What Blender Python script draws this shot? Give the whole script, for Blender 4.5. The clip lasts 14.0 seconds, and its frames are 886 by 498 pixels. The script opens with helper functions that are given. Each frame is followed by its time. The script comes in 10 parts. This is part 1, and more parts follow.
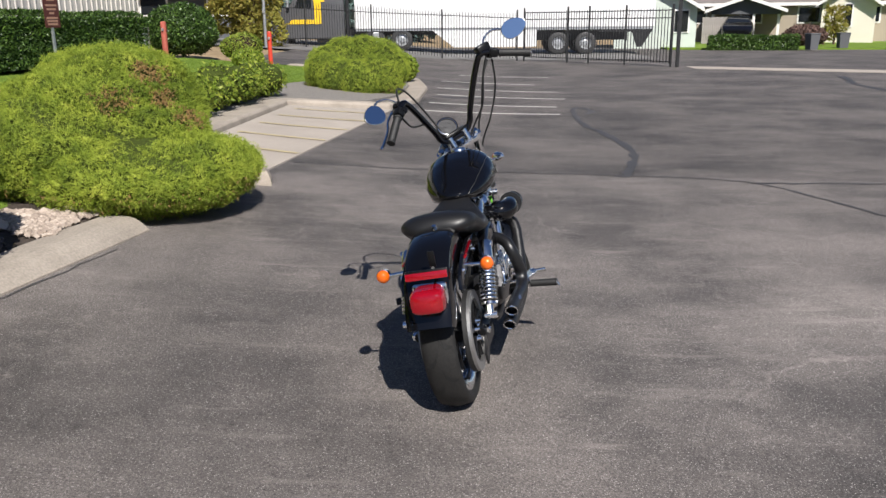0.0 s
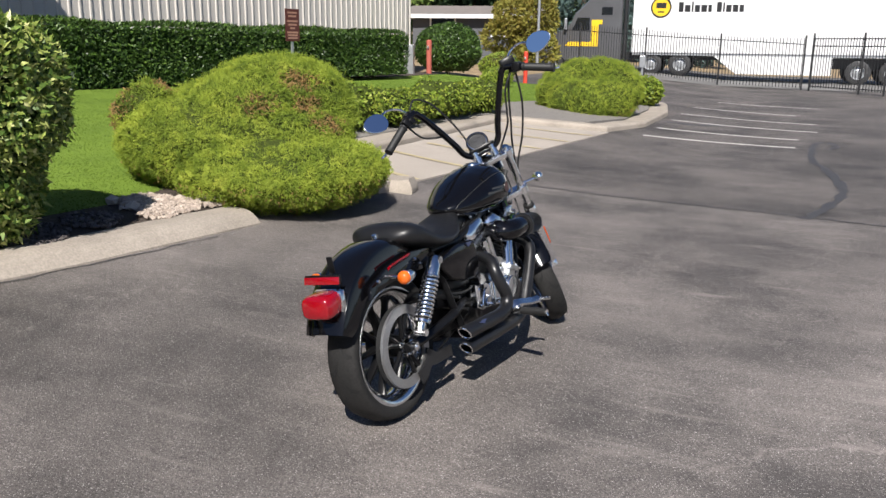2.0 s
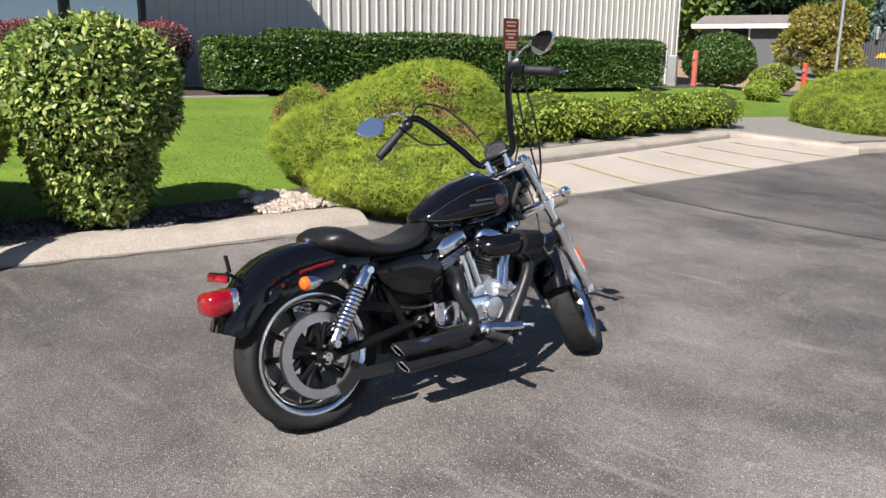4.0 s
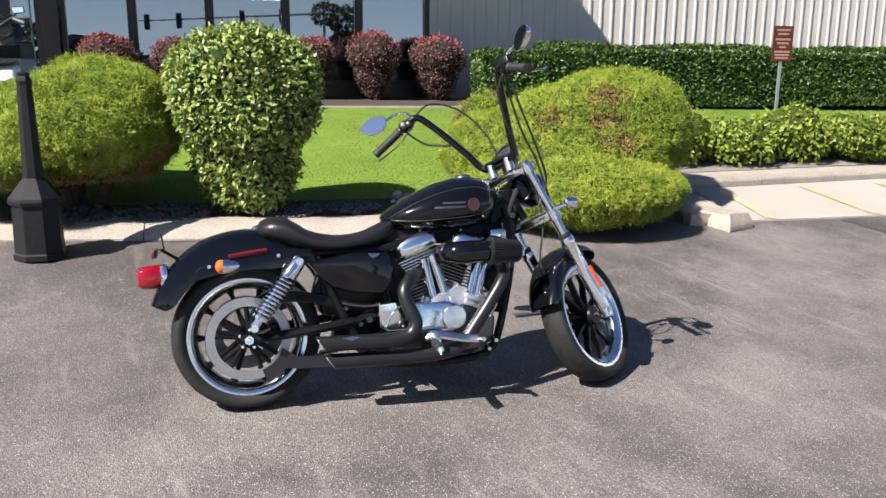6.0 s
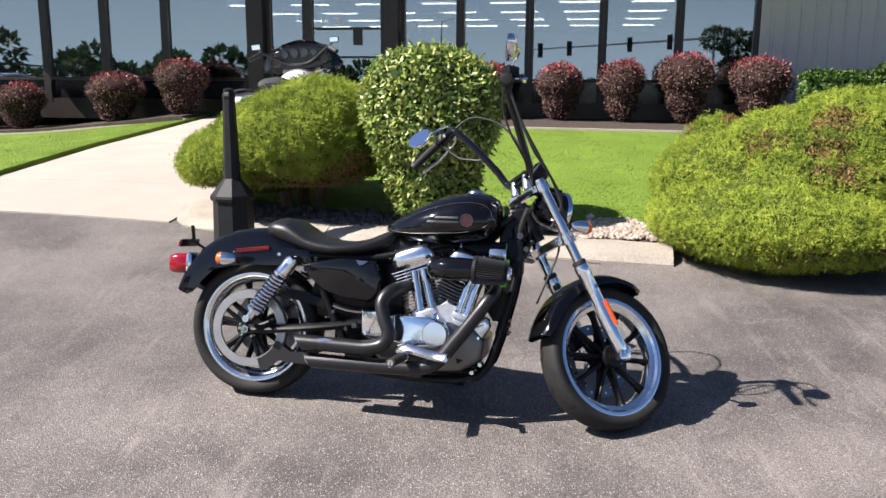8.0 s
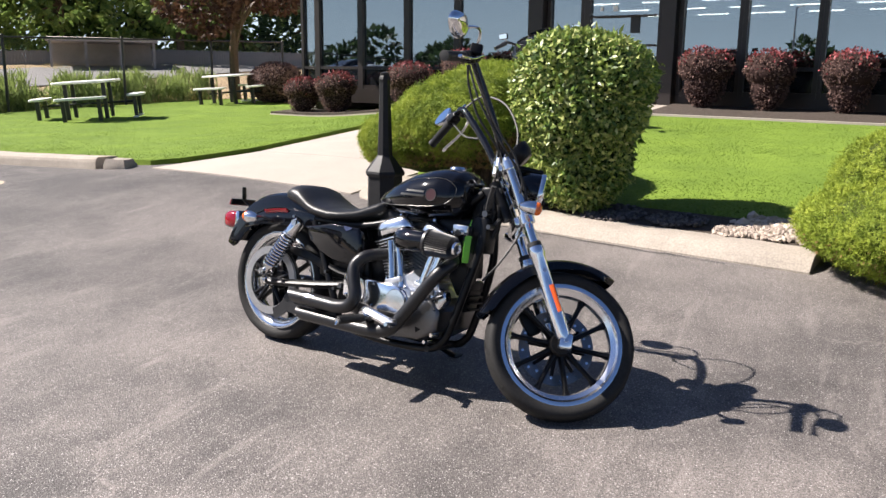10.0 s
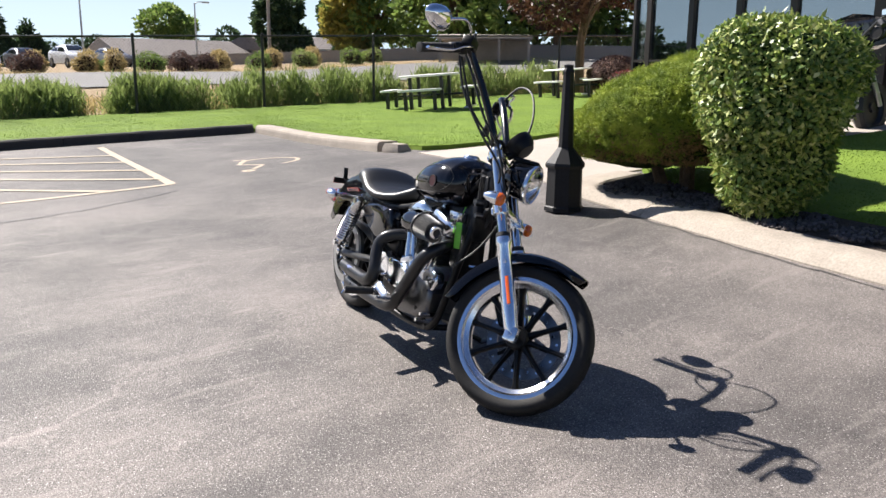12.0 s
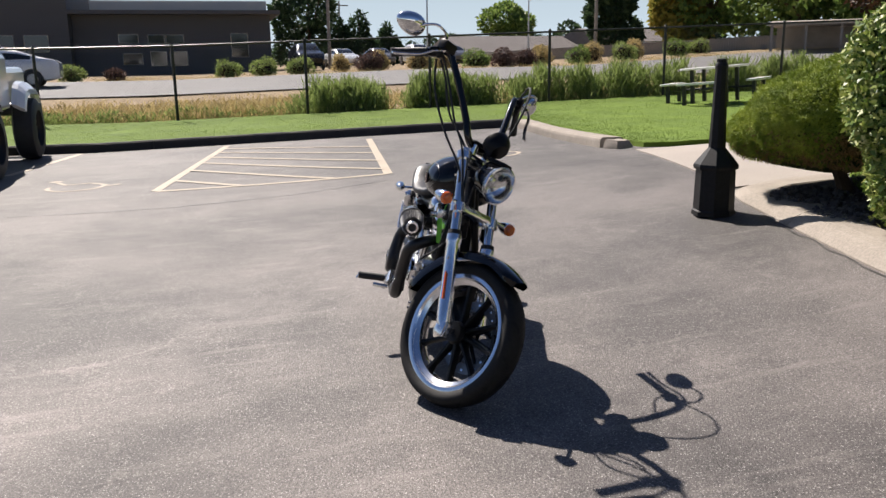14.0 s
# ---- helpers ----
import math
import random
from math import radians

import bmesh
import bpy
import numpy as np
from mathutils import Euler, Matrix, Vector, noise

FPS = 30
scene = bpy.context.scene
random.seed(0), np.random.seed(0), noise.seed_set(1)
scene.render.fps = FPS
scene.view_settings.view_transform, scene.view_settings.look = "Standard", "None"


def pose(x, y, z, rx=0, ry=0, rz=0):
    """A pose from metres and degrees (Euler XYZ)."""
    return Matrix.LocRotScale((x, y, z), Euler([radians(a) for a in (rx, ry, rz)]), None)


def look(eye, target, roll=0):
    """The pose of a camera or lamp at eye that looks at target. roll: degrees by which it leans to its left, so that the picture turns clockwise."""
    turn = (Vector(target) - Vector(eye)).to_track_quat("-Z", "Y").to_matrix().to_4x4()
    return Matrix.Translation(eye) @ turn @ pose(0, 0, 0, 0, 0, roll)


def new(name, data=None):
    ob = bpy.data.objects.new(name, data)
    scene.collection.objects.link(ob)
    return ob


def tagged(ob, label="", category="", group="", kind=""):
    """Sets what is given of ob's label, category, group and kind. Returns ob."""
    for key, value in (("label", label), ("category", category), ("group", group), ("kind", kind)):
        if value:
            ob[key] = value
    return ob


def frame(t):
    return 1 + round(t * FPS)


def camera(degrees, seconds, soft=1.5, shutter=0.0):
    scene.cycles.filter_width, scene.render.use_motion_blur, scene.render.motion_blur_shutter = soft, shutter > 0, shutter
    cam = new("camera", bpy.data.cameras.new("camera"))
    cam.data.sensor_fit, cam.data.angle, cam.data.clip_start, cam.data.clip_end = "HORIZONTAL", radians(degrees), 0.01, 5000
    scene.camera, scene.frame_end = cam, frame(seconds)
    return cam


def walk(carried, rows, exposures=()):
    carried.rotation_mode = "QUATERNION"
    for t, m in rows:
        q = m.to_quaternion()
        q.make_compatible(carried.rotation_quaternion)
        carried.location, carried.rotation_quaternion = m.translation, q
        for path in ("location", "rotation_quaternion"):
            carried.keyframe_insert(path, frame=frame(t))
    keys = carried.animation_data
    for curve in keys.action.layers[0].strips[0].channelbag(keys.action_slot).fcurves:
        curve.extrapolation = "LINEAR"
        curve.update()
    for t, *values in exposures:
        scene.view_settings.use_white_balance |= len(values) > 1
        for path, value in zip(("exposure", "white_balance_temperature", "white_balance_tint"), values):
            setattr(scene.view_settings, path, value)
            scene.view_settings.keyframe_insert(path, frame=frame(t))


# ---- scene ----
cam = camera(56.4, 14.0)
METRES, EYE, TILT, LEAN, TURN = 10.14, 1.47, 0.0, 0.0, 0.0
ROWS = [
    (0.0, 0.0, 0.0, 0.0, -0.14, -15.55, 0.5),
    (0.5, 0.0293, 0.0032, -0.0022, 5.38, -15.31, 0.35),
    (1.0, 0.06, 0.009, -0.0033, 10.92, -14.77, 0.08),
    (1.5, 0.0902, 0.0213, -0.0038, 15.85, -14.37, -0.38),
    (2.0, 0.1237, 0.0295, -0.005, 20.05, -14.07, -0.64),
    (2.5, 0.1523, 0.0451, -0.0067, 25.04, -13.8, -0.63),
    (3.0, 0.1791, 0.0651, -0.0064, 30.17, -13.54, -0.53),
    (5.5, 0.2906, 0.2007, -0.0133, 57.96, -13.14, -0.55),
    (6.0, 0.309, 0.2349, -0.0146, 64.43, -12.54, -0.42),
    (6.5, 0.317, 0.2715, -0.0166, 71.06, -11.94, -0.28),
    (7.0, 0.3275, 0.3086, -0.0184, 77.96, -11.75, 0.03),
    (7.5, 0.3324, 0.3449, -0.0194, 85.0, -11.4, -0.04),
    (8.0, 0.334, 0.3828, -0.019, 91.4, -10.98, -0.43),
    (10.5, 0.2995, 0.5603, -0.0234, 121.49, -11.96, -0.5),
    (11.0, 0.2815, 0.5944, -0.023, 128.12, -12.04, -0.42),
    (11.5, 0.2566, 0.6211, -0.0228, 135.03, -12.22, -0.35),
    (12.0, 0.2304, 0.6502, -0.0227, 141.65, -12.4, -0.5),
    (12.5, 0.2011, 0.6726, -0.0227, 148.64, -12.36, -0.38),
    (13.0, 0.17, 0.6938, -0.021, 155.65, -12.42, -0.19),
    (13.5, 0.1401, 0.7163, -0.0197, 161.41, -12.67, 0.38),
    (14.0, 0.1108, 0.7277, -0.019, 164.72, -12.83, 0.77),
]
EXPOSURES = [(0.0, 0.36, 6500, 10), (1.5, 0.44, 6500, 10), (3.0, 0.60, 6480, 9), (6.0, 1.06, 6550, 12), (8.0, 1.09, 6620, 12), (11.0, 1.09, 6720, 13), (12.0, 1.04, 6620, 11), (13.0, 0.87, 6560, 10), (13.5, 0.64, 6620, 11), (14.0, 0.54, 6800, 13)]
walk(cam, [(t, pose(0, 0, EYE, TILT, LEAN, TURN) @ pose(METRES * x, METRES * y, METRES * z, 90 + pitch, roll, yaw)) for t, x, y, z, yaw, pitch, roll in ROWS], EXPOSURES)

# ---- light ----
SUN_AZ, SUN_EL = 165.0, 45.2
TO_SUN = Vector((math.sin(radians(SUN_AZ)) * math.cos(radians(SUN_EL)), math.cos(radians(SUN_AZ)) * math.cos(radians(SUN_EL)), math.sin(radians(SUN_EL))))
world = bpy.data.worlds.new("world")
scene.world = world
world.use_nodes = True
sky = world.node_tree.nodes.new("ShaderNodeTexSky")
sky.sky_type, sky.sun_disc = "NISHITA", False
sky.sun_elevation, sky.sun_rotation = radians(SUN_EL), radians(SUN_AZ)
sky.air_density, sky.dust_density, sky.ozone_density = 1.0, 1.1, 2.5
back = world.node_tree.nodes["Background"]
back.inputs["Strength"].default_value = 0.040
tone = world.node_tree.nodes.new("ShaderNodeMix")
tone.data_type, tone.blend_type = "RGBA", "MULTIPLY"
tone.inputs["Factor"].default_value, tone.inputs["B"].default_value = 1.0, (0.84, 1.0, 1.30, 1)
world.node_tree.links.new(sky.outputs[0], tone.inputs["A"])
world.node_tree.links.new(tone.outputs["Result"], back.inputs["Color"])
sun = new("sun", bpy.data.lights.new("sun", "SUN"))
sun.data.energy, sun.data.angle, sun.data.color = 5.95, radians(0.53), (1.0, 0.955, 0.90)
sun.matrix_world = look(TO_SUN * 60, (0, 0, 0))

# ---- the lie of the land ----
def clamp(v, a, b):
    return a if v < a else b if v > b else v


def ground_z(x, y):
    """Height of the paving: it climbs towards the building and flattens towards the road."""
    if x > 2.3:
        up = -0.0538
    elif x > -2.5:
        up = 0.0103 - 0.0557 * x + 0.0121 * x * x
    else:
        up = 0.225 + 0.0649 * (-2.5 - max(x, -45.0))
    up -= 0.0035 * clamp(y, -30, 45)
    up += 0.013 * math.exp(-((x - 0.25) ** 2 + (y - 3.7) ** 2) / 2.4)
    near = 0.01 - 0.028 * clamp(x, -45, 3)
    road = 0.30 + 0.027 * (3 - clamp(x, -8, 3)) + 0.008 * (-8 - clamp(x, -60, -8)) + 0.045 * (-17 - clamp(x, -45, -17)) + 0.032 * (-22 - clamp(y, -32, -14))
    k = clamp((-14 - y) / 8, 0, 1)
    low = near + (road - near) * k
    w = clamp((y + 5) / 6, 0, 1)
    w = w * w * (3 - 2 * w)
    return w * up + (1 - w) * low


# ---- materials ----
def mat(name, base, rough=0.6, metal=0.0, spread=0.25, scale=6.0, fine=120.0, bump=0.15, bump_scale=80.0, tint=None, spec=0.5, coat=0.0, island=0.0, obj=0.0, coords="Object", depth=0.004, ramp=None, stretch=None, sheen=0.0, trans=0.0):
    """A worn surface: base colour varied at two scales, with fine relief."""
    m = bpy.data.materials.new(name)
    m.use_nodes = True
    nt = m.node_tree
    n, l = nt.nodes, nt.links
    b = n["Principled BSDF"]
    b.inputs["Roughness"].default_value = rough
    b.inputs["Metallic"].default_value = metal
    b.inputs["Specular IOR Level"].default_value = spec
    b.inputs["Coat Weight"].default_value = coat
    b.inputs["Coat Roughness"].default_value = 0.03
    if trans:
        b.inputs["Transmission Weight"].default_value = trans
    tc = n.new("ShaderNodeTexCoord")
    src = tc.outputs[coords]
    if stretch:
        mp = n.new("ShaderNodeMapping")
        mp.inputs["Scale"].default_value = stretch
        l.new(src, mp.inputs["Vector"])
        src = mp.outputs[0]
    if spread or tint:
        big = n.new("ShaderNodeTexNoise")
        big.inputs["Scale"].default_value, big.inputs["Detail"].default_value, big.inputs["Roughness"].default_value = scale, 5, 0.6
        small = n.new("ShaderNodeTexNoise")
        small.inputs["Scale"].default_value, small.inputs["Detail"].default_value = fine, 3
        l.new(src, big.inputs["Vector"]), l.new(src, small.inputs["Vector"])
        add = n.new("ShaderNodeMath")
        add.operation = "ADD"
        l.new(big.outputs["Fac"], add.inputs[0]), l.new(small.outputs["Fac"], add.inputs[1])
        rm = n.new("ShaderNodeMapRange")
        rm.inputs["From Min"].default_value, rm.inputs["From Max"].default_value = 0.65, 1.35
        l.new(add.outputs[0], rm.inputs["Value"])
        fac = rm.outputs[0]
        for extra, node, out in ((island, "ShaderNodeNewGeometry", "Random Per Island"), (obj, "ShaderNodeObjectInfo", "Random")):
            if extra:
                g = n.new(node)
                mx = n.new("ShaderNodeMix")
                mx.inputs["Factor"].default_value = extra
                l.new(fac, mx.inputs["A"]), l.new(g.outputs[out], mx.inputs["B"])
                fac = mx.outputs["Result"]
        cr = n.new("ShaderNodeValToRGB")
        if ramp:
            while len(cr.color_ramp.elements) < len(ramp):
                cr.color_ramp.elements.new(0.5)
            for e, (p, c) in zip(cr.color_ramp.elements, ramp):
                e.position, e.color = p, (*c, 1)
        else:
            other = tint or tuple(min(1, c * (1 + spread)) for c in base)
            cr.color_ramp.elements[0].color = (*(c * (1 - spread) for c in base), 1)
            cr.color_ramp.elements[1].color = (*other, 1)
        l.new(fac, cr.inputs[0])
        l.new(cr.outputs[0], b.inputs["Base Color"])
        rr = n.new("ShaderNodeMapRange")
        rr.inputs["To Min"].default_value, rr.inputs["To Max"].default_value = max(0.02, rough * 0.85), min(1, rough * 1.15)
        l.new(big.outputs["Fac"], rr.inputs["Value"])
        l.new(rr.outputs[0], b.inputs["Roughness"])
    else:
        b.inputs["Base Color"].default_value = (*base, 1)
    if bump:
        bn = n.new("ShaderNodeTexNoise")
        bn.inputs["Scale"].default_value, bn.inputs["Detail"].default_value = bump_scale, 4
        l.new(src, bn.inputs["Vector"])
        bp = n.new("ShaderNodeBump")
        bp.inputs["Strength"].default_value, bp.inputs["Distance"].default_value = bump, depth
        l.new(bn.outputs["Fac"], bp.inputs["Height"])
        l.new(bp.outputs[0], b.inputs["Normal"])
    return m


def asphalt_mat(name, dark, light, stone):
    """Worn asphalt: pale stones in a grey binder, dark and pale blotches, long faint sweeps."""
    m = bpy.data.materials.new(name)
    m.use_nodes = True
    n, l = m.node_tree.nodes, m.node_tree.links
    b = n["Principled BSDF"]
    tc = n.new("ShaderNodeTexCoord")

    def tex(kind, scale, detail=4, rough=0.6, vec=None):
        t = n.new(kind)
        t.inputs["Scale"].default_value = scale
        if kind == "ShaderNodeTexNoise":
            t.inputs["Detail"].default_value, t.inputs["Roughness"].default_value = detail, rough
        l.new(vec or tc.outputs["Object"], t.inputs["Vector"])
        return t

    def ranged(sock, a, b_, c=0.0, d=1.0):
        r = n.new("ShaderNodeMapRange")
        for k, v in zip(("From Min", "From Max", "To Min", "To Max"), (a, b_, c, d)):
            r.inputs[k].default_value = v
        l.new(sock, r.inputs["Value"])
        return r.outputs[0]

    def mix(fac, a, b_, blend="MIX"):
        x = n.new("ShaderNodeMix")
        x.data_type, x.blend_type = "RGBA", blend
        for sock, v in ((x.inputs["Factor"], fac), (x.inputs["A"], a), (x.inputs["B"], b_)):
            if isinstance(v, (int, float)):
                sock.default_value = v
            elif isinstance(v, tuple):
                sock.default_value = (*v, 1)
            else:
                l.new(v, sock)
        return x.outputs["Result"]

    patches = ranged(tex("ShaderNodeTexNoise", 0.55, 7, 0.68).outputs["Fac"], 0.40, 0.60)
    mp = n.new("ShaderNodeMapping")
    mp.inputs["Scale"].default_value, mp.inputs["Rotation"].default_value = (0.25, 2.2, 1.0), (0, 0, 0.35)
    l.new(tc.outputs["Object"], mp.inputs["Vector"])
    sweeps = ranged(tex("ShaderNodeTexNoise", 0.8, 4, 0.5, mp.outputs[0]).outputs["Fac"], 0.4, 0.7)
    colour = mix(patches, dark, light)
    colour = mix(ranged(sweeps, 0, 1, 0, 0.36), colour, light)
    mp3 = n.new("ShaderNodeMapping")
    mp3.inputs["Scale"].default_value, mp3.inputs["Rotation"].default_value = (0.18, 2.0, 1.0), (0, 0, -0.12)
    l.new(tc.outputs["Object"], mp3.inputs["Vector"])
    tracks = ranged(tex("ShaderNodeTexNoise", 1.1, 6, 0.6, mp3.outputs[0]).outputs["Fac"], 0.5, 0.68)
    colour = mix(ranged(tracks, 0, 1, 0, 0.22), colour, tuple(c * 0.7 for c in dark))
    v = tex("ShaderNodeTexVoronoi", 165)
    stones = ranged(v.outputs["Distance"], 0.18, 0.42, 1.0, 0.0)
    vs = n.new("ShaderNodeSeparateColor")
    l.new(v.outputs["Color"], vs.inputs[0])
    pick = ranged(vs.outputs[0], 0.45, 1.0)
    mul = n.new("ShaderNodeMath")
    mul.operation = "MULTIPLY"
    l.new(stones, mul.inputs[0]), l.new(pick, mul.inputs[1])
    colour = mix(ranged(mul.outputs[0], 0, 1, 0, 0.66), colour, stone)
    v2 = tex("ShaderNodeTexVoronoi", 88)
    v2s = n.new("ShaderNodeSeparateColor")
    l.new(v2.outputs["Color"], v2s.inputs[0])
    big = n.new("ShaderNodeMath")
    big.operation = "MULTIPLY"
    l.new(ranged(v2.outputs["Distance"], 0.20, 0.34, 1.0, 0.0), big.inputs[0]), l.new(ranged(v2s.outputs[1], 0.78, 0.92), big.inputs[1])
    colour = mix(ranged(big.outputs[0], 0, 1, 0, 0.36), colour, stone)
    grain = ranged(tex("ShaderNodeTexNoise", 130, 4, 0.75).outputs["Fac"], 0.32, 0.68, 0.22, 1.66)
    gc = n.new("ShaderNodeCombineColor")
    for k in range(3):
        l.new(grain, gc.inputs[k])
    colour = mix(1.0, colour, gc.outputs[0], "MULTIPLY")
    spots = ranged(tex("ShaderNodeTexNoise", 3.1, 5, 0.7).outputs["Fac"], 0.66, 0.74)
    colour = mix(ranged(spots, 0, 1, 0, 0.45), colour, tuple(c * 0.45 for c in dark))
    mp2 = n.new("ShaderNodeMapping")
    mp2.inputs["Scale"].default_value, mp2.inputs["Rotation"].default_value = (0.5, 3.2, 1.0), (0, 0, -0.6)
    l.new(tc.outputs["Object"], mp2.inputs["Vector"])
    scuff = ranged(tex("ShaderNodeTexNoise", 2.4, 7, 0.68, mp2.outputs[0]).outputs["Fac"], 0.56, 0.72)
    colour = mix(ranged(scuff, 0, 1, 0, 0.42), colour, tuple(min(1, c * 1.75) for c in light))
    warp = tex("ShaderNodeTexNoise", 1.6, 5, 0.65)
    wv = n.new("ShaderNodeVectorMath")
    wv.operation = "MULTIPLY_ADD"
    wv.inputs[1].default_value = (1.1, 1.1, 0)
    l.new(warp.outputs["Color"], wv.inputs[0]), l.new(tc.outputs["Object"], wv.inputs[2])
    hair = n.new("ShaderNodeTexVoronoi")
    hair.feature = "DISTANCE_TO_EDGE"
    hair.inputs["Scale"].default_value = 0.62
    l.new(wv.outputs[0], hair.inputs["Vector"])
    gate = ranged(tex("ShaderNodeTexNoise", 0.9, 3).outputs["Fac"], 0.44, 0.58)
    line = n.new("ShaderNodeMath")
    line.operation = "MULTIPLY"
    l.new(ranged(hair.outputs["Distance"], 0.001, 0.006, 1.0, 0.0), line.inputs[0]), l.new(gate, line.inputs[1])
    colour = mix(ranged(line.outputs[0], 0, 1, 0, 0.28), colour, tuple(min(1, c * 2.0) for c in light))
    # older, darker coat past the joint; darker stalls, kerbside, patch; paler turning place
    at = n.new("ShaderNodeSeparateXYZ")
    edge = n.new("ShaderNodeVectorMath")
    edge.operation = "MULTIPLY_ADD"
    edge.inputs[1].default_value = (1.2, 1.2, 0)
    l.new(warp.outputs["Color"], edge.inputs[0]), l.new(tc.outputs["Object"], edge.inputs[2])
    l.new(tc.outputs["Object"], at.inputs[0])
    soft_at = n.new("ShaderNodeSeparateXYZ")
    l.new(edge.outputs[0], soft_at.inputs[0])

    def math_node(op, a, b_):
        x = n.new("ShaderNodeMath")
        x.operation = op
        for sock, v_ in zip(x.inputs, (a, b_)):
            if isinstance(v_, (int, float)):
                sock.default_value = v_
            else:
                l.new(v_, sock)
        return x.outputs[0]
    bend = math_node("MULTIPLY", math_node("MAXIMUM", math_node("SUBTRACT", at.outputs[0], 2.0), 0.0), 0.2)
    joint = ranged(math_node("ADD", at.outputs[1], bend), 8.26, 8.34)
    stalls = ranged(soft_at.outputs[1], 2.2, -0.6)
    kerbside = math_node("MULTIPLY", ranged(soft_at.outputs[0], 1.2, 0.3), ranged(soft_at.outputs[1], 4.6, 3.4))
    dist = n.new("ShaderNodeVectorMath")
    dist.operation = "DISTANCE"
    dist.inputs[1].default_value = (2.9, 4.0, 0.0)
    l.new(edge.outputs[0], dist.inputs[0])
    worn = ranged(dist.outputs["Value"], 2.9, 0.9)
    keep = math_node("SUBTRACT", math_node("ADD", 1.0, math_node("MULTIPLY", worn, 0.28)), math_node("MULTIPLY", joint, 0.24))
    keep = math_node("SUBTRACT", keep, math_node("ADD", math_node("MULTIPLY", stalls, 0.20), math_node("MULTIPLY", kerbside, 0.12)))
    dark_patch = n.new("ShaderNodeVectorMath")
    dark_patch.operation = "DISTANCE"
    dark_patch.inputs[1].default_value = (2.75, 2.35, 0.0)
    l.new(edge.outputs[0], dark_patch.inputs[0])
    keep = math_node("SUBTRACT", keep, math_node("MULTIPLY", ranged(dark_patch.outputs["Value"], 1.75, 0.9), 0.26))
    zone_tone = n.new("ShaderNodeCombineColor")
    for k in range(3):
        l.new(keep, zone_tone.inputs[k])
    colour = mix(1.0, colour, zone_tone.outputs[0], "MULTIPLY")
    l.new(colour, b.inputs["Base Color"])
    b.inputs["Roughness"].default_value, b.inputs["Specular IOR Level"].default_value = 0.7, 0.42
    bp = n.new("ShaderNodeBump")
    bp.inputs["Strength"].default_value, bp.inputs["Distance"].default_value = 0.5, 0.005
    l.new(v.outputs["Distance"], bp.inputs["Height"])
    l.new(bp.outputs[0], b.inputs["Normal"])
    return m


M = {}
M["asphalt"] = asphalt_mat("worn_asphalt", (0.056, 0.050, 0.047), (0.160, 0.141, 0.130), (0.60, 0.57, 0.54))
M["tar"] = mat("crack_filler", (0.045, 0.043, 0.042), 0.55, spread=0.3, scale=3, bump=0.4)
M["concrete"] = mat("pale_concrete", (0.34, 0.30, 0.26), 0.85, spread=0.16, scale=1.2, fine=90, bump=0.35, bump_scale=150, spec=0.3)
M["kerb"] = mat("kerb_concrete", (0.30, 0.262, 0.22), 0.88, spread=0.28, scale=2.5, fine=70, bump=0.6, bump_scale=110, spec=0.3)
M["dark_kerb"] = mat("dark_grey_kerb", (0.055, 0.050, 0.047), 0.85, spread=0.3, scale=4, fine=90, bump=0.6, bump_scale=110, spec=0.3)
M["road"] = mat("far_road", (0.15, 0.145, 0.14), 0.85, spread=0.12, scale=0.3, bump=0.2)
M["line_white"] = mat("worn_white_paint", (0.62, 0.60, 0.55), 0.7, spread=0.3, scale=9, fine=150, bump=0.4, bump_scale=150)
M["line_cream"] = mat("worn_cream_paint", (0.36, 0.295, 0.215), 0.7, spread=0.25, scale=9, fine=150, bump=0.4, bump_scale=150)
M["line_yellow"] = mat("worn_yellow_paint", (0.40, 0.33, 0.20), 0.7, spread=0.3, scale=9, fine=150, bump=0.4, bump_scale=150)
M["lawn"] = mat("lawn_green", (0.100, 0.170, 0.020), 0.9, spread=0.3, scale=1.6, fine=60, bump=0.35, bump_scale=90, depth=0.01, spec=0.2, tint=(0.165, 0.245, 0.032))
M["blade"] = mat("grass_blade", (0.115, 0.19, 0.022), 0.6, spread=0.35, scale=1.2, fine=20, bump=0, tint=(0.170, 0.25, 0.035), island=0.12, spec=0.3)
M["soil"] = mat("bed_soil", (0.065, 0.052, 0.043), 0.95, spread=0.4, scale=14, fine=90, bump=1.0, bump_scale=60, depth=0.02, spec=0.2)
M["earth"] = mat("dry_earth", (0.27, 0.20, 0.12), 0.95, spread=0.3, scale=0.5, fine=8, bump=0.8, bump_scale=20, depth=0.03, spec=0.2)
M["gravel"] = mat("pale_gravel", (0.30, 0.235, 0.19), 0.85, spread=0.35, scale=20, fine=120, bump=0.4, island=0.7, tint=(0.52, 0.44, 0.37), spec=0.3)
M["grey_gravel"] = mat("grey_bed_gravel", (0.20, 0.185, 0.17), 0.9, spread=0.35, scale=18, fine=70, bump=1.0, bump_scale=45, depth=0.02, spec=0.25)
M["lava"] = mat("dark_gravel", (0.06, 0.052, 0.05), 0.9, spread=0.45, scale=20, fine=120, bump=0.5, island=0.7, tint=(0.17, 0.15, 0.145), spec=0.3)
M["juniper"] = mat("juniper_needles", (0.20, 0.33, 0.028), 0.65, spread=0.4, scale=2.2, fine=9, bump=0, tint=(0.36, 0.50, 0.06), island=0.22, spec=0.25, ramp=[(0.0, (0.048, 0.078, 0.010)), (0.35, (0.165, 0.228, 0.024)), (0.7, (0.30, 0.365, 0.044)), (1.0, (0.47, 0.50, 0.08))])
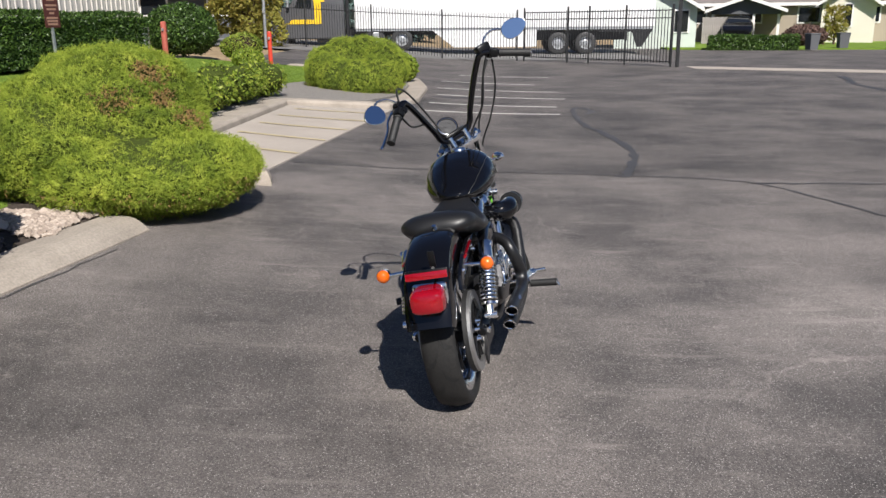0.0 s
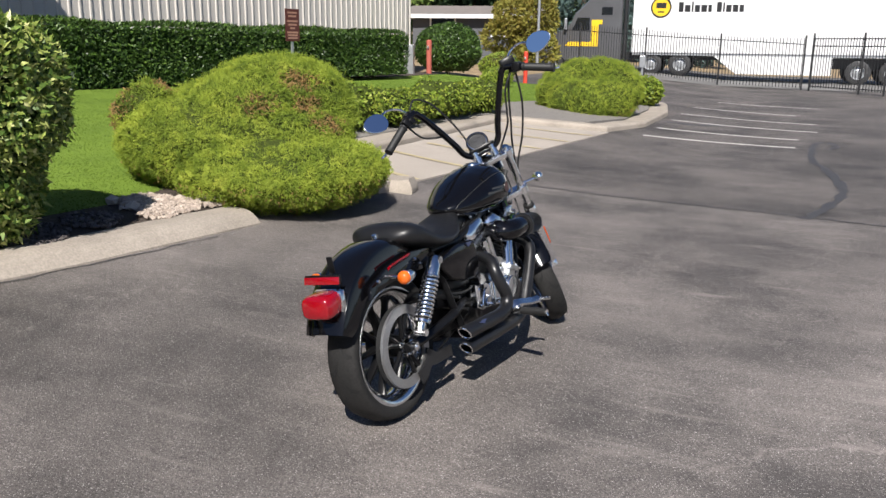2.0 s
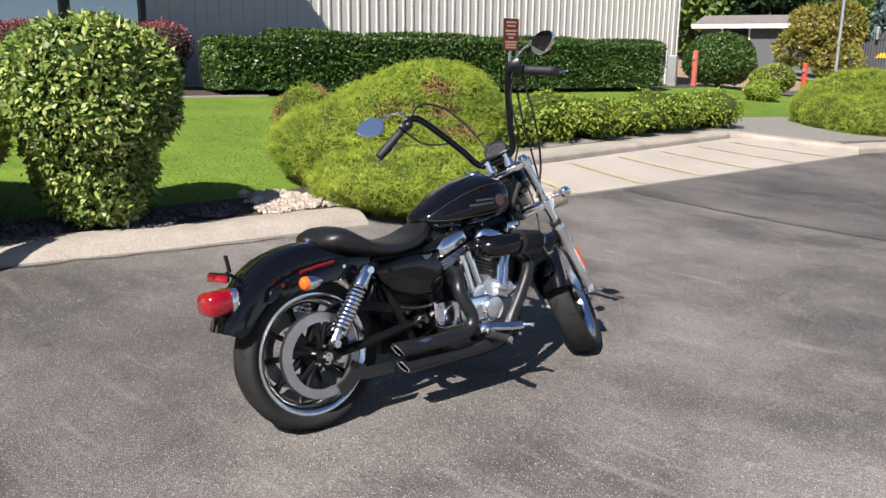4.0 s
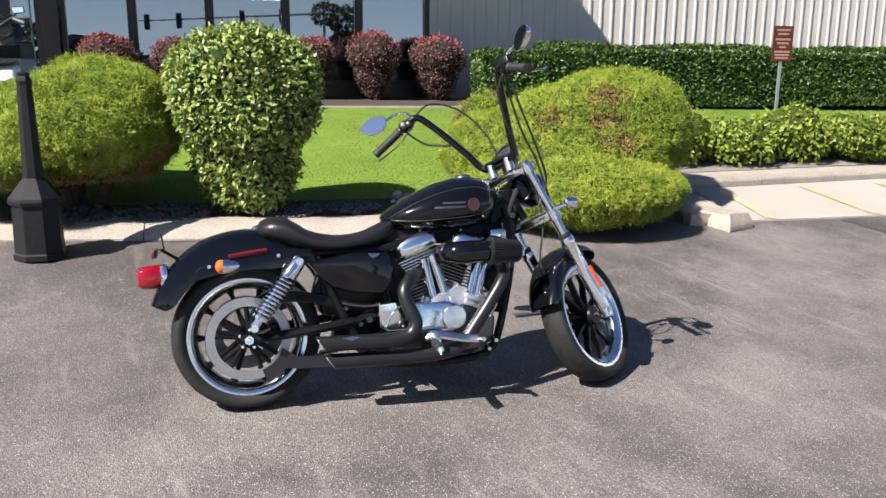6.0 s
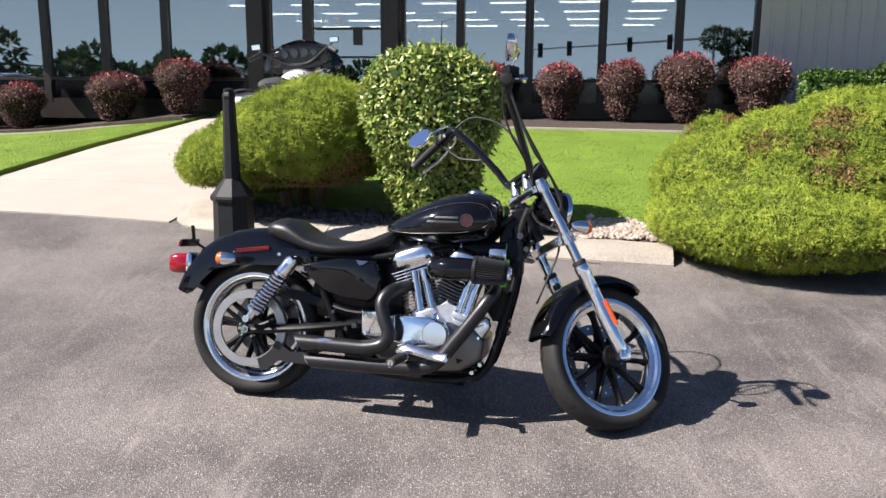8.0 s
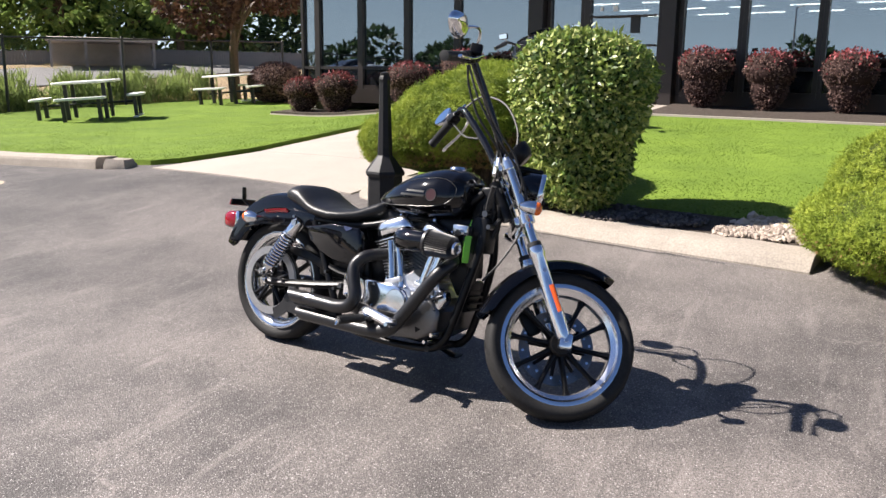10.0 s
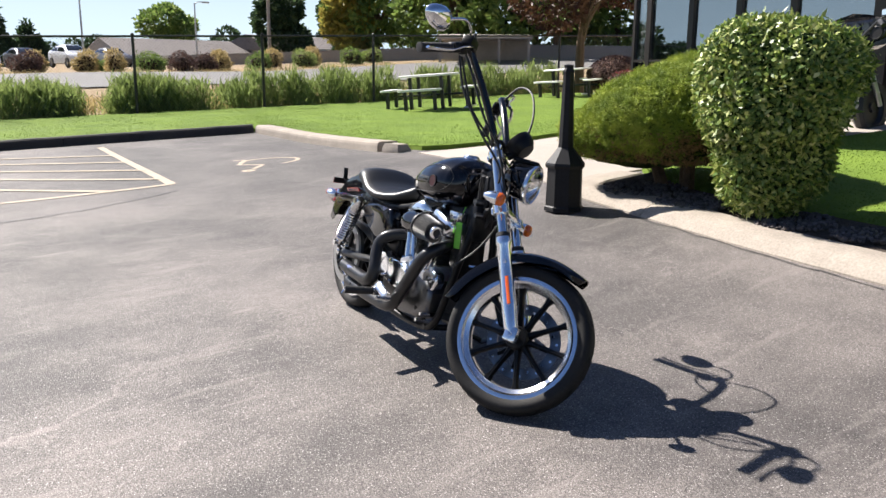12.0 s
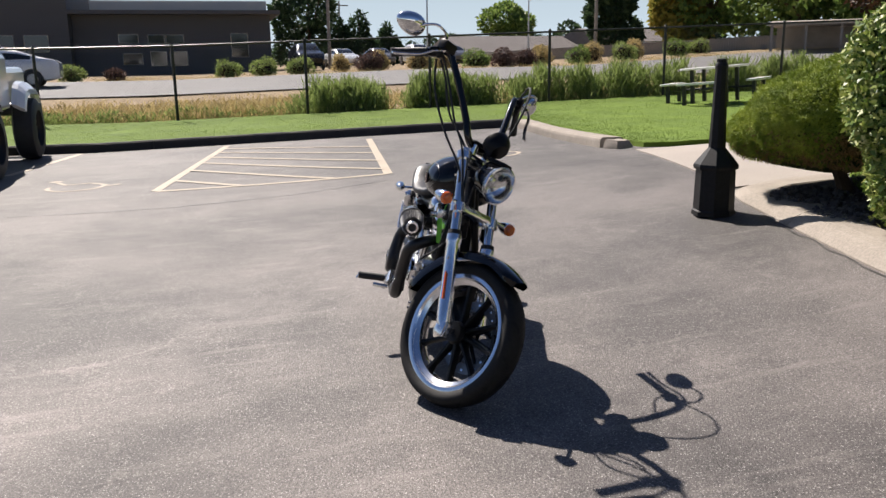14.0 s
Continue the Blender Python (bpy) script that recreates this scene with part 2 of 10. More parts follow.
M["juniper_dry"] = mat("dry_juniper", (0.27, 0.17, 0.07), 0.8, spread=0.4, scale=8, bump=0, island=0.5, spec=0.2)
# the dark core colours paint the shade between needles and leaves
M["juniper_core"] = mat("juniper_inner_shade", (0.045, 0.060, 0.012), 0.95, spread=0.5, scale=20, bump=0.8, bump_scale=60, depth=0.02, spec=0.1)
M["bark"] = mat("shrub_bark", (0.11, 0.075, 0.05), 0.95, spread=0.4, scale=12, fine=60, bump=1.0, bump_scale=50, depth=0.01, spec=0.2)
M["euonymus"] = mat("variegated_leaf", (0.1, 0.2, 0.03), 0.42, spread=0.3, scale=7, fine=30, bump=0, island=0.6, spec=0.35, ramp=[(0.0, (0.03, 0.07, 0.012)), (0.34, (0.09, 0.155, 0.028)), (0.55, (0.20, 0.27, 0.05)), (0.78, (0.40, 0.43, 0.13)), (1.0, (0.66, 0.63, 0.34))])
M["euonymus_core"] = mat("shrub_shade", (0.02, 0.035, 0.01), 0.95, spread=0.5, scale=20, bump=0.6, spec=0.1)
M["hedge"] = mat("hedge_leaf", (0.045, 0.11, 0.02), 0.42, spread=0.4, scale=3, fine=20, bump=0, island=0.7, spec=0.3, ramp=[(0.0, (0.010, 0.022, 0.005)), (0.5, (0.034, 0.070, 0.012)), (0.85, (0.085, 0.150, 0.026)), (1.0, (0.18, 0.26, 0.05))])
M["lime"] = mat("lime_shrub_leaf", (0.28, 0.36, 0.04), 0.5, spread=0.4, scale=3, fine=20, bump=0, island=0.7, spec=0.35, ramp=[(0.0, (0.07, 0.12, 0.015)), (0.5, (0.20, 0.28, 0.03)), (1.0, (0.40, 0.42, 0.07))])
M["barberry"] = mat("barberry_leaf", (0.12, 0.03, 0.035), 0.7, spread=0.4, scale=3, fine=20, bump=0, island=0.45, spec=0.15, ramp=[(0.0, (0.045, 0.03, 0.028)), (0.5, (0.12, 0.075, 0.065)), (1.0, (0.25, 0.15, 0.12))])
M["barberry_tip"] = mat("barberry_tips", (0.26, 0.05, 0.055), 0.5, spread=0.4, scale=3, fine=20, bump=0, island=0.6, spec=0.3)
M["barberry_core"] = mat("barberry_inner_shade", (0.035, 0.02, 0.018), 0.95, spread=0.4, scale=20, bump=0.6, spec=0.1)
M["siding"] = mat("metal_siding", (0.49, 0.46, 0.42), 0.5, spread=0.06, scale=0.8, fine=30, bump=0.05, spec=0.4)
M["fascia"] = mat("dark_fascia", (0.10, 0.09, 0.085), 0.6, spread=0.1, scale=2, bump=0.05)
M["bronze"] = mat("bronze_frame", (0.030, 0.024, 0.022), 0.4, metal=0.3, spread=0.15, scale=4, bump=0.03)
M["black_iron"] = mat("black_painted_iron", (0.012, 0.012, 0.013), 0.45, spread=0.4, scale=8, bump=0.1)
M["bollard"] = mat("weathered_black_plastic", (0.009, 0.009, 0.010), 0.55, spec=0.28, spread=0.4, scale=5, fine=60, bump=0.15)
M["room"] = mat("showroom_inside", (0.18, 0.16, 0.15), 0.8, spread=0.2, scale=1, bump=0)
M["tree_leaf"] = mat("tree_leaf", (0.06, 0.12, 0.02), 0.55, spread=0.4, scale=0.7, fine=5, bump=0, island=0.6, spec=0.3, ramp=[(0.0, (0.06, 0.105, 0.025)), (0.5, (0.15, 0.23, 0.055)), (1.0, (0.32, 0.38, 0.11))])
M["tree_dark"] = mat("conifer_leaf", (0.02, 0.05, 0.02), 0.6, spread=0.4, scale=0.7, fine=5, bump=0, island=0.6, spec=0.25, ramp=[(0.0, (0.016, 0.034, 0.017)), (0.6, (0.045, 0.08, 0.035)), (1.0, (0.085, 0.13, 0.055))])
M["tree_blue"] = mat("blue_spruce_leaf", (0.07, 0.11, 0.10), 0.6, spread=0.4, scale=0.7, fine=5, bump=0, island=0.6, spec=0.25)
M["tree_gold"] = mat("gold_leaf", (0.40, 0.29, 0.07), 0.6, spread=0.4, scale=0.7, fine=5, bump=0, island=0.6, spec=0.25, tint=(0.32, 0.33, 0.07))
M["tree_red"] = mat("purple_leaf", (0.06, 0.022, 0.02), 0.55, spread=0.5, scale=0.7, fine=5, bump=0, island=0.6, spec=0.3, tint=(0.12, 0.06, 0.03))
M["weed"] = mat("tall_weed", (0.16, 0.23, 0.055), 0.7, spread=0.35, scale=1.2, fine=8, bump=0, island=0.6, tint=(0.36, 0.44, 0.15), spec=0.25)
M["straw"] = mat("dry_grass", (0.42, 0.32, 0.13), 0.8, spread=0.3, scale=1.2, fine=8, bump=0, island=0.6, tint=(0.62, 0.50, 0.25), spec=0.2)
M["white_board"] = mat("white_plastic_board", (0.72, 0.70, 0.67), 0.5, spread=0.08, scale=4, bump=0.05)
M["sign_red"] = mat("brown_red_sign", (0.075, 0.017, 0.011), 0.5, spread=0.1, scale=6, bump=0.03)
M["sign_ink"] = mat("sign_lettering", (0.34, 0.19, 0.13), 0.5, spread=0, bump=0)
M["steel"] = mat("galvanised_steel", (0.48, 0.49, 0.50), 0.42, metal=0.8, spread=0.15, scale=12, bump=0.05)
M["red_paint"] = mat("red_post_paint", (0.55, 0.05, 0.025), 0.5, spread=0.15, scale=5, bump=0.05)
M["faded_red"] = mat("faded_red_paint", (0.36, 0.085, 0.06), 0.7, spread=0.25, scale=6, bump=0.1)
M["white_paint"] = mat("white_trailer_paint", (0.66, 0.66, 0.66), 0.4, spread=0.04, scale=0.5, bump=0.02)
M["dark_paint"] = mat("dark_grey_cab_paint", (0.085, 0.085, 0.09), 0.3, spread=0.15, scale=1, bump=0, coat=0.5)
M["yellow_paint"] = mat("yellow_paint", (0.75, 0.48, 0.02), 0.4, spread=0.06, scale=2, bump=0)
M["tyre"] = mat("tyre_rubber", (0.028, 0.028, 0.029), 0.62, spread=0.35, scale=12, fine=120, bump=0.25, bump_scale=160, depth=0.002)
M["dark_glass"] = mat("dark_glass", (0.012, 0.014, 0.016), 0.06, spread=0, bump=0, spec=0.8)
M["grey_wall"] = mat("grey_stucco", (0.085, 0.088, 0.095), 0.85, spread=0.1, scale=0.6, bump=0.1)
M["roof"] = mat("roof_shingle", (0.17, 0.15, 0.14), 0.9, spread=0.25, scale=3, fine=30, bump=0.4, bump_scale=20)
M["tan_wall"] = mat("tan_stucco", (0.33, 0.28, 0.22), 0.85, spread=0.08, scale=1, bump=0.1)
M["cream_wall"] = mat("cream_stucco", (0.66, 0.62, 0.52), 0.85, spread=0.06, scale=1, bump=0.1)
M["fence_wood"] = mat("weathered_fence_board", (0.26, 0.24, 0.22), 0.9, spread=0.25, scale=2, fine=20, bump=0.3)
M["white_car"] = mat("white_car_paint", (0.78, 0.79, 0.80), 0.25, spread=0.03, scale=1, bump=0, coat=1.0)
M["black_car"] = mat("black_car_paint", (0.005, 0.005, 0.006), 0.2, spread=0.03, scale=1, bump=0, coat=0.6, spec=0.2)
M["mirror_pane"] = mat("mirror_pane", (0.86, 0.90, 0.95), 0.02, metal=1.0, spread=0, bump=0)
M["green_wall"] = mat("pale_green_stucco", (0.50, 0.55, 0.50), 0.85, spread=0.06, scale=1, bump=0.1)
M["brown_roof"] = mat("brown_shingle", (0.17, 0.13, 0.11), 0.9, spread=0.25, scale=3, fine=30, bump=0.4, bump_scale=20)

def let_light_through(m, share):
    """Thin leaves pass some light."""
    n, l = m.node_tree.nodes, m.node_tree.links
    b, out = n["Principled BSDF"], n["Material Output"]
    t, mx = n.new("ShaderNodeBsdfTranslucent"), n.new("ShaderNodeMixShader")
    src = b.inputs["Base Color"].links[0].from_socket
    l.new(src, t.inputs["Color"])
    mx.inputs[0].default_value = share
    l.new(b.outputs[0], mx.inputs[1]), l.new(t.outputs[0], mx.inputs[2])
    l.new(mx.outputs[0], out.inputs["Surface"])


for key, share in (("tree_leaf", 0.45), ("tree_dark", 0.35), ("tree_gold", 0.45), ("tree_red", 0.3), ("weed", 0.45), ("straw", 0.4), ("lime", 0.35), ("hedge", 0.10), ("euonymus", 0.2), ("barberry", 0.2), ("juniper", 0.16), ("blade", 0.3)):
    let_light_through(M[key], share)

# reflective tinted shop glass
gm = bpy.data.materials.new("tinted_shop_glass")
gm.use_nodes = True
gn, gl = gm.node_tree.nodes, gm.node_tree.links
for node in list(gn):
    if node.type == "BSDF_PRINCIPLED":
        gn.remove(node)
g_gloss, g_clear, g_mix = gn.new("ShaderNodeBsdfGlossy"), gn.new("ShaderNodeBsdfTransparent"), gn.new("ShaderNodeMixShader")
g_gloss.inputs["Color"].default_value, g_gloss.inputs["Roughness"].default_value = (0.78, 0.87, 0.95, 1), 0.01
g_clear.inputs["Color"].default_value = (0.34, 0.37, 0.38, 1)
g_mix.inputs[0].default_value = 0.31
gl.new(g_clear.outputs[0], g_mix.inputs[1]), gl.new(g_gloss.outputs[0], g_mix.inputs[2])
gl.new(g_mix.outputs[0], gn["Material Output"].inputs["Surface"])
M["shop_glass"] = gm
M["low_glass"] = mat("dark_low_pane", (0.012, 0.013, 0.015), 0.12, spread=0.2, scale=3, bump=0, spec=0.5)
em = bpy.data.materials.new("fluorescent_tube")
em.use_nodes = True
em.node_tree.nodes["Principled BSDF"].inputs["Emission Color"].default_value = (1, 0.97, 0.88, 1)
em.node_tree.nodes["Principled BSDF"].inputs["Emission Strength"].default_value = 9.0
M["tube"] = em


# ---- building blocks ----
def link_mesh(name, me, m, parent=None, label="", smooth=False):
    ob = new(name, me)
    if m:
        me.materials.append(m)
    if smooth:
        me.shade_smooth()
    if parent is not None:
        ob.parent = parent
    if label:
        ob["label"] = label
    return ob


def part(name, bm, m, parent=None, label="", smooth=False, sharp=None):
    """Links a bmesh as ONE mesh object, under parent if there is one."""
    me = bpy.data.meshes.new(name)
    bmesh.ops.recalc_face_normals(bm, faces=bm.faces)
    bm.to_mesh(me)
    bm.free()
    ob = link_mesh(name, me, m, parent, label, smooth)
    if smooth and sharp:
        me.set_sharp_from_angle(angle=radians(sharp))
    return ob


def np_mesh(name, verts, faces):
    """A mesh from arrays: verts (n, 3), faces (k, 3 or 4)."""
    me = bpy.data.meshes.new(name)
    verts, faces = np.asarray(verts, np.float32), np.asarray(faces, np.int32)
    k, w = faces.shape
    me.vertices.add(len(verts))
    me.vertices.foreach_set("co", verts.ravel())
    me.loops.add(k * w)
    me.loops.foreach_set("vertex_index", faces.ravel())
    me.polygons.add(k)
    me.polygons.foreach_set("loop_start", np.arange(0, k * w, w, dtype=np.int32))
    me.update(calc_edges=True)
    return me


def thing(name, m, label, category, group="", kind=""):
    ob = new(name)
    ob.matrix_world = m
    ob.empty_display_size = 0.1
    return tagged(ob, label, category, group, kind)


def on_ground(x, y, turn=0.0, up=0.0):
    return pose(x, y, ground_z(x, y) + up, 0, 0, turn)


def box(bm, c, s, rot=None, bevel=0.0):
    """A box with its middle at c and sides s; rot: a matrix that turns it about its middle."""
    r = bmesh.ops.create_cube(bm, size=1)
    m = Matrix.Translation(c) @ (rot.to_4x4() if rot else Matrix()) @ Matrix.Diagonal((*s, 1))
    bmesh.ops.transform(bm, matrix=m, verts=r["verts"])
    if bevel:
        es = list({e for v in r["verts"] for e in v.link_edges})
        bmesh.ops.bevel(bm, geom=es, offset=bevel, segments=2, affect="EDGES", profile=0.5)
    return bm


def frame_along(a, b):
    d = (Vector(b) - Vector(a)).normalized()
    return d.to_track_quat("Z", "Y").to_matrix()


def rod(bm, a, b, r0, r1=None, seg=12, cap=True):
    """A tapered round bar from a to b."""
    a, b = Vector(a), Vector(b)
    m = Matrix.Translation((a + b) / 2) @ frame_along(a, b).to_4x4()
    bmesh.ops.create_cone(bm, cap_ends=cap, segments=seg, radius1=r0, radius2=r0 if r1 is None else r1, depth=(b - a).length, matrix=m)
    return bm


def spline(pts, n=8, closed=False):
    """A smooth line through the points."""
    p = [Vector(q) for q in pts]
    out = []
    k = len(p)
    for i in range(k if closed else k - 1):
        if closed:
            a, b, c, d = p[(i - 1) % k], p[i], p[(i + 1) % k], p[(i + 2) % k]
        else:
            a, b, c, d = p[max(i - 1, 0)], p[i], p[i + 1], p[min(i + 2, k - 1)]
        for j in range(n):
            t = j / n
            out.append(0.5 * ((2 * b) + (c - a) * t + (2 * a - 5 * b + 4 * c - d) * t * t + (3 * b - a - 3 * c + d) * t ** 3))
    if not closed:
        out.append(p[-1])
    return out


def tube(bm, pts, r, seg=8, closed=False, radii=None, flat=1.0, cap=True):
    """A round bar swept along a line of points."""
    pts = [Vector(p) for p in pts]
    k = len(pts)
    rings, last = [], None
    for i, p in enumerate(pts):
        if closed:
            d = pts[(i + 1) % k] - pts[i - 1]
        else:
            d = pts[min(i + 1, k - 1)] - pts[max(i - 1, 0)]
        d = d.normalized() if d.length > 1e-9 else Vector((0, 0, 1))
        if last is None:
            u = d.orthogonal().normalized()
        else:
            u = (last - d * last.dot(d)).normalized()
        last = u
        w = d.cross(u)
        rr = radii[i] if radii else r
        rings.append([bm.verts.new(p + rr * (math.cos(2 * math.pi * j / seg) * u + flat * math.sin(2 * math.pi * j / seg) * w)) for j in range(seg)])
    for i in range(k if closed else k - 1):
        a, b = rings[i], rings[(i + 1) % k]
        for j in range(seg):
            bm.faces.new((a[j], a[(j + 1) % seg], b[(j + 1) % seg], b[j]))
    if cap and not closed:
        bm.faces.new(rings[0][::-1]), bm.faces.new(rings[-1])
    return bm


def lathe(bm, profile, seg=32, m=None, closed=False):
    """Turns a profile of (radius, height) round the z axis."""
    m = m or Matrix()
    rings = []
    for r, z in profile:
        if r < 1e-6:
            rings.append([bm.verts.new(m @ Vector((0, 0, z)))])
        else:
            rings.append([bm.verts.new(m @ Vector((r * math.cos(2 * math.pi * j / seg), r * math.sin(2 * math.pi * j / seg), z))) for j in range(seg)])
    pairs = list(zip(rings, rings[1:] + rings[:1])) if closed else list(zip(rings, rings[1:]))
    for a, b in pairs:
        for j in range(seg):
            q = (j + 1) % seg
            if len(a) == 1 and len(b) == 1:
                continue
            if len(a) == 1:
                bm.faces.new((a[0], b[q], b[j]))
            elif len(b) == 1:
                bm.faces.new((a[j], a[q], b[0]))
            else:
                bm.faces.new((a[j], a[q], b[q], b[j]))
    return bm


def slab(bm, outline, depth, m=None):
    """A flat plate: the outline (x, y) raised by depth along z."""
    m = m or Matrix()
    low = [bm.verts.new(m @ Vector((x, y, 0))) for x, y in outline]
    top = [bm.verts.new(m @ Vector((x, y, depth))) for x, y in outline]
    bm.faces.new(low[::-1]), bm.faces.new(top)
    k = len(low)
    for i in range(k):
        bm.faces.new((low[i], low[(i + 1) % k], top[(i + 1) % k], top[i]))
    return bm


def loft(bm, sections, cap=True, closed_ring=True):
    """A skin over rings of points, all with the same number."""
    rings = [[bm.verts.new(p) for p in s] for s in sections]
    n = len(rings[0])
    for a, b in zip(rings, rings[1:]):
        for j in range(n if closed_ring else n - 1):
            q = (j + 1) % n
            bm.faces.new((a[j], a[q], b[q], b[j]))
    if cap and closed_ring:
        bm.faces.new(rings[0][::-1]), bm.faces.new(rings[-1])
    return bm


def resample(line, n):
    """n + 1 points at even steps along a line of (x, y)."""
    p = np.array(line, float)
    d = np.r_[0, np.cumsum(np.hypot(*np.diff(p, axis=0).T))]
    s = np.linspace(0, d[-1], n + 1)
    return np.c_[np.interp(s, d, p[:, 0]), np.interp(s, d, p[:, 1])]


def ribbon(name, a, b, n, k, m, up=0.0, skirt=0.12, wave=0.0, even=True):
    """A ground surface between two lines, following the land, raised by up, with its edges turned down."""
    A, B = (resample(a, n), resample(b, n)) if even else (np.array(a, float), np.array(b, float))
    n = len(A) - 1
    bm = bmesh.new()
    grid = []
    for i in range(n + 1):
        row = []
        for j in range(k + 1):
            x, y = A[i] + (B[i] - A[i]) * j / k
            z = ground_z(x, y) + up
            if wave and 0 < i < n and 0 < j < k:
                z += wave * noise.noise((x * 0.9, y * 0.9, 3.1))
            row.append(bm.verts.new((x, y, z)))
        grid.append(row)
    for i in range(n):
        for j in range(k):
            bm.faces.new((grid[i][j], grid[i + 1][j], grid[i + 1][j + 1], grid[i][j + 1]))
    edge = [grid[i][0] for i in range(n + 1)] + grid[n][1:] + [grid[i][k] for i in range(n - 1, -1, -1)] + grid[0][k - 1:0:-1]
    low = [bm.verts.new(v.co - Vector((0, 0, skirt))) for v in edge]
    for i in range(len(edge)):
        q = (i + 1) % len(edge)
        bm.faces.new((edge[i], edge[q], low[q], low[i]))
    return part(name, bm, m)


def stripe(bm, a, b, w, lift=0.004):
    """A painted line on the paving from a to b."""
    a, b = Vector((*a, 0)), Vector((*b, 0))
    d = (b - a).normalized()
    s = Vector((-d.y, d.x, 0)) * w / 2
    n = max(1, int((b - a).length / 0.25))
    rows = []
    for i in range(n + 1):
        p = a + (b - a) * i / n
        rows.append([bm.verts.new((q.x, q.y, ground_z(q.x, q.y) + lift)) for q in (p - s, p + s)])
    for r, q in zip(rows, rows[1:]):
        bm.faces.new((r[0], r[1], q[1], q[0]))
    return bm


# ---- ground, lot, kerbs, lawns ----
def sheet(name, xs, ys, m, up):
    vs = [(x, y, ground_z(x, y) + up) for y in ys for x in xs]
    w = len(xs)
    fs = [(j * w + i, j * w + i + 1, (j + 1) * w + i + 1, (j + 1) * w + i) for j in range(len(ys) - 1) for i in range(w - 1)]
    return link_mesh(name, np_mesh(name, vs, fs), m, smooth=True)


def steps(a, b, d):
    return list(np.linspace(a, b, max(2, int(round((b - a) / d)) + 1)))


far_xs = [-900, -300, -120, -60] + steps(-45, 3, 1.5) + [8, 20, 60, 150, 400, 900]
far_ys = [-900, -300, -120, -70, -50] + steps(-40, 1, 1.0) + [3, 10, 20, 30, 45, 70, 120, 300, 900]
tagged(sheet("ground", far_xs, far_ys, M["earth"], -0.07), "dry pale brown earth and verge round the lot", "ground", kind="stuff" if False else "structure")
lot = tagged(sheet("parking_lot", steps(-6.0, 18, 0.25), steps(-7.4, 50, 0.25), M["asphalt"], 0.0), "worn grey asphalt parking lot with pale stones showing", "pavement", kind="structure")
tagged(sheet("street", [-90, -60, -45] + steps(-40, 4, 2) + [10, 40, 150], [-32.0, -29.5, -27, -24.5, -22.0], M["road"], -0.02), "pale grey asphalt road beyond the fence", "road", kind="structure")
tagged(sheet("drive", steps(-12, 9, 3), [34.4, 37, 42, 48], M["road"], 0.012), "pale concrete drive behind the gate", "road", kind="structure")

tagged(sheet("side_street", [18, 24, 32, 45, 90], [-7.4, 5, 20, 35, 50], M["asphalt"], 0.0), "grey asphalt street beside the lot", "road", kind="structure")


def kerb_run(name, line, w, h, label, piece=2.4, left=True, taper=(0, 0), worn=False, m=None):
    """A kerb of cast pieces with open joints along a line, its back on the left of the way along it."""
    pts = resample(line, max(2, int(sum(math.dist(a, b) for a, b in zip(line, line[1:])) / 0.2)))
    top = tagged(new(name), label, "kerb", kind="structure")
    total = len(pts) - 1
    per = max(2, int(piece / 0.2))
    i = 0
    while i < total:
        e = min(total, i + per)
        if total - e < 3:
            e = total
        secs = []
        for q in range(i, e + 1):
            p = Vector((*pts[q], 0))
            d = Vector((*(pts[min(q + 1, total)] - pts[max(q - 1, 0)]), 0)).normalized()
            s = Vector((-d.y, d.x, 0)) * (1 if left else -1)
            if q == i:
                p = p + d * 0.004
            if q == e:
                p = p - d * 0.004
            hh = h
            if taper[0] and q < taper[0]:
                hh = h * (0.15 + 0.85 * q / taper[0])
            if taper[1] and total - q < taper[1]:
                hh = h * (0.15 + 0.85 * (total - q) / taper[1])
            g = ground_z(p.x, p.y)
            wob = 0.006 * noise.noise((p.x * 3, p.y * 3, 0))
            prof = ((0.0, -0.1), (0.012, hh * 0.6), (0.022 + wob, hh - 0.022), (0.05 + wob, hh + wob), (w - 0.02, hh + wob), (w, hh - 0.015), (w, -0.1))
            if worn:
                prof = ((0.0, -0.1), (0.006, 0.012), (0.05, hh * 0.55 + wob), (0.10, hh * 0.86 + wob), (0.16, hh + wob), (w - 0.02, hh + wob), (w, hh - 0.015), (w, -0.1))
            secs.append([p + s * a + Vector((0, 0, g + b)) for a, b in prof])
        bm = bmesh.new()
        loft(bm, secs)
        part("kerb_stone", bm, m or M["kerb"], top)
        i = e
    return top


KA = [(-3.72, 1.50), (-3.2, 1.56), (-2.80, 1.70), (-2.62, 2.0), (-2.40, 2.85), (-2.17, 3.85), (-1.92, 5.27)]
kerb_run("kerb", KA, 0.34, 0.10, "pale weathered concrete kerb round the shrub bed", taper=(10, 0), worn=True)
KB = [(-3.95, -6.50), (-3.72, -4.2), (-3.44, -2.03)]
kerb_run("kerb", KB[::-1], 0.30, 0.13, "pale concrete kerb with a broken end beside the lawn", left=False)
KC = [(-3.95, -6.52), (1.0, -6.72), (9.0, -7.0)]
kerb_run("kerb", KC, 0.16, 0.14, "dark kerb along the lawn", left=False, piece=3.0, m=M["dark_kerb"])
KD = [(-1.62, 7.25), (-2.72, 7.50), (-2.62, 9.5), (-2.42, 13.25), (-0.86, 13.95), (-0.42, 15.5), (-0.30, 18.5), (-0.5, 20.6), (-1.2, 22.2), (-4.0, 23.2)]
kerb_run("kerb", KD, 0.42, 0.10, "grey concrete kerb round the planting beside the bay")

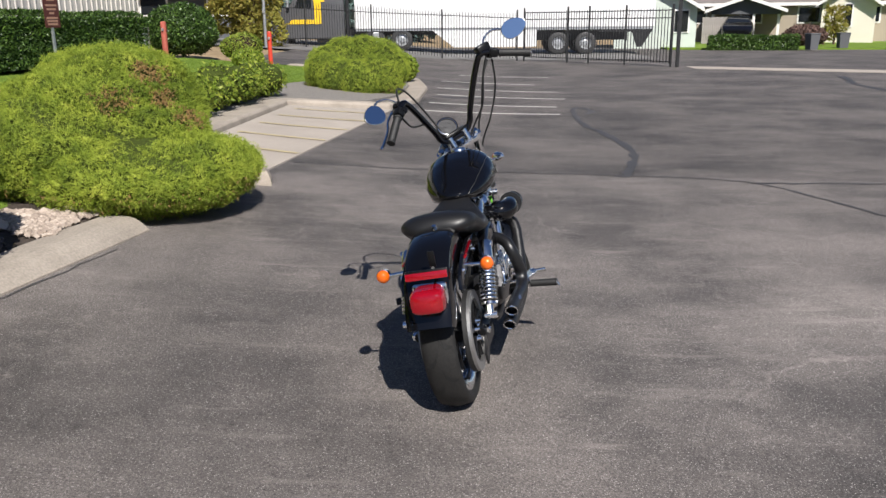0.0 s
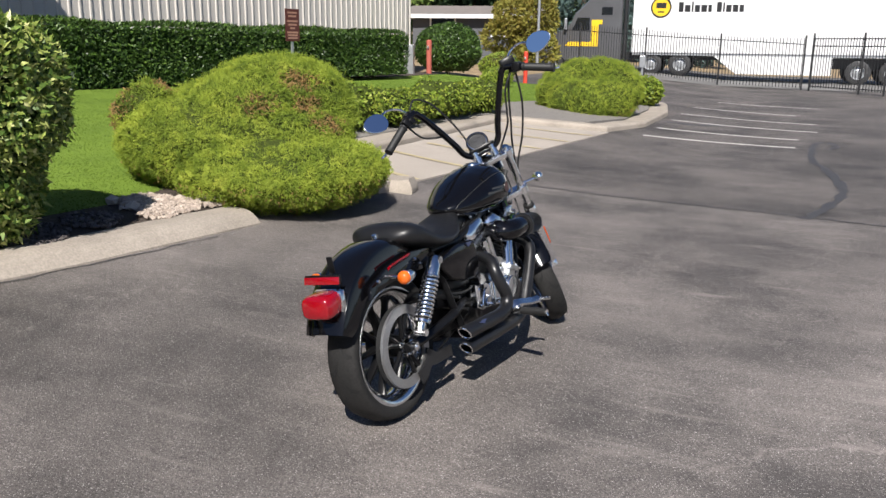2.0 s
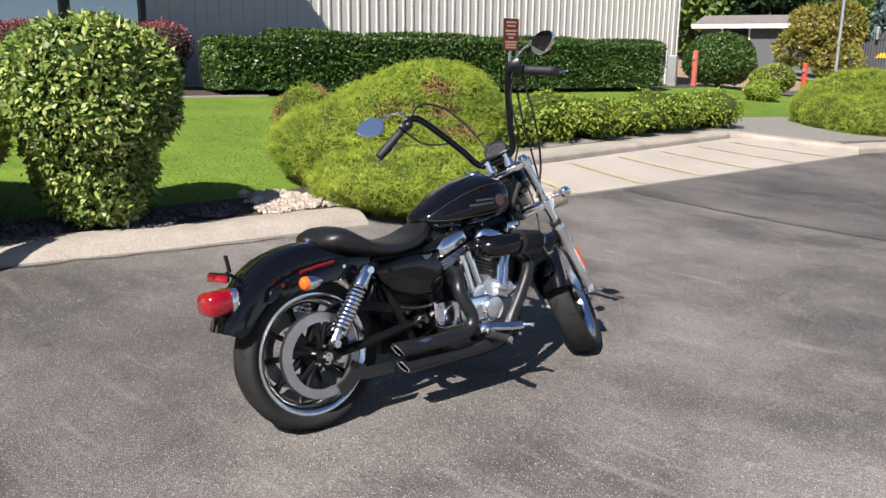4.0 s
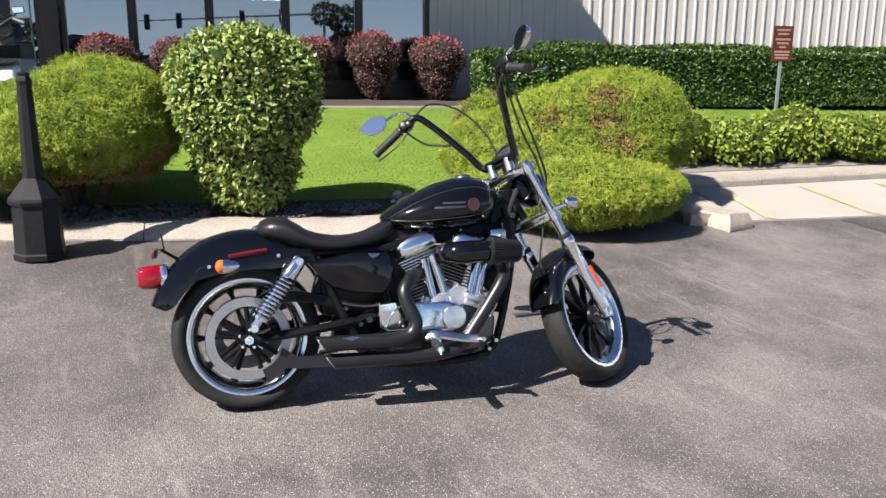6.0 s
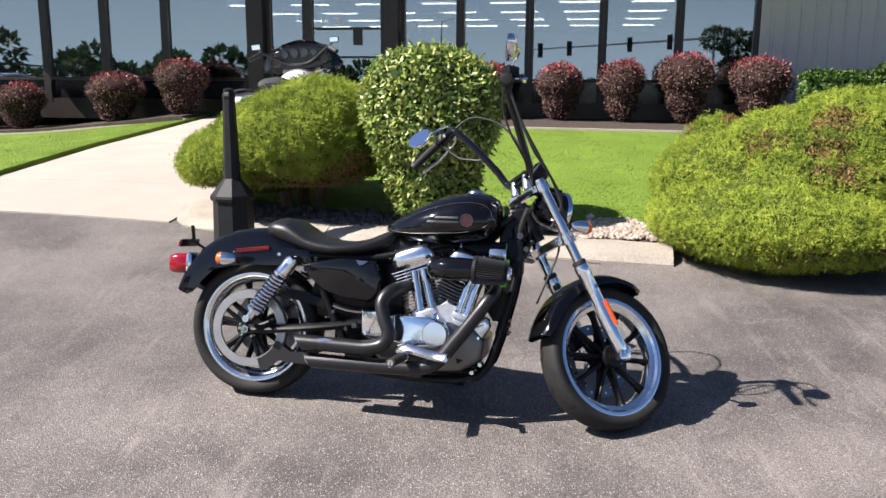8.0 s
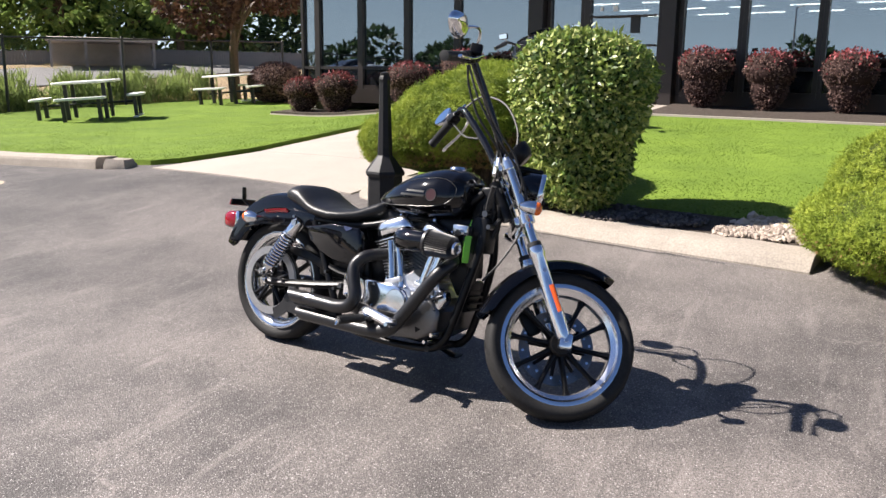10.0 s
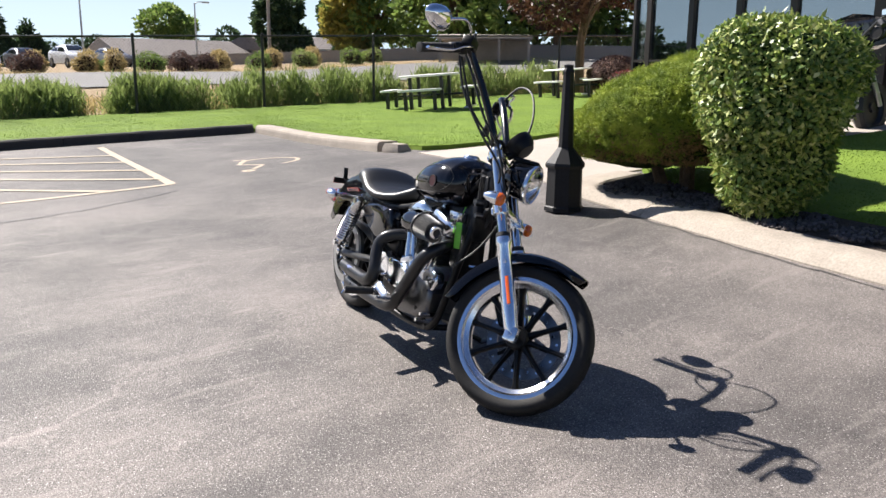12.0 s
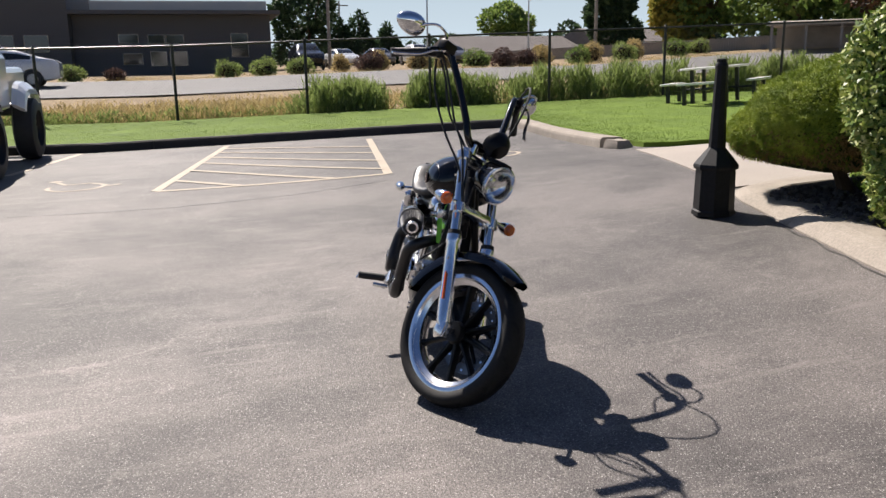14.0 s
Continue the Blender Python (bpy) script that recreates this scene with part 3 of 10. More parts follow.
# broken kerb ends
def lump(name, x, y, s, turn, up, label, m):
    bm = bmesh.new()
    bmesh.ops.create_cube(bm, size=1)
    bmesh.ops.subdivide_edges(bm, edges=bm.edges, cuts=3, use_grid_fill=True)
    for v in bm.verts:
        k = 1 - 0.35 * max(0, v.co.z + 0.1)
        v.co = Vector((v.co.x * s[0] * k, v.co.y * s[1] * k, (v.co.z + 0.5) * s[2]))
        v.co += Vector([0.12 * min(s) * noise.noise(v.co * 9 + Vector((c * 7, x, y))) for c in range(3)])
    ob = part(name, bm, m, smooth=True, sharp=40)
    ob.matrix_world = on_ground(x, y, turn, up)
    return tagged(ob, label, "kerb stone")


lump("broken_kerb_end", -1.70, 7.13, (0.40, 0.30, 0.125), 10, -0.02, "pale broken end of the concrete kerb", M["kerb"])
lump("broken_kerb_end", -3.57, -1.79, (0.24, 0.28, 0.12), 12, -0.02, "loose broken concrete kerb end by the walkway", M["kerb"])

# walkway of cast slabs
path_a = [(-3.55, -1.30), (-4.9, -0.92), (-7.6, -1.0), (-10.2, -0.82), (-11.9, -0.72)]
path_b = [(-2.86, 1.62), (-3.75, 1.66), (-6.5, 2.1), (-9.4, 2.55), (-11.45, 2.75)]
walk_top = tagged(new("walkway"), "pale cream concrete walkway to the shop door", "walkway", kind="structure")
PA, PB = resample(path_a, 24), resample(path_b, 24)
for i in range(0, 24, 4):
    a, b = PA[i:i + 5].copy(), PB[i:i + 5].copy()
    if i:
        a[0] += (a[1] - a[0]) * 0.02
        b[0] += (b[1] - b[0]) * 0.02
    slab_ob = ribbon("slab", a, b, 4, 8, M["concrete"], 0.012, 0.1, even=False)
    slab_ob.parent = walk_top

# concrete bay
bay_a, bay_b = [(-1.70, 7.28), (-0.82, 13.85)], [(-2.70, 7.52), (-2.42, 13.25)]
bay = tagged(new("parking_bay"), "pale cream concrete parking bay", "pavement", kind="structure")
BA, BB = resample(bay_a, 15), resample(bay_b, 15)
for i in range(0, 15, 5):
    a, b = BA[i:i + 6].copy(), BB[i:i + 6].copy()
    a[0] += (a[1] - a[0]) * 0.015
    b[0] += (b[1] - b[0]) * 0.015
    so = ribbon("slab", a, b, 5, 5, M["concrete"], 0.014, 0.08, even=False)
    so.parent = bay

tagged(ribbon("gutter", [(8.2, 27.3), (13.2, 24.0), (30.0, 12.5)], [(8.3, 28.7), (13.9, 25.2), (31.0, 13.9)], 20, 3, M["concrete"], 0.012, 0.1), "pale concrete gutter strip along the side street", "gutter", kind="structure")

# lawns
lawn_near = [(-3.85, 1.76), (-3.34, 2.4), (-3.18, 2.95), (-2.98, 4.3), (-2.84, 5.0), (-2.92, 5.5), (-3.5, 6.3), (-4.3, 7.8), (-4.2, 10.0), (-3.9, 13.0), (-3.2, 16.0), (-2.0, 19.5), (-1.7, 22.3)]
lawn_far = [(-9.35, 2.62), (-9.45, 3.0), (-9.45, 4.0), (-9.05, 5.5), (-8.9, 7.0), (-8.8, 8.5), (-8.7, 9.3), (-8.45, 11.0), (-8.25, 13.0), (-8.0, 15.3), (-7.7, 18.0), (-7.4, 21.0), (-7.2, 23.6)]
tagged(ribbon("lawn", lawn_near, lawn_far, 60, 34, M["lawn"], 0.056, 0.14, 0.004), "mown bright green lawn in front of the shop", "lawn", kind="stuff")
side_near = [(-11.9, -0.80), (-10.2, -0.90), (-7.6, -1.08), (-4.9, -1.0), (-3.78, -1.38), (-4.02, -4.2), (-4.26, -6.70), (1.0, -6.90), (9.0, -7.16)]
side_far = [(-17.5, -6.5), (-17.5, -9.0), (-17.0, -11.2), (-14.0, -11.6), (-11.0, -11.8), (-8.0, -12.05), (-5.0, -12.35), (1.0, -12.9), (9.0, -13.7)]
tagged(ribbon("lawn", side_near, side_far, 64, 30, M["lawn"], 0.056, 0.14, 0.004), "mown green lawn between the kerb and the chain-link fence", "lawn", kind="stuff")

# planting beds
bed_a = [(-2.97, 2.05), (-2.90, 2.3), (-2.73, 2.9), (-2.50, 3.9), (-2.22, 5.3), (-1.80, 7.0)]
bed_b = [(-3.75, 2.02), (-3.34, 2.4), (-3.16, 2.95), (-2.96, 4.3), (-2.85, 5.0), (-2.93, 5.5), (-3.52, 6.3), (-4.32, 7.8)]
tagged(ribbon("planting_bed", bed_a, bed_b, 30, 8, M["soil"], 0.058, 0.1, 0.02), "dark soil bed with gravel under the shrubs", "planting bed", kind="structure")
bed_c = [(-2.0, 7.35), (-3.1, 7.7), (-3.02, 9.5), (-2.82, 13.4), (-1.3, 14.3), (-0.84, 15.8), (-0.72, 18.5), (-0.9, 20.4), (-1.5, 22.0)]
bed_d = [(-3.6, 7.2), (-4.26, 7.8), (-4.2, 10.0), (-3.9, 13.0), (-3.4, 15.2), (-3.2, 16.0), (-2.4, 18.4), (-2.0, 19.5), (-1.7, 22.3)]
tagged(ribbon("planting_bed", bed_c, bed_d, 40, 6, M["grey_gravel"], 0.085, 0.1, 0.03), "grey gravel bed with low shrubs along the bay", "planting bed", kind="structure")
wall_a = [(-11.25, 2.8), (-10.2, 9.3), (-8.5, 20.0), (-8.0, 23.4)]
wall_b = [(-9.35, 2.62), (-8.7, 9.3), (-7.8, 17.0), (-7.25, 23.4)]
tagged(ribbon("planting_bed", wall_a, wall_b, 30, 5, M["soil"], 0.06, 0.1, 0.02), "soil bed along the shop wall", "planting bed", kind="structure")
edge_pts = [(-11.9, -0.74), (-12.6, -5.9)]
tagged(ribbon("planting_bed", [(-11.9, -0.85), (-12.9, -5.9)], [(-10.9, -0.95), (-11.8, -5.9)], 10, 4, M["soil"], 0.125, 0.1), "soil bed with shrubs under the shop windows", "planting bed", kind="structure")


def edging(line, label):
    bm = bmesh.new()
    pts = resample(line, 40)
    secs = []
    for q in range(41):
        p = Vector((*pts[q], 0))
        d = Vector((*(pts[min(q + 1, 40)] - pts[max(q - 1, 0)]), 0)).normalized()
        s = Vector((-d.y, d.x, 0))
        g = ground_z(p.x, p.y)
        secs.append([p + s * a + Vector((0, 0, g + b)) for a, b in ((-0.06, 0.0), (-0.055, 0.082), (0.055, 0.082), (0.06, 0.0))])
    loft(bm, secs)
    tagged(part("lawn_edging", bm, M["concrete"]), label, "edging", kind="structure")


edging([(-9.4, 2.66), (-9.1, 5.5), (-8.88, 7.8), (-8.7, 9.6)], "pale concrete mowing strip by the barberries")
edging([(-10.95, -0.9), (-11.85, -5.9)], "pale concrete mowing strip under the windows")

# painted lines
bm = bmesh.new()
HA, HB, HC, HD = (-0.70, -1.69), (-1.27, -6.05), (0.97, -6.46), (1.80, -1.85)
for a, b, w in ((HA, HB, 0.10), (HC, HD, 0.10), (HD, HA, 0.085)):
    stripe(bm, a, b, w, 0.005)


def between(a, b, t):
    return (a[0] + (b[0] - a[0]) * t, a[1] + (b[1] - a[1]) * t)


for i, (p, q) in enumerate(((0.17, None), (0.36, None), (0.52, 0.10), (0.66, 0.30), (0.79, 0.52), (0.90, 0.72))):
    a = between(HD, HC, p)
    b = between(HA, HB, q) if q is not None else between(HD, HA, 0.36 if i == 0 else 0.76)
    stripe(bm, a, b, 0.085, 0.007)
tagged(part("painted_hatching", bm, M["line_cream"]), "worn cream painted no-parking hatching on the asphalt", "road marking", kind="structure")
bm = bmesh.new()
stripe(bm, (3.20, -6.64), (3.72, -4.1), 0.1)
stripe(bm, (5.9, -6.7), (6.4, -1.9), 0.1)
tagged(part("painted_line", bm, M["line_cream"]), "worn cream painted stall line", "road marking", kind="structure")


def wheelchair_mark(x, y, turn, size):
    bm = bmesh.new()
    m = Matrix.Translation((x, y, 0)) @ Matrix.Rotation(radians(turn), 4, "Z") @ Matrix.Scale(size, 4)

    def at(u, v):
        p = m @ Vector((u, v, 0))
        return (p.x, p.y)
    ring = [at(0.30 * math.cos(a), -0.15 + 0.30 * math.sin(a)) for a in np.linspace(radians(140), radians(380), 14)]
    body = [at(*p) for p in ((-0.08, 0.42), (-0.05, 0.12), (0.22, 0.10), (0.34, -0.30), (0.46, -0.26))]
    for line in (ring, body):
        for a, b in zip(line, line[1:]):
            stripe(bm, a, b, 0.05 * size)
    head = [at(-0.08 + 0.05 * math.cos(a), 0.53 + 0.05 * math.sin(a)) for a in np.linspace(0, 6.283, 8)]
    for a, b in zip(head, head[1:]):
        stripe(bm, a, b, 0.06 * size)
    tagged(part("painted_symbol", bm, M["line_cream"]), "worn cream painted wheelchair symbol on the asphalt", "road marking", kind="structure")


wheelchair_mark(-2.05, -2.35, -50, 1.15)
wheelchair_mark(2.75, -2.75, -160, 1.0)
bm = bmesh.new()
for y in (8.0, 8.95, 9.9, 10.85, 11.8, 12.75):
    t = (y - 7.52) / 5.73
    b = between(bay_b[0], bay_b[1], t)
    a = between(bay_a[0], bay_a[1], clamp(t - 0.03, 0, 1))
    stripe(bm, between(b, a, 0.12), between(b, a, 0.98), 0.09, 0.021)
tagged(part("painted_line", bm, M["line_yellow"]), "faded yellow painted lines across the concrete bay", "road marking", kind="structure")
bm = bmesh.new()
for a, b in (((-0.3, 14.13), (2.0, 14.07)), ((-0.23, 15.6), (2.11, 15.32)), ((-0.14, 17.5), (2.5, 16.9)), ((-0.1, 19.3), (2.6, 18.6)), ((0.0, 21.6), (2.3, 20.9)), ((0.5, 24.3), (3.0, 23.6))):
    stripe(bm, a, b, 0.09)
tagged(part("painted_line", bm, M["line_white"]), "worn white painted stall lines on the asphalt", "road marking", kind="structure")


def crack(pts, w, seed):
    rng = random.Random(seed)
    bm = bmesh.new()
    line = resample([(p[0], p[1]) for p in spline([(*p, 0) for p in pts], 6)], max(6, int(sum(math.dist(a, b) for a, b in zip(pts, pts[1:])) / 0.12)))
    rows = []
    for i in range(len(line)):
        d = line[min(i + 1, len(line) - 1)] - line[max(i - 1, 0)]
        d = d / np.hypot(*d)
        s = np.array((-d[1], d[0]))
        c = line[i] + s * rng.uniform(-0.02, 0.02)
        ww = w * rng.uniform(0.5, 1.3)
        rows.append([bm.verts.new((q[0], q[1], ground_z(*q) + 0.004)) for q in (c - s * ww / 2, c + s * ww / 2)])
    for r, q in zip(rows, rows[1:]):
        bm.faces.new((r[0], r[1], q[1], q[0]))
    tagged(part("crack_seal", bm, M["tar"]), "dark tar-filled crack across the asphalt", "crack", kind="structure")


crack([(-1.5, 8.28), (-0.27, 8.33), (0.9, 8.36), (1.93, 8.27), (3.0, 7.83), (3.55, 6.4), (4.2, 5.6)], 0.035, 1)
crack([(1.83, 8.20), (2.0, 8.67), (2.2, 9.4), (2.31, 10.1), (2.32, 10.7), (2.25, 11.87), (2.16, 12.6), (2.23, 13.9)], 0.11, 2)
crack([(2.23, 13.9), (2.36, 14.9), (2.54, 15.1), (2.62, 14.5), (2.45, 14.1)], 0.10, 10)
crack([(3.0, 7.83), (6.0, 7.5), (10.0, 6.6)], 0.05, 3)
crack([(3.3, -0.8), (1.86, -0.74), (0.43, -0.9), (-0.6, -1.25)], 0.025, 4)
crack([(3.2, -3.3), (2.2, -5.0), (2.0, -6.5)], 0.02, 5)
crack([(11.0, 23.1), (10.4, 21.4), (10.0, 20.4), (9.75, 18.4), (9.9, 16.6)], 0.2, 6)
crack([(-2.375, 2.9), (-2.15, 3.87), (-2.06, 4.32), (-1.97, 4.8)], 0.012, 9)
crack([(-0.2, 17.0), (0.3, 16.9), (0.8, 17.2)], 0.3, 7)


# ---- the shop ----
SHOP = pose(-12.05, 0, 0.80, 0, 0, -9.1)


def shop_part(name, bm, m, parent=None, label=""):
    ob = part(name, bm, m, parent, label)
    if parent is None:
        ob.matrix_world = SHOP
    return ob


END_L, END_G, END_R = -6.0, 8.82, 23.75
# ribbed siding wall
bm = bmesh.new()
prof = []
y = END_G
while y < END_R - 0.05:
    prof += [(0.0, y), (0.0, y + 0.155), (0.024, y + 0.168), (0.024, y + 0.202), (0.0, y + 0.215)]
    y += 0.225
prof += [(0.0, END_R)]
loft(bm, [[Vector((x, yy, z)) for x, yy in prof] + [Vector((-0.2, END_R, z)), Vector((-0.2, END_G, z))] for z in (-0.6, 5.2)])
tagged(shop_part("wall_east", bm, M["siding"]), "pale ribbed metal siding wall", "wall", kind="structure")
bm = bmesh.new()
box(bm, (-12.1, END_R - 0.1, 2.3), (23.8, 0.2, 5.8))
tagged(shop_part("wall_north", bm, M["siding"]), "pale metal end wall", "wall", kind="structure")
bm = bmesh.new()
box(bm, (-12.1, END_L + 0.1, 2.3), (23.6, 0.2, 5.8))
tagged(shop_part("wall_south", bm, M["siding"]), "pale metal end wall", "wall", kind="structure")
bm = bmesh.new()
box(bm, (-24.1, 9, 2.3), (0.2, 29.9, 5.8))
tagged(shop_part("wall_west", bm, M["room"]), "dim back wall of the showroom", "wall", kind="structure")
bm = bmesh.new()
box(bm, (-12.0, 8.9, 5.3), (24.6, 30.2, 0.2))
tagged(shop_part("shop_roof", bm, M["fascia"]), "flat roof of the shop", "roof", kind="structure")
bm = bmesh.new()
box(bm, (-12.05, 1.4, -0.08), (23.9, 14.6, 0.1))
tagged(shop_part("shop_floor", bm, M["room"]), "showroom floor", "floor", kind="structure")
bm = bmesh.new()
box(bm, (-12.1, 1.4, 3.08), (23.7, 14.6, 0.08))
tagged(shop_part("ceiling", bm, M["siding"]), "white showroom ceiling", "ceiling", kind="structure")
bm = bmesh.new()
box(bm, (-12.1, 8.76, 1.6), (23.7, 0.08, 3.2))
tagged(shop_part("wall_inner", bm, M["room"]), "inner wall of the showroom", "wall", kind="structure")
# deep canopy over the windows
bm = bmesh.new()
box(bm, (0.66, 1.72, 3.45), (1.30, 16.0, 0.9))
tagged(shop_part("canopy", bm, M["fascia"]), "deep dark canopy over the shop windows", "canopy", kind="structure")
bm = bmesh.new()
box(bm, (-0.1, 1.41, 3.1), (0.2, 14.8, 0.34))
tagged(shop_part("window_header", bm, M["bronze"]), "dark header over the windows", "trim", kind="structure")
bm = bmesh.new()
box(bm, (-0.1, -2.85, 0.02), (0.22, 6.2, 0.3))
box(bm, (-0.1, 5.72, 0.02), (0.22, 6.15, 0.3))
tagged(shop_part("window_base", bm, M["bronze"]), "dark base under the shop windows", "trim", kind="structure")


def shop_window(number, a, b, low=0.17, top=2.93, rail=0.62):
    win = tagged(new("window_%d" % number), "tall tinted shop window in a dark bronze frame", "window", kind="structure")
    win.matrix_world = SHOP
    bm = bmesh.new()
    w = 0.035
    for yy in (a + w, b - w):
        box(bm, (-0.06, yy, (low + top) / 2), (0.13, 2 * w, top - low))
    for zz, hgt in ((low + 0.04, 0.08), (top - 0.04, 0.08), (rail, 0.055)):
        box(bm, (-0.06, (a + b) / 2, zz), (0.11, b - a - 4 * w, hgt))
    part("window_frame", bm, M["bronze"], win)
    for z0, z1 in ((low + 0.08, rail - 0.03), (rail + 0.03, top - 0.08)):
        bm = bmesh.new()
        box(bm, (-0.07, (a + b) / 2, (z0 + z1) / 2), (0.012, b - a - 4 * w, z1 - z0))
        part("pane", bm, M["shop_glass"] if z0 > rail else M["low_glass"], win).visible_shadow = False
    return win


edges_l = [-5.95, -5.46, -4.21, -2.96, -1.71, -0.02]
edges_r = [2.80, 3.86, 5.06, 6.30, 7.55, 8.80]
num = 1
for es in (edges_l, edges_r):
    for a, b in zip(es, es[1:]):
        shop_window(num, a + 0.001, b - 0.001)
        num += 1
bm = bmesh.new()
box(bm, (0.0, 0.14, 1.53), (0.36, 0.30, 3.1), bevel=0.01)
tagged(shop_part("column", bm, M["bronze"]), "dark bronze-clad entrance column", "column", kind="structure")
bm = bmesh.new()
box(bm, (0.0, 2.67, 1.53), (0.34, 0.24, 3.1), bevel=0.01)
tagged(shop_part("column", bm, M["bronze"]), "dark bronze-clad entrance column", "column", kind="structure")
shop_window(num, 0.30, 1.05, low=0.05, rail=0.62)
door = tagged(new("door_1"), "glazed shop door in a dark frame with push bars", "door", kind="structure")
door.matrix_world = SHOP
bm = bmesh.new()
for yy in (1.11, 2.49):
    box(bm, (-0.05, yy, 1.45), (0.12, 0.11, 2.8))
for zz, hgt in ((0.16, 0.24), (2.80, 0.12), (2.15, 0.06)):
    box(bm, (-0.05, 1.80, zz), (0.11, 1.27, hgt))
part("door_frame", bm, M["bronze"], door)
bm = bmesh.new()
box(bm, (-0.06, 1.80, 1.20), (0.012, 1.27, 1.84))
part("pane", bm, M["shop_glass"], door).visible_shadow = False
bm = bmesh.new()
box(bm, (-0.06, 1.80, 2.46), (0.012, 1.27, 0.55))
part("pane", bm, M["shop_glass"], door).visible_shadow = False
for zz in (1.02, 1.52):
    bm = bmesh.new()
    rod(bm, (0.05, 1.18, zz), (0.05, 2.42, zz), 0.016)
    rod(bm, (0.05, 1.22, zz), (-0.04, 1.22, zz), 0.012), rod(bm, (0.05, 2.38, zz), (-0.04, 2.38, zz), 0.012)
    part("push_bar", bm, M["bronze"], door)
bm = bmesh.new()
box(bm, (-0.045, 2.0, 1.38), (0.014, 0.17, 0.3))
part("notice", bm, M["black_iron"], door, "small dark notice on the glass")
bm = bmesh.new()
box(bm, (-0.043, 1.62, 1.66), (0.01, 0.08, 0.1)), box(bm, (-0.043, 1.36, 1.66), (0.01, 0.05, 0.07))
part("sticker", bm, M["white_board"], door, "small white stickers")
# emblem on the glass: plain shapes for lettering
emblem = thing("window_emblem", SHOP, "tan emblem of plain bars on the entrance glass", "sign")
for n, y0, w, h, z, rise in ((9, 0.42, 0.045, 0.075, 2.42, 0.012), (7, 0.47, 0.045, 0.05, 2.30, 0.0), (5, 0.55, 0.035, 0.08, 2.59, 0.03)):
    for i in range(n):
        bm = bmesh.new()
        box(bm, (-0.055, y0 + i * 0.065, z - rise * abs(i - n // 2)), (0.006, w, h))
        part("emblem_bar", bm, M["sign_ink"], emblem)


def tube_light(x, y):
    th = thing("ceiling_light", SHOP @ pose(x, y, 3.035), "lit fluorescent tube on the showroom ceiling", "ceiling light", "showroom lights")
    bm = bmesh.new()
    box(bm, (0, 0, -0.02), (0.14, 1.3, 0.05))
    part("housing", bm, M["white_board"], th)
    bm = bmesh.new()
    rod(bm, (0, -0.6, -0.065), (0, 0.6, -0.065), 0.022, seg=8)
    part("lamp_tube", bm, M["tube"], th)
    return th


for i, x in enumerate((-10.5, -13.5, -16.5, -19.5)):
    for k in range(7):
        tube_light(x, -4.6 + 2.05 * k)


# things seen dimly inside
def display_block(name, x, y, s, m, label, cat):
    bm = bmesh.new()
    box(bm, (0, 0, s[2] / 2), s, bevel=0.03)
    for zz in (0.35, 0.7):
        if s[2] > 1.2:
            box(bm, (s[0] / 2, 0, s[2] * zz), (0.06, s[1] * 1.02, 0.04))
    ob = part(name, bm, m)
    ob.matrix_world = SHOP @ pose(x, y, -0.03)
    tagged(ob, label, cat)


display_block("display_stand", -3.0, 5.2, (0.6, 1.6, 1.5), M["sign_red"], "dark red display stand inside the showroom", "display stand")
display_block("display_stand", -5.0, -3.0, (0.6, 2.2, 1.6), M["room"], "brown display stand inside the showroom", "display stand")
display_block("counter", -7.0, 3.0, (0.8, 3.0, 1.0), M["room"], "long brown counter inside the showroom", "counter")


# ---- plants ----
def blob_points(ells, n, rng):
    """Points and normals on the outside of a heap of ellipsoids ((centre), (radii))."""
    c = np.array([e[0] for e in ells], float)
    r = np.array([e[1] for e in ells], float)
    area = (r[:, 0] * r[:, 1]) ** 0.8 + (r[:, 0] * r[:, 2]) ** 0.8 + (r[:, 1] * r[:, 2]) ** 0.8
    pick = rng.choice(len(ells), size=n, p=area / area.sum())
    u = rng.normal(size=(n, 3))
    u /= np.linalg.norm(u, axis=1)[:, None]
    p = c[pick] + u * r[pick]
    nn = u / r[pick]
    nn /= np.linalg.norm(nn, axis=1)[:, None]
    keep = np.ones(n, bool)
    for i in range(len(ells)):
        d = (((p - c[i]) / r[i]) ** 2).sum(1)
        keep &= (pick == i) | (d > 0.97)
    return p[keep], nn[keep]


def ruffle(p, nn, amount, freq, rng):
    k = np.sin(p[:, 0] * freq + 1.3 * np.sin(p[:, 1] * freq * 0.7)) * np.sin(p[:, 1] * freq * 1.1 + 1.7) + np.sin(p[:, 2] * freq * 1.3 + p[:, 0] * freq * 0.5)
    return p + nn * (amount * (0.5 * k + rng.normal(size=len(p)) * 0.35))[:, None]


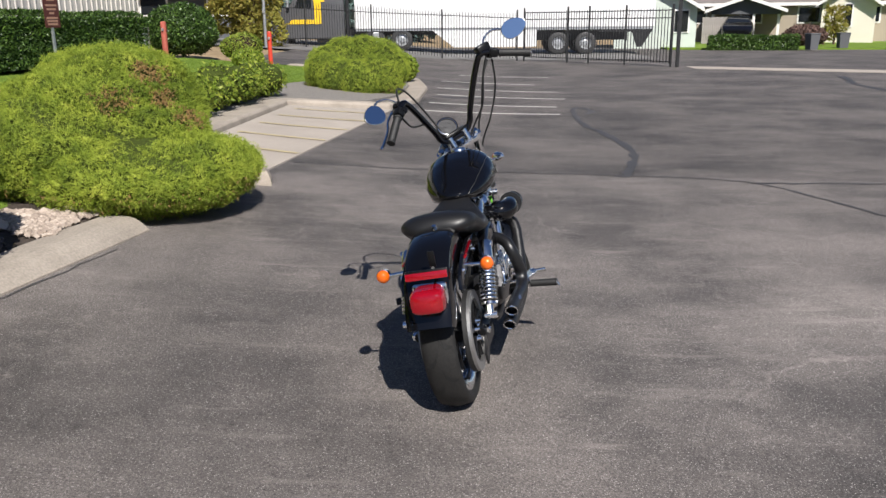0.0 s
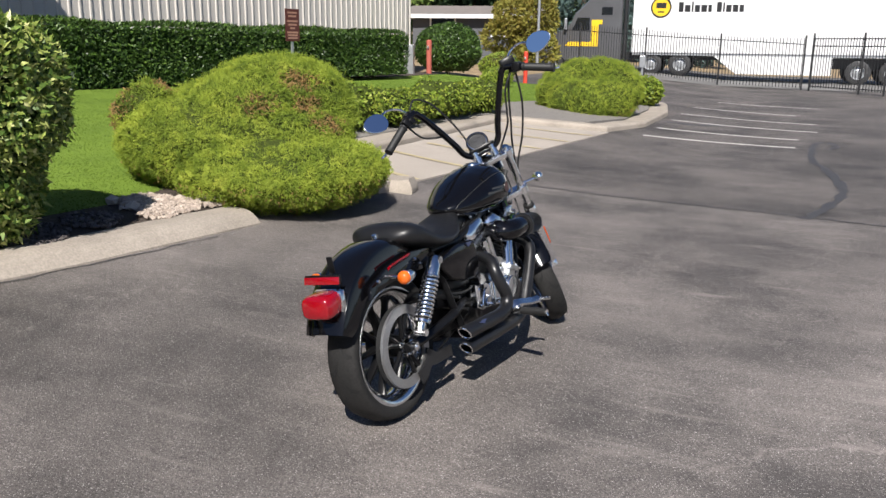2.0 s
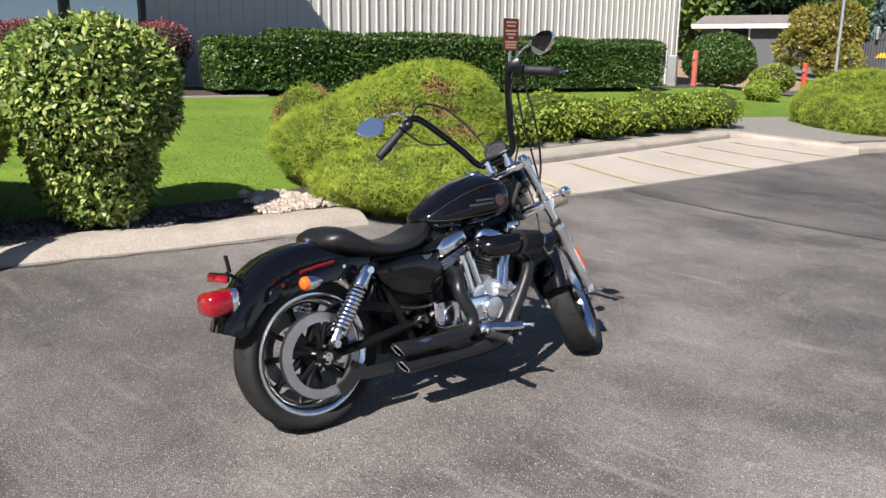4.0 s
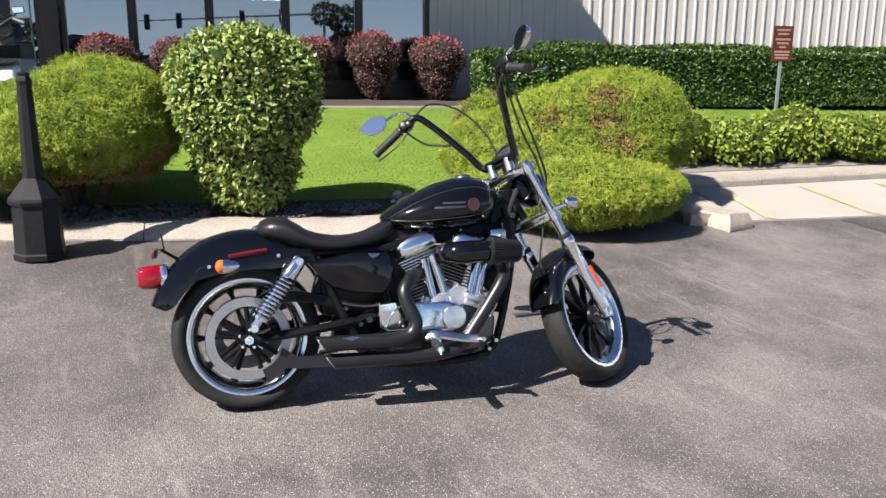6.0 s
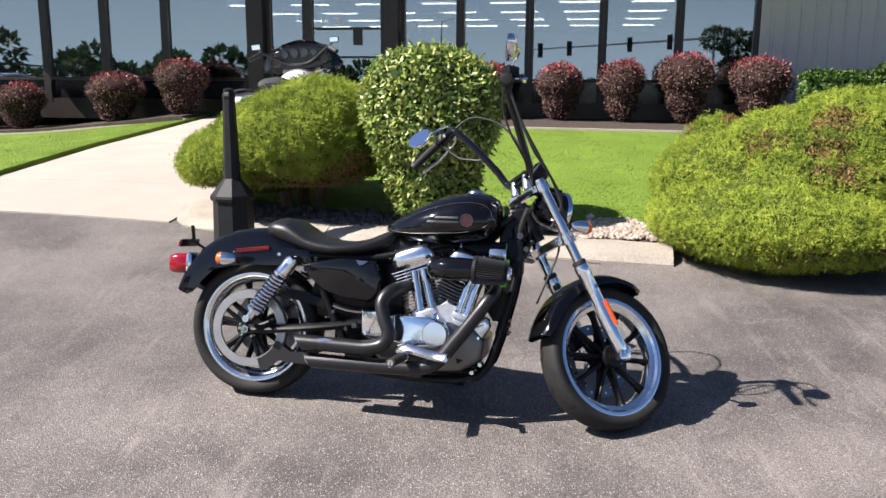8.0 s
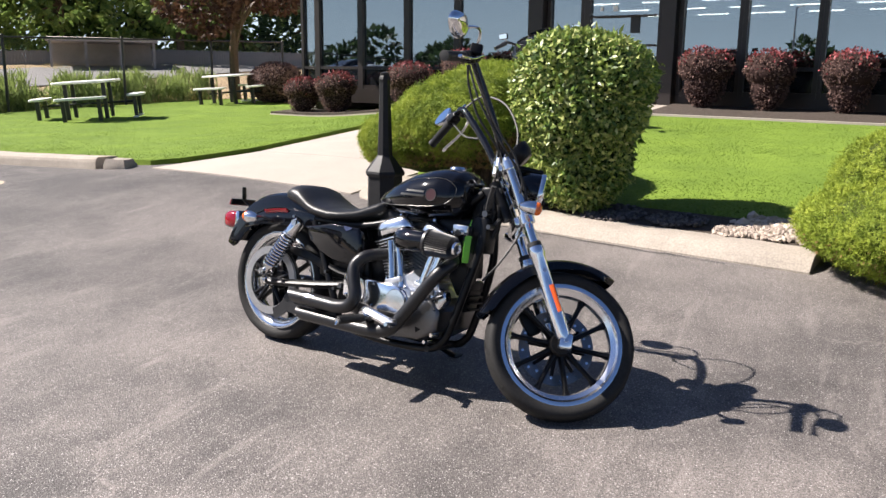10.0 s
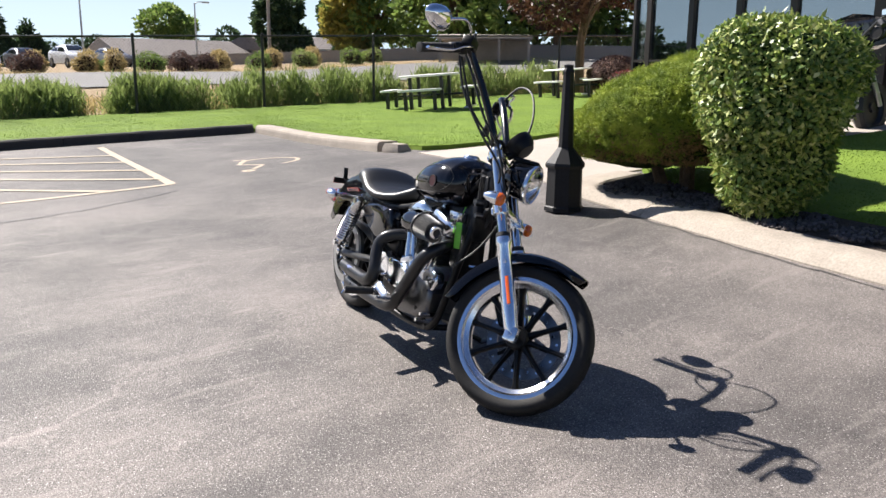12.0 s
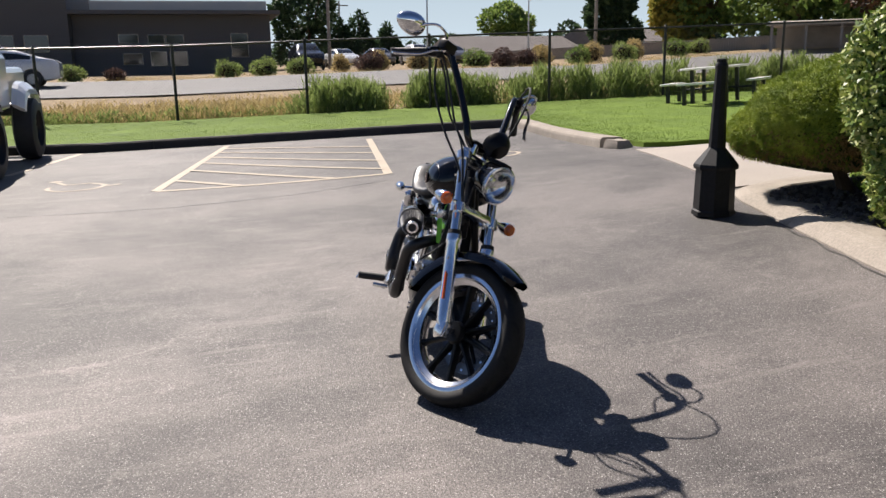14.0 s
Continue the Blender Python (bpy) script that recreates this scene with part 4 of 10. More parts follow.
def foliage(p, nn, length, width, splay, up, rng, shape="blade", lie=None):
    """One mesh of many leaves on the points p; with lie they lie along the surface, tilted by that much."""
    n = len(p)
    if lie is not None:
        m = nn + lie * rng.normal(size=(n, 3)) + np.array([0, 0, up])
        m /= np.linalg.norm(m, axis=1)[:, None]
        d = np.cross(m, rng.normal(size=(n, 3)))
        d /= np.linalg.norm(d, axis=1)[:, None]
        s = np.cross(m, d)
        L = (length * rng.uniform(0.6, 1.3, n))[:, None]
        W = (width * rng.uniform(0.7, 1.2, n))[:, None]
        q = p - d * L * 0.4
        lift = nn * L * 0.35
        if shape == "blade":
            v = np.stack([q + s * W / 2, q - s * W / 2, q + d * L + lift], 1).reshape(-1, 3)
            return v, np.arange(3 * n).reshape(n, 3)
        fold = m * W * 0.15
        v = np.stack([q, q + d * L * 0.5 + s * W / 2 + fold, q + d * L + lift, q + d * L * 0.5 - s * W / 2 + fold], 1).reshape(-1, 3)
        return v, np.arange(4 * n).reshape(n, 4)
    d = nn + splay * rng.normal(size=(n, 3)) + np.array([0, 0, up])
    d /= np.linalg.norm(d, axis=1)[:, None]
    s = np.cross(d, rng.normal(size=(n, 3)))
    s /= np.linalg.norm(s, axis=1)[:, None]
    L = (length * rng.uniform(0.6, 1.3, n))[:, None]
    W = (width * rng.uniform(0.7, 1.2, n))[:, None]
    if shape == "blade":
        v = np.stack([p + s * W / 2, p - s * W / 2, p + d * L], 1).reshape(-1, 3)
        f = np.arange(3 * n).reshape(n, 3)
    else:
        fold = np.cross(d, s) * W * 0.18
        v = np.stack([p, p + d * L * 0.5 + s * W / 2 + fold, p + d * L, p + d * L * 0.5 - s * W / 2 + fold], 1).reshape(-1, 3)
        f = np.arange(4 * n).reshape(n, 4)
    return v, f


# solid dark core whose colour stands in for shade inside the foliage
def core_mesh(name, ells, shrink, m, parent):
    bm = bmesh.new()
    for c, r in ells:
        res = bmesh.ops.create_icosphere(bm, subdivisions=3, radius=1)
        for v in res["verts"]:
            q = Vector((v.co.x * r[0] * shrink, v.co.y * r[1] * shrink, v.co.z * r[2] * shrink))
            v.co = q + Vector(c) + v.co * 0.03 * noise.noise(q * 5 + Vector(c))
    return part(name, bm, m, parent, smooth=True)


def juniper(x, y, turn, ells, label, seed, n=60000, dry=(), length=0.024, stems=((0, 0),), clip_low=None, up=0.07):
    """A clipped mounded juniper: stems, a core painted dark as inner shade and a skin of short needles."""
    rng = np.random.default_rng(seed)
    th = thing("juniper_shrub", on_ground(x, y, turn, up), label, "shrub", "clipped junipers")
    p, nn = blob_points(ells, n, rng)
    p = ruffle(ruffle(ruffle(p, nn, 0.034, 6.0, rng), nn, 0.026, 15.0, rng), nn, 0.014, 34.0, rng)
    if clip_low is not None:
        ok = p[:, 2] > clip_low
        p, nn = p[ok], nn[ok]
    is_dry = np.zeros(len(p), bool)
    for c, r in dry:
        w = (((p - np.array(c)) / np.array(r)) ** 2).sum(1)
        is_dry |= 0.15 + 0.7 * rng.uniform(size=len(p)) + 0.35 * np.sin(p[:, 0] * 31) * np.sin(p[:, 1] * 27 + p[:, 2] * 23) > w
    # some underside needles turn brown, which paints in shade below the mound
    under = (nn[:, 2] < -0.25) & (rng.uniform(size=len(p)) < 0.12)
    is_dry |= under
    green = ~is_dry
    g, gn_ = p[green], nn[green]
    v1, f1 = foliage(np.repeat(g, 3, 0) + rng.normal(0, 0.009, (3 * len(g), 3)), np.repeat(gn_, 3, 0), length * 1.05, 0.0048, 0.85, 0.25, rng)
    v2, f2 = foliage(np.repeat(g, 3, 0) + rng.normal(0, 0.007, (3 * len(g), 3)), np.repeat(gn_, 3, 0), length * 0.95, 0.0056, 0.7, 0.1, rng, "blade", 0.5)
    v, f = np.concatenate([v1, v2]), np.concatenate([f1, f2 + len(v1)])
    tagged(link_mesh("needles", np_mesh("needles", v, f), M["juniper"], th), kind="stuff")
    v, f = foliage(np.repeat(p[is_dry], 3, 0), np.repeat(nn[is_dry], 3, 0), length * 0.9, 0.010, 0.8, 0.0, rng)
    tagged(link_mesh("dry_needles", np_mesh("dry_needles", v, f), M["juniper_dry"], th, "brown dried patches and undersides browned for shade"), kind="stuff")
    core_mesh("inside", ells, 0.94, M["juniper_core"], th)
    bm = bmesh.new()
    base = min(c[2] - r[2] for c, r in ells)
    for sx, sy in stems:
        pts = spline([(sx * 0.5, sy * 0.5, -0.1), (sx * 0.7 + 0.03, sy * 0.7, (base + 0.25) * 0.4), (sx, sy, base + 0.3)], 4)
        tube(bm, pts, 0.045, 7, radii=[0.06 - 0.03 * i / len(pts) for i in range(len(pts))])
    part("trunk", bm, M["bark"], th)
    return th


juniper(-2.62, 6.28, 0, [((-0.04, 0.44, 0.69), (0.58, 0.58, 0.30)), ((0.0, 0.40, 0.51), (0.69, 0.67, 0.44)), ((0.46, -0.24, 0.14), (0.80, 0.86, 0.27)), ((-0.25, -0.26, 0.31), (0.68, 0.674, 0.41)), ((0.18, 0.08, 0.30), (0.64, 0.66, 0.38)), ((-0.10, 0.10, 0.48), (0.70, 0.66, 0.40))],
        "large mounded yellow-green juniper with brown patches over the kerb", 11, 130000, dry=[((0.40, 0.10, 0.80), (0.20, 0.24, 0.13)), ((0.26, -0.30, 0.64), (0.20, 0.22, 0.12)), ((0.52, -0.02, 0.62), (0.16, 0.20, 0.12)), ((0.66, 0.02, 0.46), (0.20, 0.26, 0.12))], stems=((0.1, 0.1), (0.3, -0.2), (-0.2, 0.2)), clip_low=-0.20)
# its low dry band is brown twigs plus underside shade put into colour
juniper(-3.40, 2.54, 0, [((0.0, 0.04, 0.50), (1.0, 0.70, 0.38)), ((-0.05, 0.22, 0.62), (0.80, 0.52, 0.36)), ((0.12, -0.30, 0.37), (0.80, 0.60, 0.29))],
        "domed clipped juniper on a bare twisted trunk by the walkway", 12, 100000, dry=[((0.6, 0.5, 0.35), (0.3, 0.3, 0.2)), ((0.2, 0.1, 0.20), (1.1, 0.95, 0.16))], stems=((0.0, 0.05), (0.3, 0.3), (0.35, -0.1)), clip_low=0.20)
ring = []
for i in range(9):
    a = 2 * math.pi * i / 9
    ring.append(((0.54 * math.cos(a), 0.50 * math.sin(a), 0.36 + 0.20 * math.sin(a)), (0.48, 0.48, 0.43)))
juniper(-1.66, 16.6, 0, ring + [((0.0, 0.36, 0.34), (0.84, 0.6, 0.44))], "rounded clipped juniper with a hollow on the island", 13, 50000, length=0.045, stems=((0, 0), (0.3, 0.2)), clip_low=-0.05)
juniper(-3.40, 5.93, 0, [((0.0, 0.0, 0.50), (0.25, 0.28, 0.235)), ((0.02, 0.02, 0.26), (0.23, 0.26, 0.28))], "small green and brown juniper behind the large one", 14, 9000, dry=[((-0.08, -0.12, 0.42), (0.24, 0.28, 0.36)), ((0.1, 0.12, 0.72), (0.2, 0.18, 0.12))])


def leafy(name, x, y, turn, ells, n, length, width, m, core, label, cat, seed, group="", stems=1, splay=0.7, up=0.15, lift=0.08, shape="leaf", tips=None, amount=0.03, shrink=0.93, lie=0.75):
    rng = np.random.default_rng(seed)
    th = thing(name, on_ground(x, y, turn, lift), label, cat, group)
    p, nn = blob_points(ells, n, rng)
    p = ruffle(p, nn, amount, 7.0, rng)
    ok = p[:, 2] > 0.0
    p, nn = p[ok], nn[ok]
    inner = rng.uniform(size=len(p)) < 0.35
    p[inner] -= nn[inner] * rng.uniform(0.02, 0.09, inner.sum())[:, None]
    # leaves above the tips height take a second, brighter colour
    hi = np.zeros(len(p), bool)
    if tips:
        hi = p[:, 2] > tips[1] + 0.12 * rng.normal(size=len(p))
    v, f = foliage(p[~hi], nn[~hi], length, width, splay, up, rng, shape, lie)
    tagged(link_mesh("leaves", np_mesh("leaves", v, f), m, th), kind="stuff")
    if tips:
        v, f = foliage(p[hi], nn[hi], length * 1.25, width, splay, up + 0.3, rng, shape)
        tagged(link_mesh("top_leaves", np_mesh("top_leaves", v, f), tips[0], th, "brighter red leaves at the top"), kind="stuff")
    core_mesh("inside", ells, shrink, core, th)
    bm = bmesh.new()
    base = min(c[2] - r[2] for c, r in ells)
    for i in range(stems):
        a = 2.4 * i
        tube(bm, spline([(0.05 * math.cos(a), 0.05 * math.sin(a), -0.12), (0.07 * math.cos(a), 0.07 * math.sin(a), 0.1), (0.15 * math.cos(a), 0.15 * math.sin(a), base + 0.35)], 3), 0.02, 6)
    part("stem", bm, M["bark"], th)
    return th


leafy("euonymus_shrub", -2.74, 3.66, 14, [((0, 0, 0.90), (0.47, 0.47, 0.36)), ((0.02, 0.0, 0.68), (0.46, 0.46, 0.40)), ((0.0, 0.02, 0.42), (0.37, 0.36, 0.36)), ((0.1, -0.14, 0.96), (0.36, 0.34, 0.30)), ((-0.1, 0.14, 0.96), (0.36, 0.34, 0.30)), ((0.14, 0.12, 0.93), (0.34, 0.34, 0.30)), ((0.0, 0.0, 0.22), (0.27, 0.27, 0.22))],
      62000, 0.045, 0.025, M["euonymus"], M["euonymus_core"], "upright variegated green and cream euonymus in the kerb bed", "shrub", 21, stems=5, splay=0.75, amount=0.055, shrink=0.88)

# low lime shrubs along the bay
for i in range(8):
    t = i / 7
    k = (1.0, 0.84, 1.06, 0.92, 0.80, 1.04, 0.9, 1.0)[i]
    leafy("lime_shrub", -3.62 + 0.55 * t + 0.08 * (i % 2), 8.15 + 5.6 * t, 37 * i, [((0, 0, 0.26 * k), (0.40, 0.42, 0.27 * k)), ((0.12, 0.17, 0.31 * k), (0.27, 0.29, 0.25 * k)), ((-0.16, -0.1, 0.28 * k), (0.31, 0.28, 0.25 * k)), ((0.05, -0.22, 0.34 * k), (0.18, 0.17, 0.19 * k))],
          4200, 0.055, 0.035, M["lime"], M["juniper_core"], "low loose yellow-green shrub in a row beside the bay", "shrub", 40 + i, "low lime shrubs", stems=3, splay=1.0, amount=0.075)
leafy("lime_shrub", -4.7, 20.6, 0, [((0, 0, 0.2), (0.36, 0.4, 0.24))], 3000, 0.07, 0.045, M["lime"], M["juniper_core"], "low loose yellow-green shrub on the island", "shrub", 50, "low lime shrubs", stems=3)
leafy("lime_shrub", -1.05, 19.7, 0, [((0, 0, 0.3), (0.5, 0.55, 0.32))], 3000, 0.07, 0.045, M["lime"], M["juniper_core"], "low loose yellow-green shrub on the island", "shrub", 51, "low lime shrubs", stems=3)
leafy("spirea_shrub", -5.5, 23.5, 0, [((0, 0, 0.36), (0.55, 0.6, 0.36))], 4500, 0.06, 0.03, M["lime"], M["barberry_core"], "grey-green rounded shrub by the drive", "shrub", 52, stems=3)

# barberries under the windows
for i, (yy, hgt, wid) in enumerate(((-5.3, 0.80, 0.42), (-4.35, 0.92, 0.44), (-2.44, 0.95, 0.50), (-1.14, 1.05, 0.46), (3.35, 0.95, 0.42), (4.35, 0.92, 0.36), (5.46, 0.92, 0.37), (6.45, 1.0, 0.37), (7.45, 1.15, 0.45), (8.55, 1.1, 0.48))):
    xx = -11.35 + 0.16 * yy
    leafy("barberry_shrub", xx, yy, 50 * i, [((0, 0, hgt * 0.68), (wid, wid, hgt * 0.31)), ((0, 0, hgt * 0.45), (wid * 0.74, wid * 0.74, hgt * 0.36)), ((0, 0, hgt * 0.24), (wid * 0.45, wid * 0.45, hgt * 0.24)), ((0, 0.05, hgt * 0.72), (wid * 0.85, wid * 0.8, hgt * 0.28))],
          6500, 0.045, 0.026, M["barberry"], M["barberry_core"], "rounded purple-red barberry under the shop windows", "shrub", 60 + i, "barberries", stems=4, splay=1.0, tips=(M["barberry_tip"], hgt * 0.93), lift=0.02, amount=0.04)


def hedge(line, width, low, high, n, m, core, label, seed, leaf=0.06, lift=0.1, rise=0.0):
    """A clipped hedge along a line."""
    rng = np.random.default_rng(seed)
    a, b = np.array(line[0], float), np.array(line[1], float)
    length = float(np.hypot(*(b - a)))
    turn = math.degrees(math.atan2(b[1] - a[1], b[0] - a[0]))
    mid = (a + b) / 2
    th = thing("hedge", on_ground(mid[0], mid[1], turn, lift), label, "hedge")
    slope = (ground_z(*b) - ground_z(*a) + rise) / length
    L, W, Z = length / 2, width / 2, high
    faces = [((1, 0, 0), W * 2 * Z), ((-1, 0, 0), W * 2 * Z), ((0, 1, 0), L * 2 * Z), ((0, -1, 0), L * 2 * Z), ((0, 0, 1), L * W * 4)]
    area = np.array([f[1] for f in faces])
    pick = rng.choice(5, size=n, p=area / area.sum())
    u, w = rng.uniform(-1, 1, n), rng.uniform(-1, 1, n)
    p = np.zeros((n, 3))
    nn = np.array([f[0] for f in faces], float)[pick]
    for i in range(5):
        s = pick == i
        if i < 2:
            p[s] = np.c_[np.full(s.sum(), L * (1 - 2 * i)), u[s] * W, (w[s] + 1) / 2 * Z]
        elif i < 4:
            p[s] = np.c_[u[s] * L, np.full(s.sum(), W * (1 - 2 * (i - 2))), (w[s] + 1) / 2 * Z]
        else:
            p[s] = np.c_[u[s] * L, w[s] * W, np.full(s.sum(), Z)]
    edge = np.clip((np.abs(p[:, 1]) / W - 0.75) * 4, 0, 1) * np.clip((p[:, 2] / Z - 0.85) / 0.15, 0, 1)
    p[:, 2] -= 0.07 * edge
    nn = nn + np.array([0, 0, 0.15])
    p = ruffle(p, nn, 0.045, 4.0, rng)
    p[:, 2] += low + p[:, 0] * slope
    v, f = foliage(p, nn, leaf, leaf * 0.6, 0.75, 0.15, rng, "leaf", 0.75)
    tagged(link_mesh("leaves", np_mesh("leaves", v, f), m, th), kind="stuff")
    # dark filling, coloured as the shade behind the hedge leaves
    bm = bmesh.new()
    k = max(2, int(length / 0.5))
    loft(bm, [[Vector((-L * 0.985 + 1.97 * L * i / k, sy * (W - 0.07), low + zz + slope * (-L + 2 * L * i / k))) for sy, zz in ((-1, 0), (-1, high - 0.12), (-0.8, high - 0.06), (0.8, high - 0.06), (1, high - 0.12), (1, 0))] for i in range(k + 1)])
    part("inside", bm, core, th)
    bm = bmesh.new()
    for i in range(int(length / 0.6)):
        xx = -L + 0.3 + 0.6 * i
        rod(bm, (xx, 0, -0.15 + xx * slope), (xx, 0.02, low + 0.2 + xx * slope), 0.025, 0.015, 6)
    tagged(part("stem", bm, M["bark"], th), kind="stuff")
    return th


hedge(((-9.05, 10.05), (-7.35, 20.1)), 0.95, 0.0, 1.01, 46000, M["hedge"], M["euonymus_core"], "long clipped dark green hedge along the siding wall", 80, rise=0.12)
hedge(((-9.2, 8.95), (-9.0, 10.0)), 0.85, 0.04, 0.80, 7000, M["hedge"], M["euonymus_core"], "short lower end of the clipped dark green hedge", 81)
leafy("round_hedge", -7.55, 24.9, 0, [((0, 0, 0.75), (0.98, 0.98, 0.68)), ((0, 0, 0.55), (1.0, 1.0, 0.6))], 14000, 0.08, 0.045, M["hedge"], M["euonymus_core"], "clipped round dark green shrub by the red post", "hedge", 82, stems=3)

# grass blades over the lawns
def grass(near, far, n, seed, length, label):
    rng = np.random.default_rng(seed)
    A, B = resample(near, 60), resample(far, 60)
    t, s = rng.uniform(0, 59.999, n), rng.uniform(0.0, 1.0, n) ** 1.35
    i = t.astype(int)
    fr = (t - i)[:, None]
    a = A[i] * (1 - fr) + A[i + 1] * fr
    b = B[i] * (1 - fr) + B[i + 1] * fr
    q = a + (b - a) * s[:, None]
    z = np.array([ground_z(x, y) for x, y in q]) + 0.056
    p = np.c_[q, z]
    nn = np.tile(np.array([0, 0, 1.0]), (n, 1))
    v, f = foliage(p, nn, length, 0.012, 0.45, 0.0, rng)
    tagged(link_mesh("grass", np_mesh("grass", v, f), M["blade"]), label, "grass", kind="stuff")


grass(lawn_near, lawn_far, 230000, 90, 0.007, "short green grass blades of the lawn")
grass(side_near, side_far, 200000, 91, 0.007, "short green grass blades of the lawn by the fence")


# stones in the beds
def pebbles(spots, m, label, seed):
    rng = random.Random(seed)
    bm = bmesh.new()
    for x, y, r, n, size in spots:
        for i in range(n):
            a, d = rng.uniform(0, 6.283), r * math.sqrt(rng.random())
            px, py = x + d * math.cos(a), y + d * math.sin(a)
            s = size * rng.uniform(0.5, 1.4)
            res = bmesh.ops.create_icosphere(bm, subdivisions=1, radius=1)
            sc = Vector((s * rng.uniform(0.8, 1.3), s * rng.uniform(0.8, 1.2), s * rng.uniform(0.5, 0.8)))
            rot = Matrix.Rotation(rng.uniform(0, 6.283), 3, "Z")
            for v in res["verts"]:
                k = v.co.copy()
                v.co = rot @ Vector((k.x * sc.x, k.y * sc.y, k.z * sc.z)) * (1 + 0.15 * rng.uniform(-1, 1)) + Vector((px, py, ground_z(px, py) + 0.066 + rng.uniform(0, 0.02)))
    tagged(part("bed_stones", bm, m), label, "gravel", kind="stuff")


pebbles([(-2.70, 5.05, 0.20, 320, 0.020), (-2.50, 5.02, 0.20, 380, 0.018), (-2.44, 4.80, 0.14, 200, 0.017), (-2.42, 5.28, 0.16, 220, 0.018), (-2.66, 5.0, 0.25, 26, 0.042)], M["gravel"], "pale tan gravel at the foot of the juniper", 5)
pebbles([(-2.95, 2.5, 0.32, 330, 0.015), (-2.8, 3.1, 0.3, 360, 0.015), (-2.68, 3.9, 0.26, 360, 0.015), (-2.62, 4.4, 0.2, 240, 0.015), (-2.3, 6.3, 0.4, 100, 0.02)], M["lava"], "dark reddish gravel in the shaded bed", 6)


# ---- things by the walkway ----
def bollard_lamp(x, y):
    th = thing("bollard", on_ground(x, y, -10), "tall black octagonal post with a wide base beside the kerb", "bollard")
    turn = Matrix.Rotation(radians(22.5), 4, "Z")
    bm = bmesh.new()
    lathe(bm, [(0.0, 0.0), (0.150, 0.0), (0.150, 0.03), (0.140, 0.04), (0.134, 0.33), (0.0, 0.33)], 8, turn)
    part("base", bm, M["bollard"], th)
    bm = bmesh.new()
    lathe(bm, [(0.0, 0.325), (0.148, 0.325), (0.153, 0.345), (0.148, 0.362), (0.074, 0.455), (0.058, 0.475), (0.0, 0.475)], 8, turn)
    part("cap", bm, M["bollard"], th)
    bm = bmesh.new()
    lathe(bm, [(0.0, 0.47), (0.058, 0.47), (0.040, 1.02), (0.0, 1.02)], 8, turn)
    part("post", bm, M["bollard"], th)
    bm = bmesh.new()
    lathe(bm, [(0.0, 1.01), (0.042, 1.01), (0.045, 1.03), (0.040, 1.045), (0.034, 1.055), (0.036, 1.075), (0.0, 1.085)], 8, turn)
    part("finial", bm, M["bollard"], th)


bollard_lamp(-2.24, 2.30)


def parking_sign(x, y, base, top):
    th = thing("parking_sign", pose(x, y, base, 0, 0, 78), "brown-red rectangular sign with pale lines on a steel post", "sign")
    h = top - base
    bm = bmesh.new()
    box(bm, (0, 0.014, h / 2 - 0.1), (0.045, 0.022, h + 0.2), bevel=0.004)
    part("post", bm, M["steel"], th)
    bm = bmesh.new()
    box(bm, (0, -0.002, h - 0.225), (0.305, 0.006, 0.46), bevel=0.002)
    part("panel", bm, M["sign_red"], th)
    for i, (w, z) in enumerate(((0.20, 0.05), (0.16, 0.10), (0.22, 0.17), (0.18, 0.22), (0.10, 0.27), (0.23, 0.33), (0.21, 0.37), (0.20, 0.41))):
        bm = bmesh.new()
        box(bm, (0, -0.007, h - z), (w, 0.003, 0.026))
        part("text_bar", bm, M["sign_ink"], th, "pale bar of lettering")


parking_sign(-5.14, 11.35, ground_z(-5.14, 11.35) + 0.10, 1.86)


def red_post(x, y, h, r, label, m):
    th = thing("red_post", on_ground(x, y, 0, 0.06), label, "post", "red posts")
    bm = bmesh.new()
    lathe(bm, [(0.0, -0.1), (r, -0.1), (r, h - 0.03), (r * 0.8, h - 0.005), (0.0, h)], 16)
    part("pipe", bm, m, th)
    bm = bmesh.new()
    box(bm, (0, -r - 0.02, h * 0.78), (0.05, 0.05, 0.07), bevel=0.006)
    part("valve", bm, M["steel"], th, "small grey valve")


red_post(-7.49, 23.1, 0.95, 0.075, "faded red fire post by the hedge", M["faded_red"])
red_post(-4.75, 23.6, 0.84, 0.06, "bright red fire post by the drive", M["red_paint"])


def utility_box(name, x, y, s, m, label):
    th = thing(name, on_ground(x, y, 8, 0.05), label, "utility box")
    bm = bmesh.new()
    box(bm, (0, 0, s[2] / 2 - 0.05), (s[0], s[1], s[2]), bevel=0.01)
    part("cabinet", bm, m, th)
    bm = bmesh.new()
    box(bm, (0, -s[1] / 2 - 0.006, s[2] * 0.55), (s[0] * 0.84, 0.012, s[2] * 0.7), bevel=0.003)
    part("door", bm, m, th)


utility_box("meter_box", -7.75, 22.3, (0.22, 0.18, 0.85), M["steel"], "small grey meter box by the red post")
th = thing("gate_keypad", on_ground(-2.3, 30.2, 0), "pale grey keypad box on a short post by the gate", "keypad")
bm = bmesh.new()
rod(bm, (0, 0, -0.05), (0, 0, 0.55), 0.04)
part("post", bm, M["steel"], th)
bm = bmesh.new()
box(bm, (0, 0, 0.74), (0.20, 0.14, 0.40), bevel=0.02)
part("cabinet", bm, M["steel"], th)


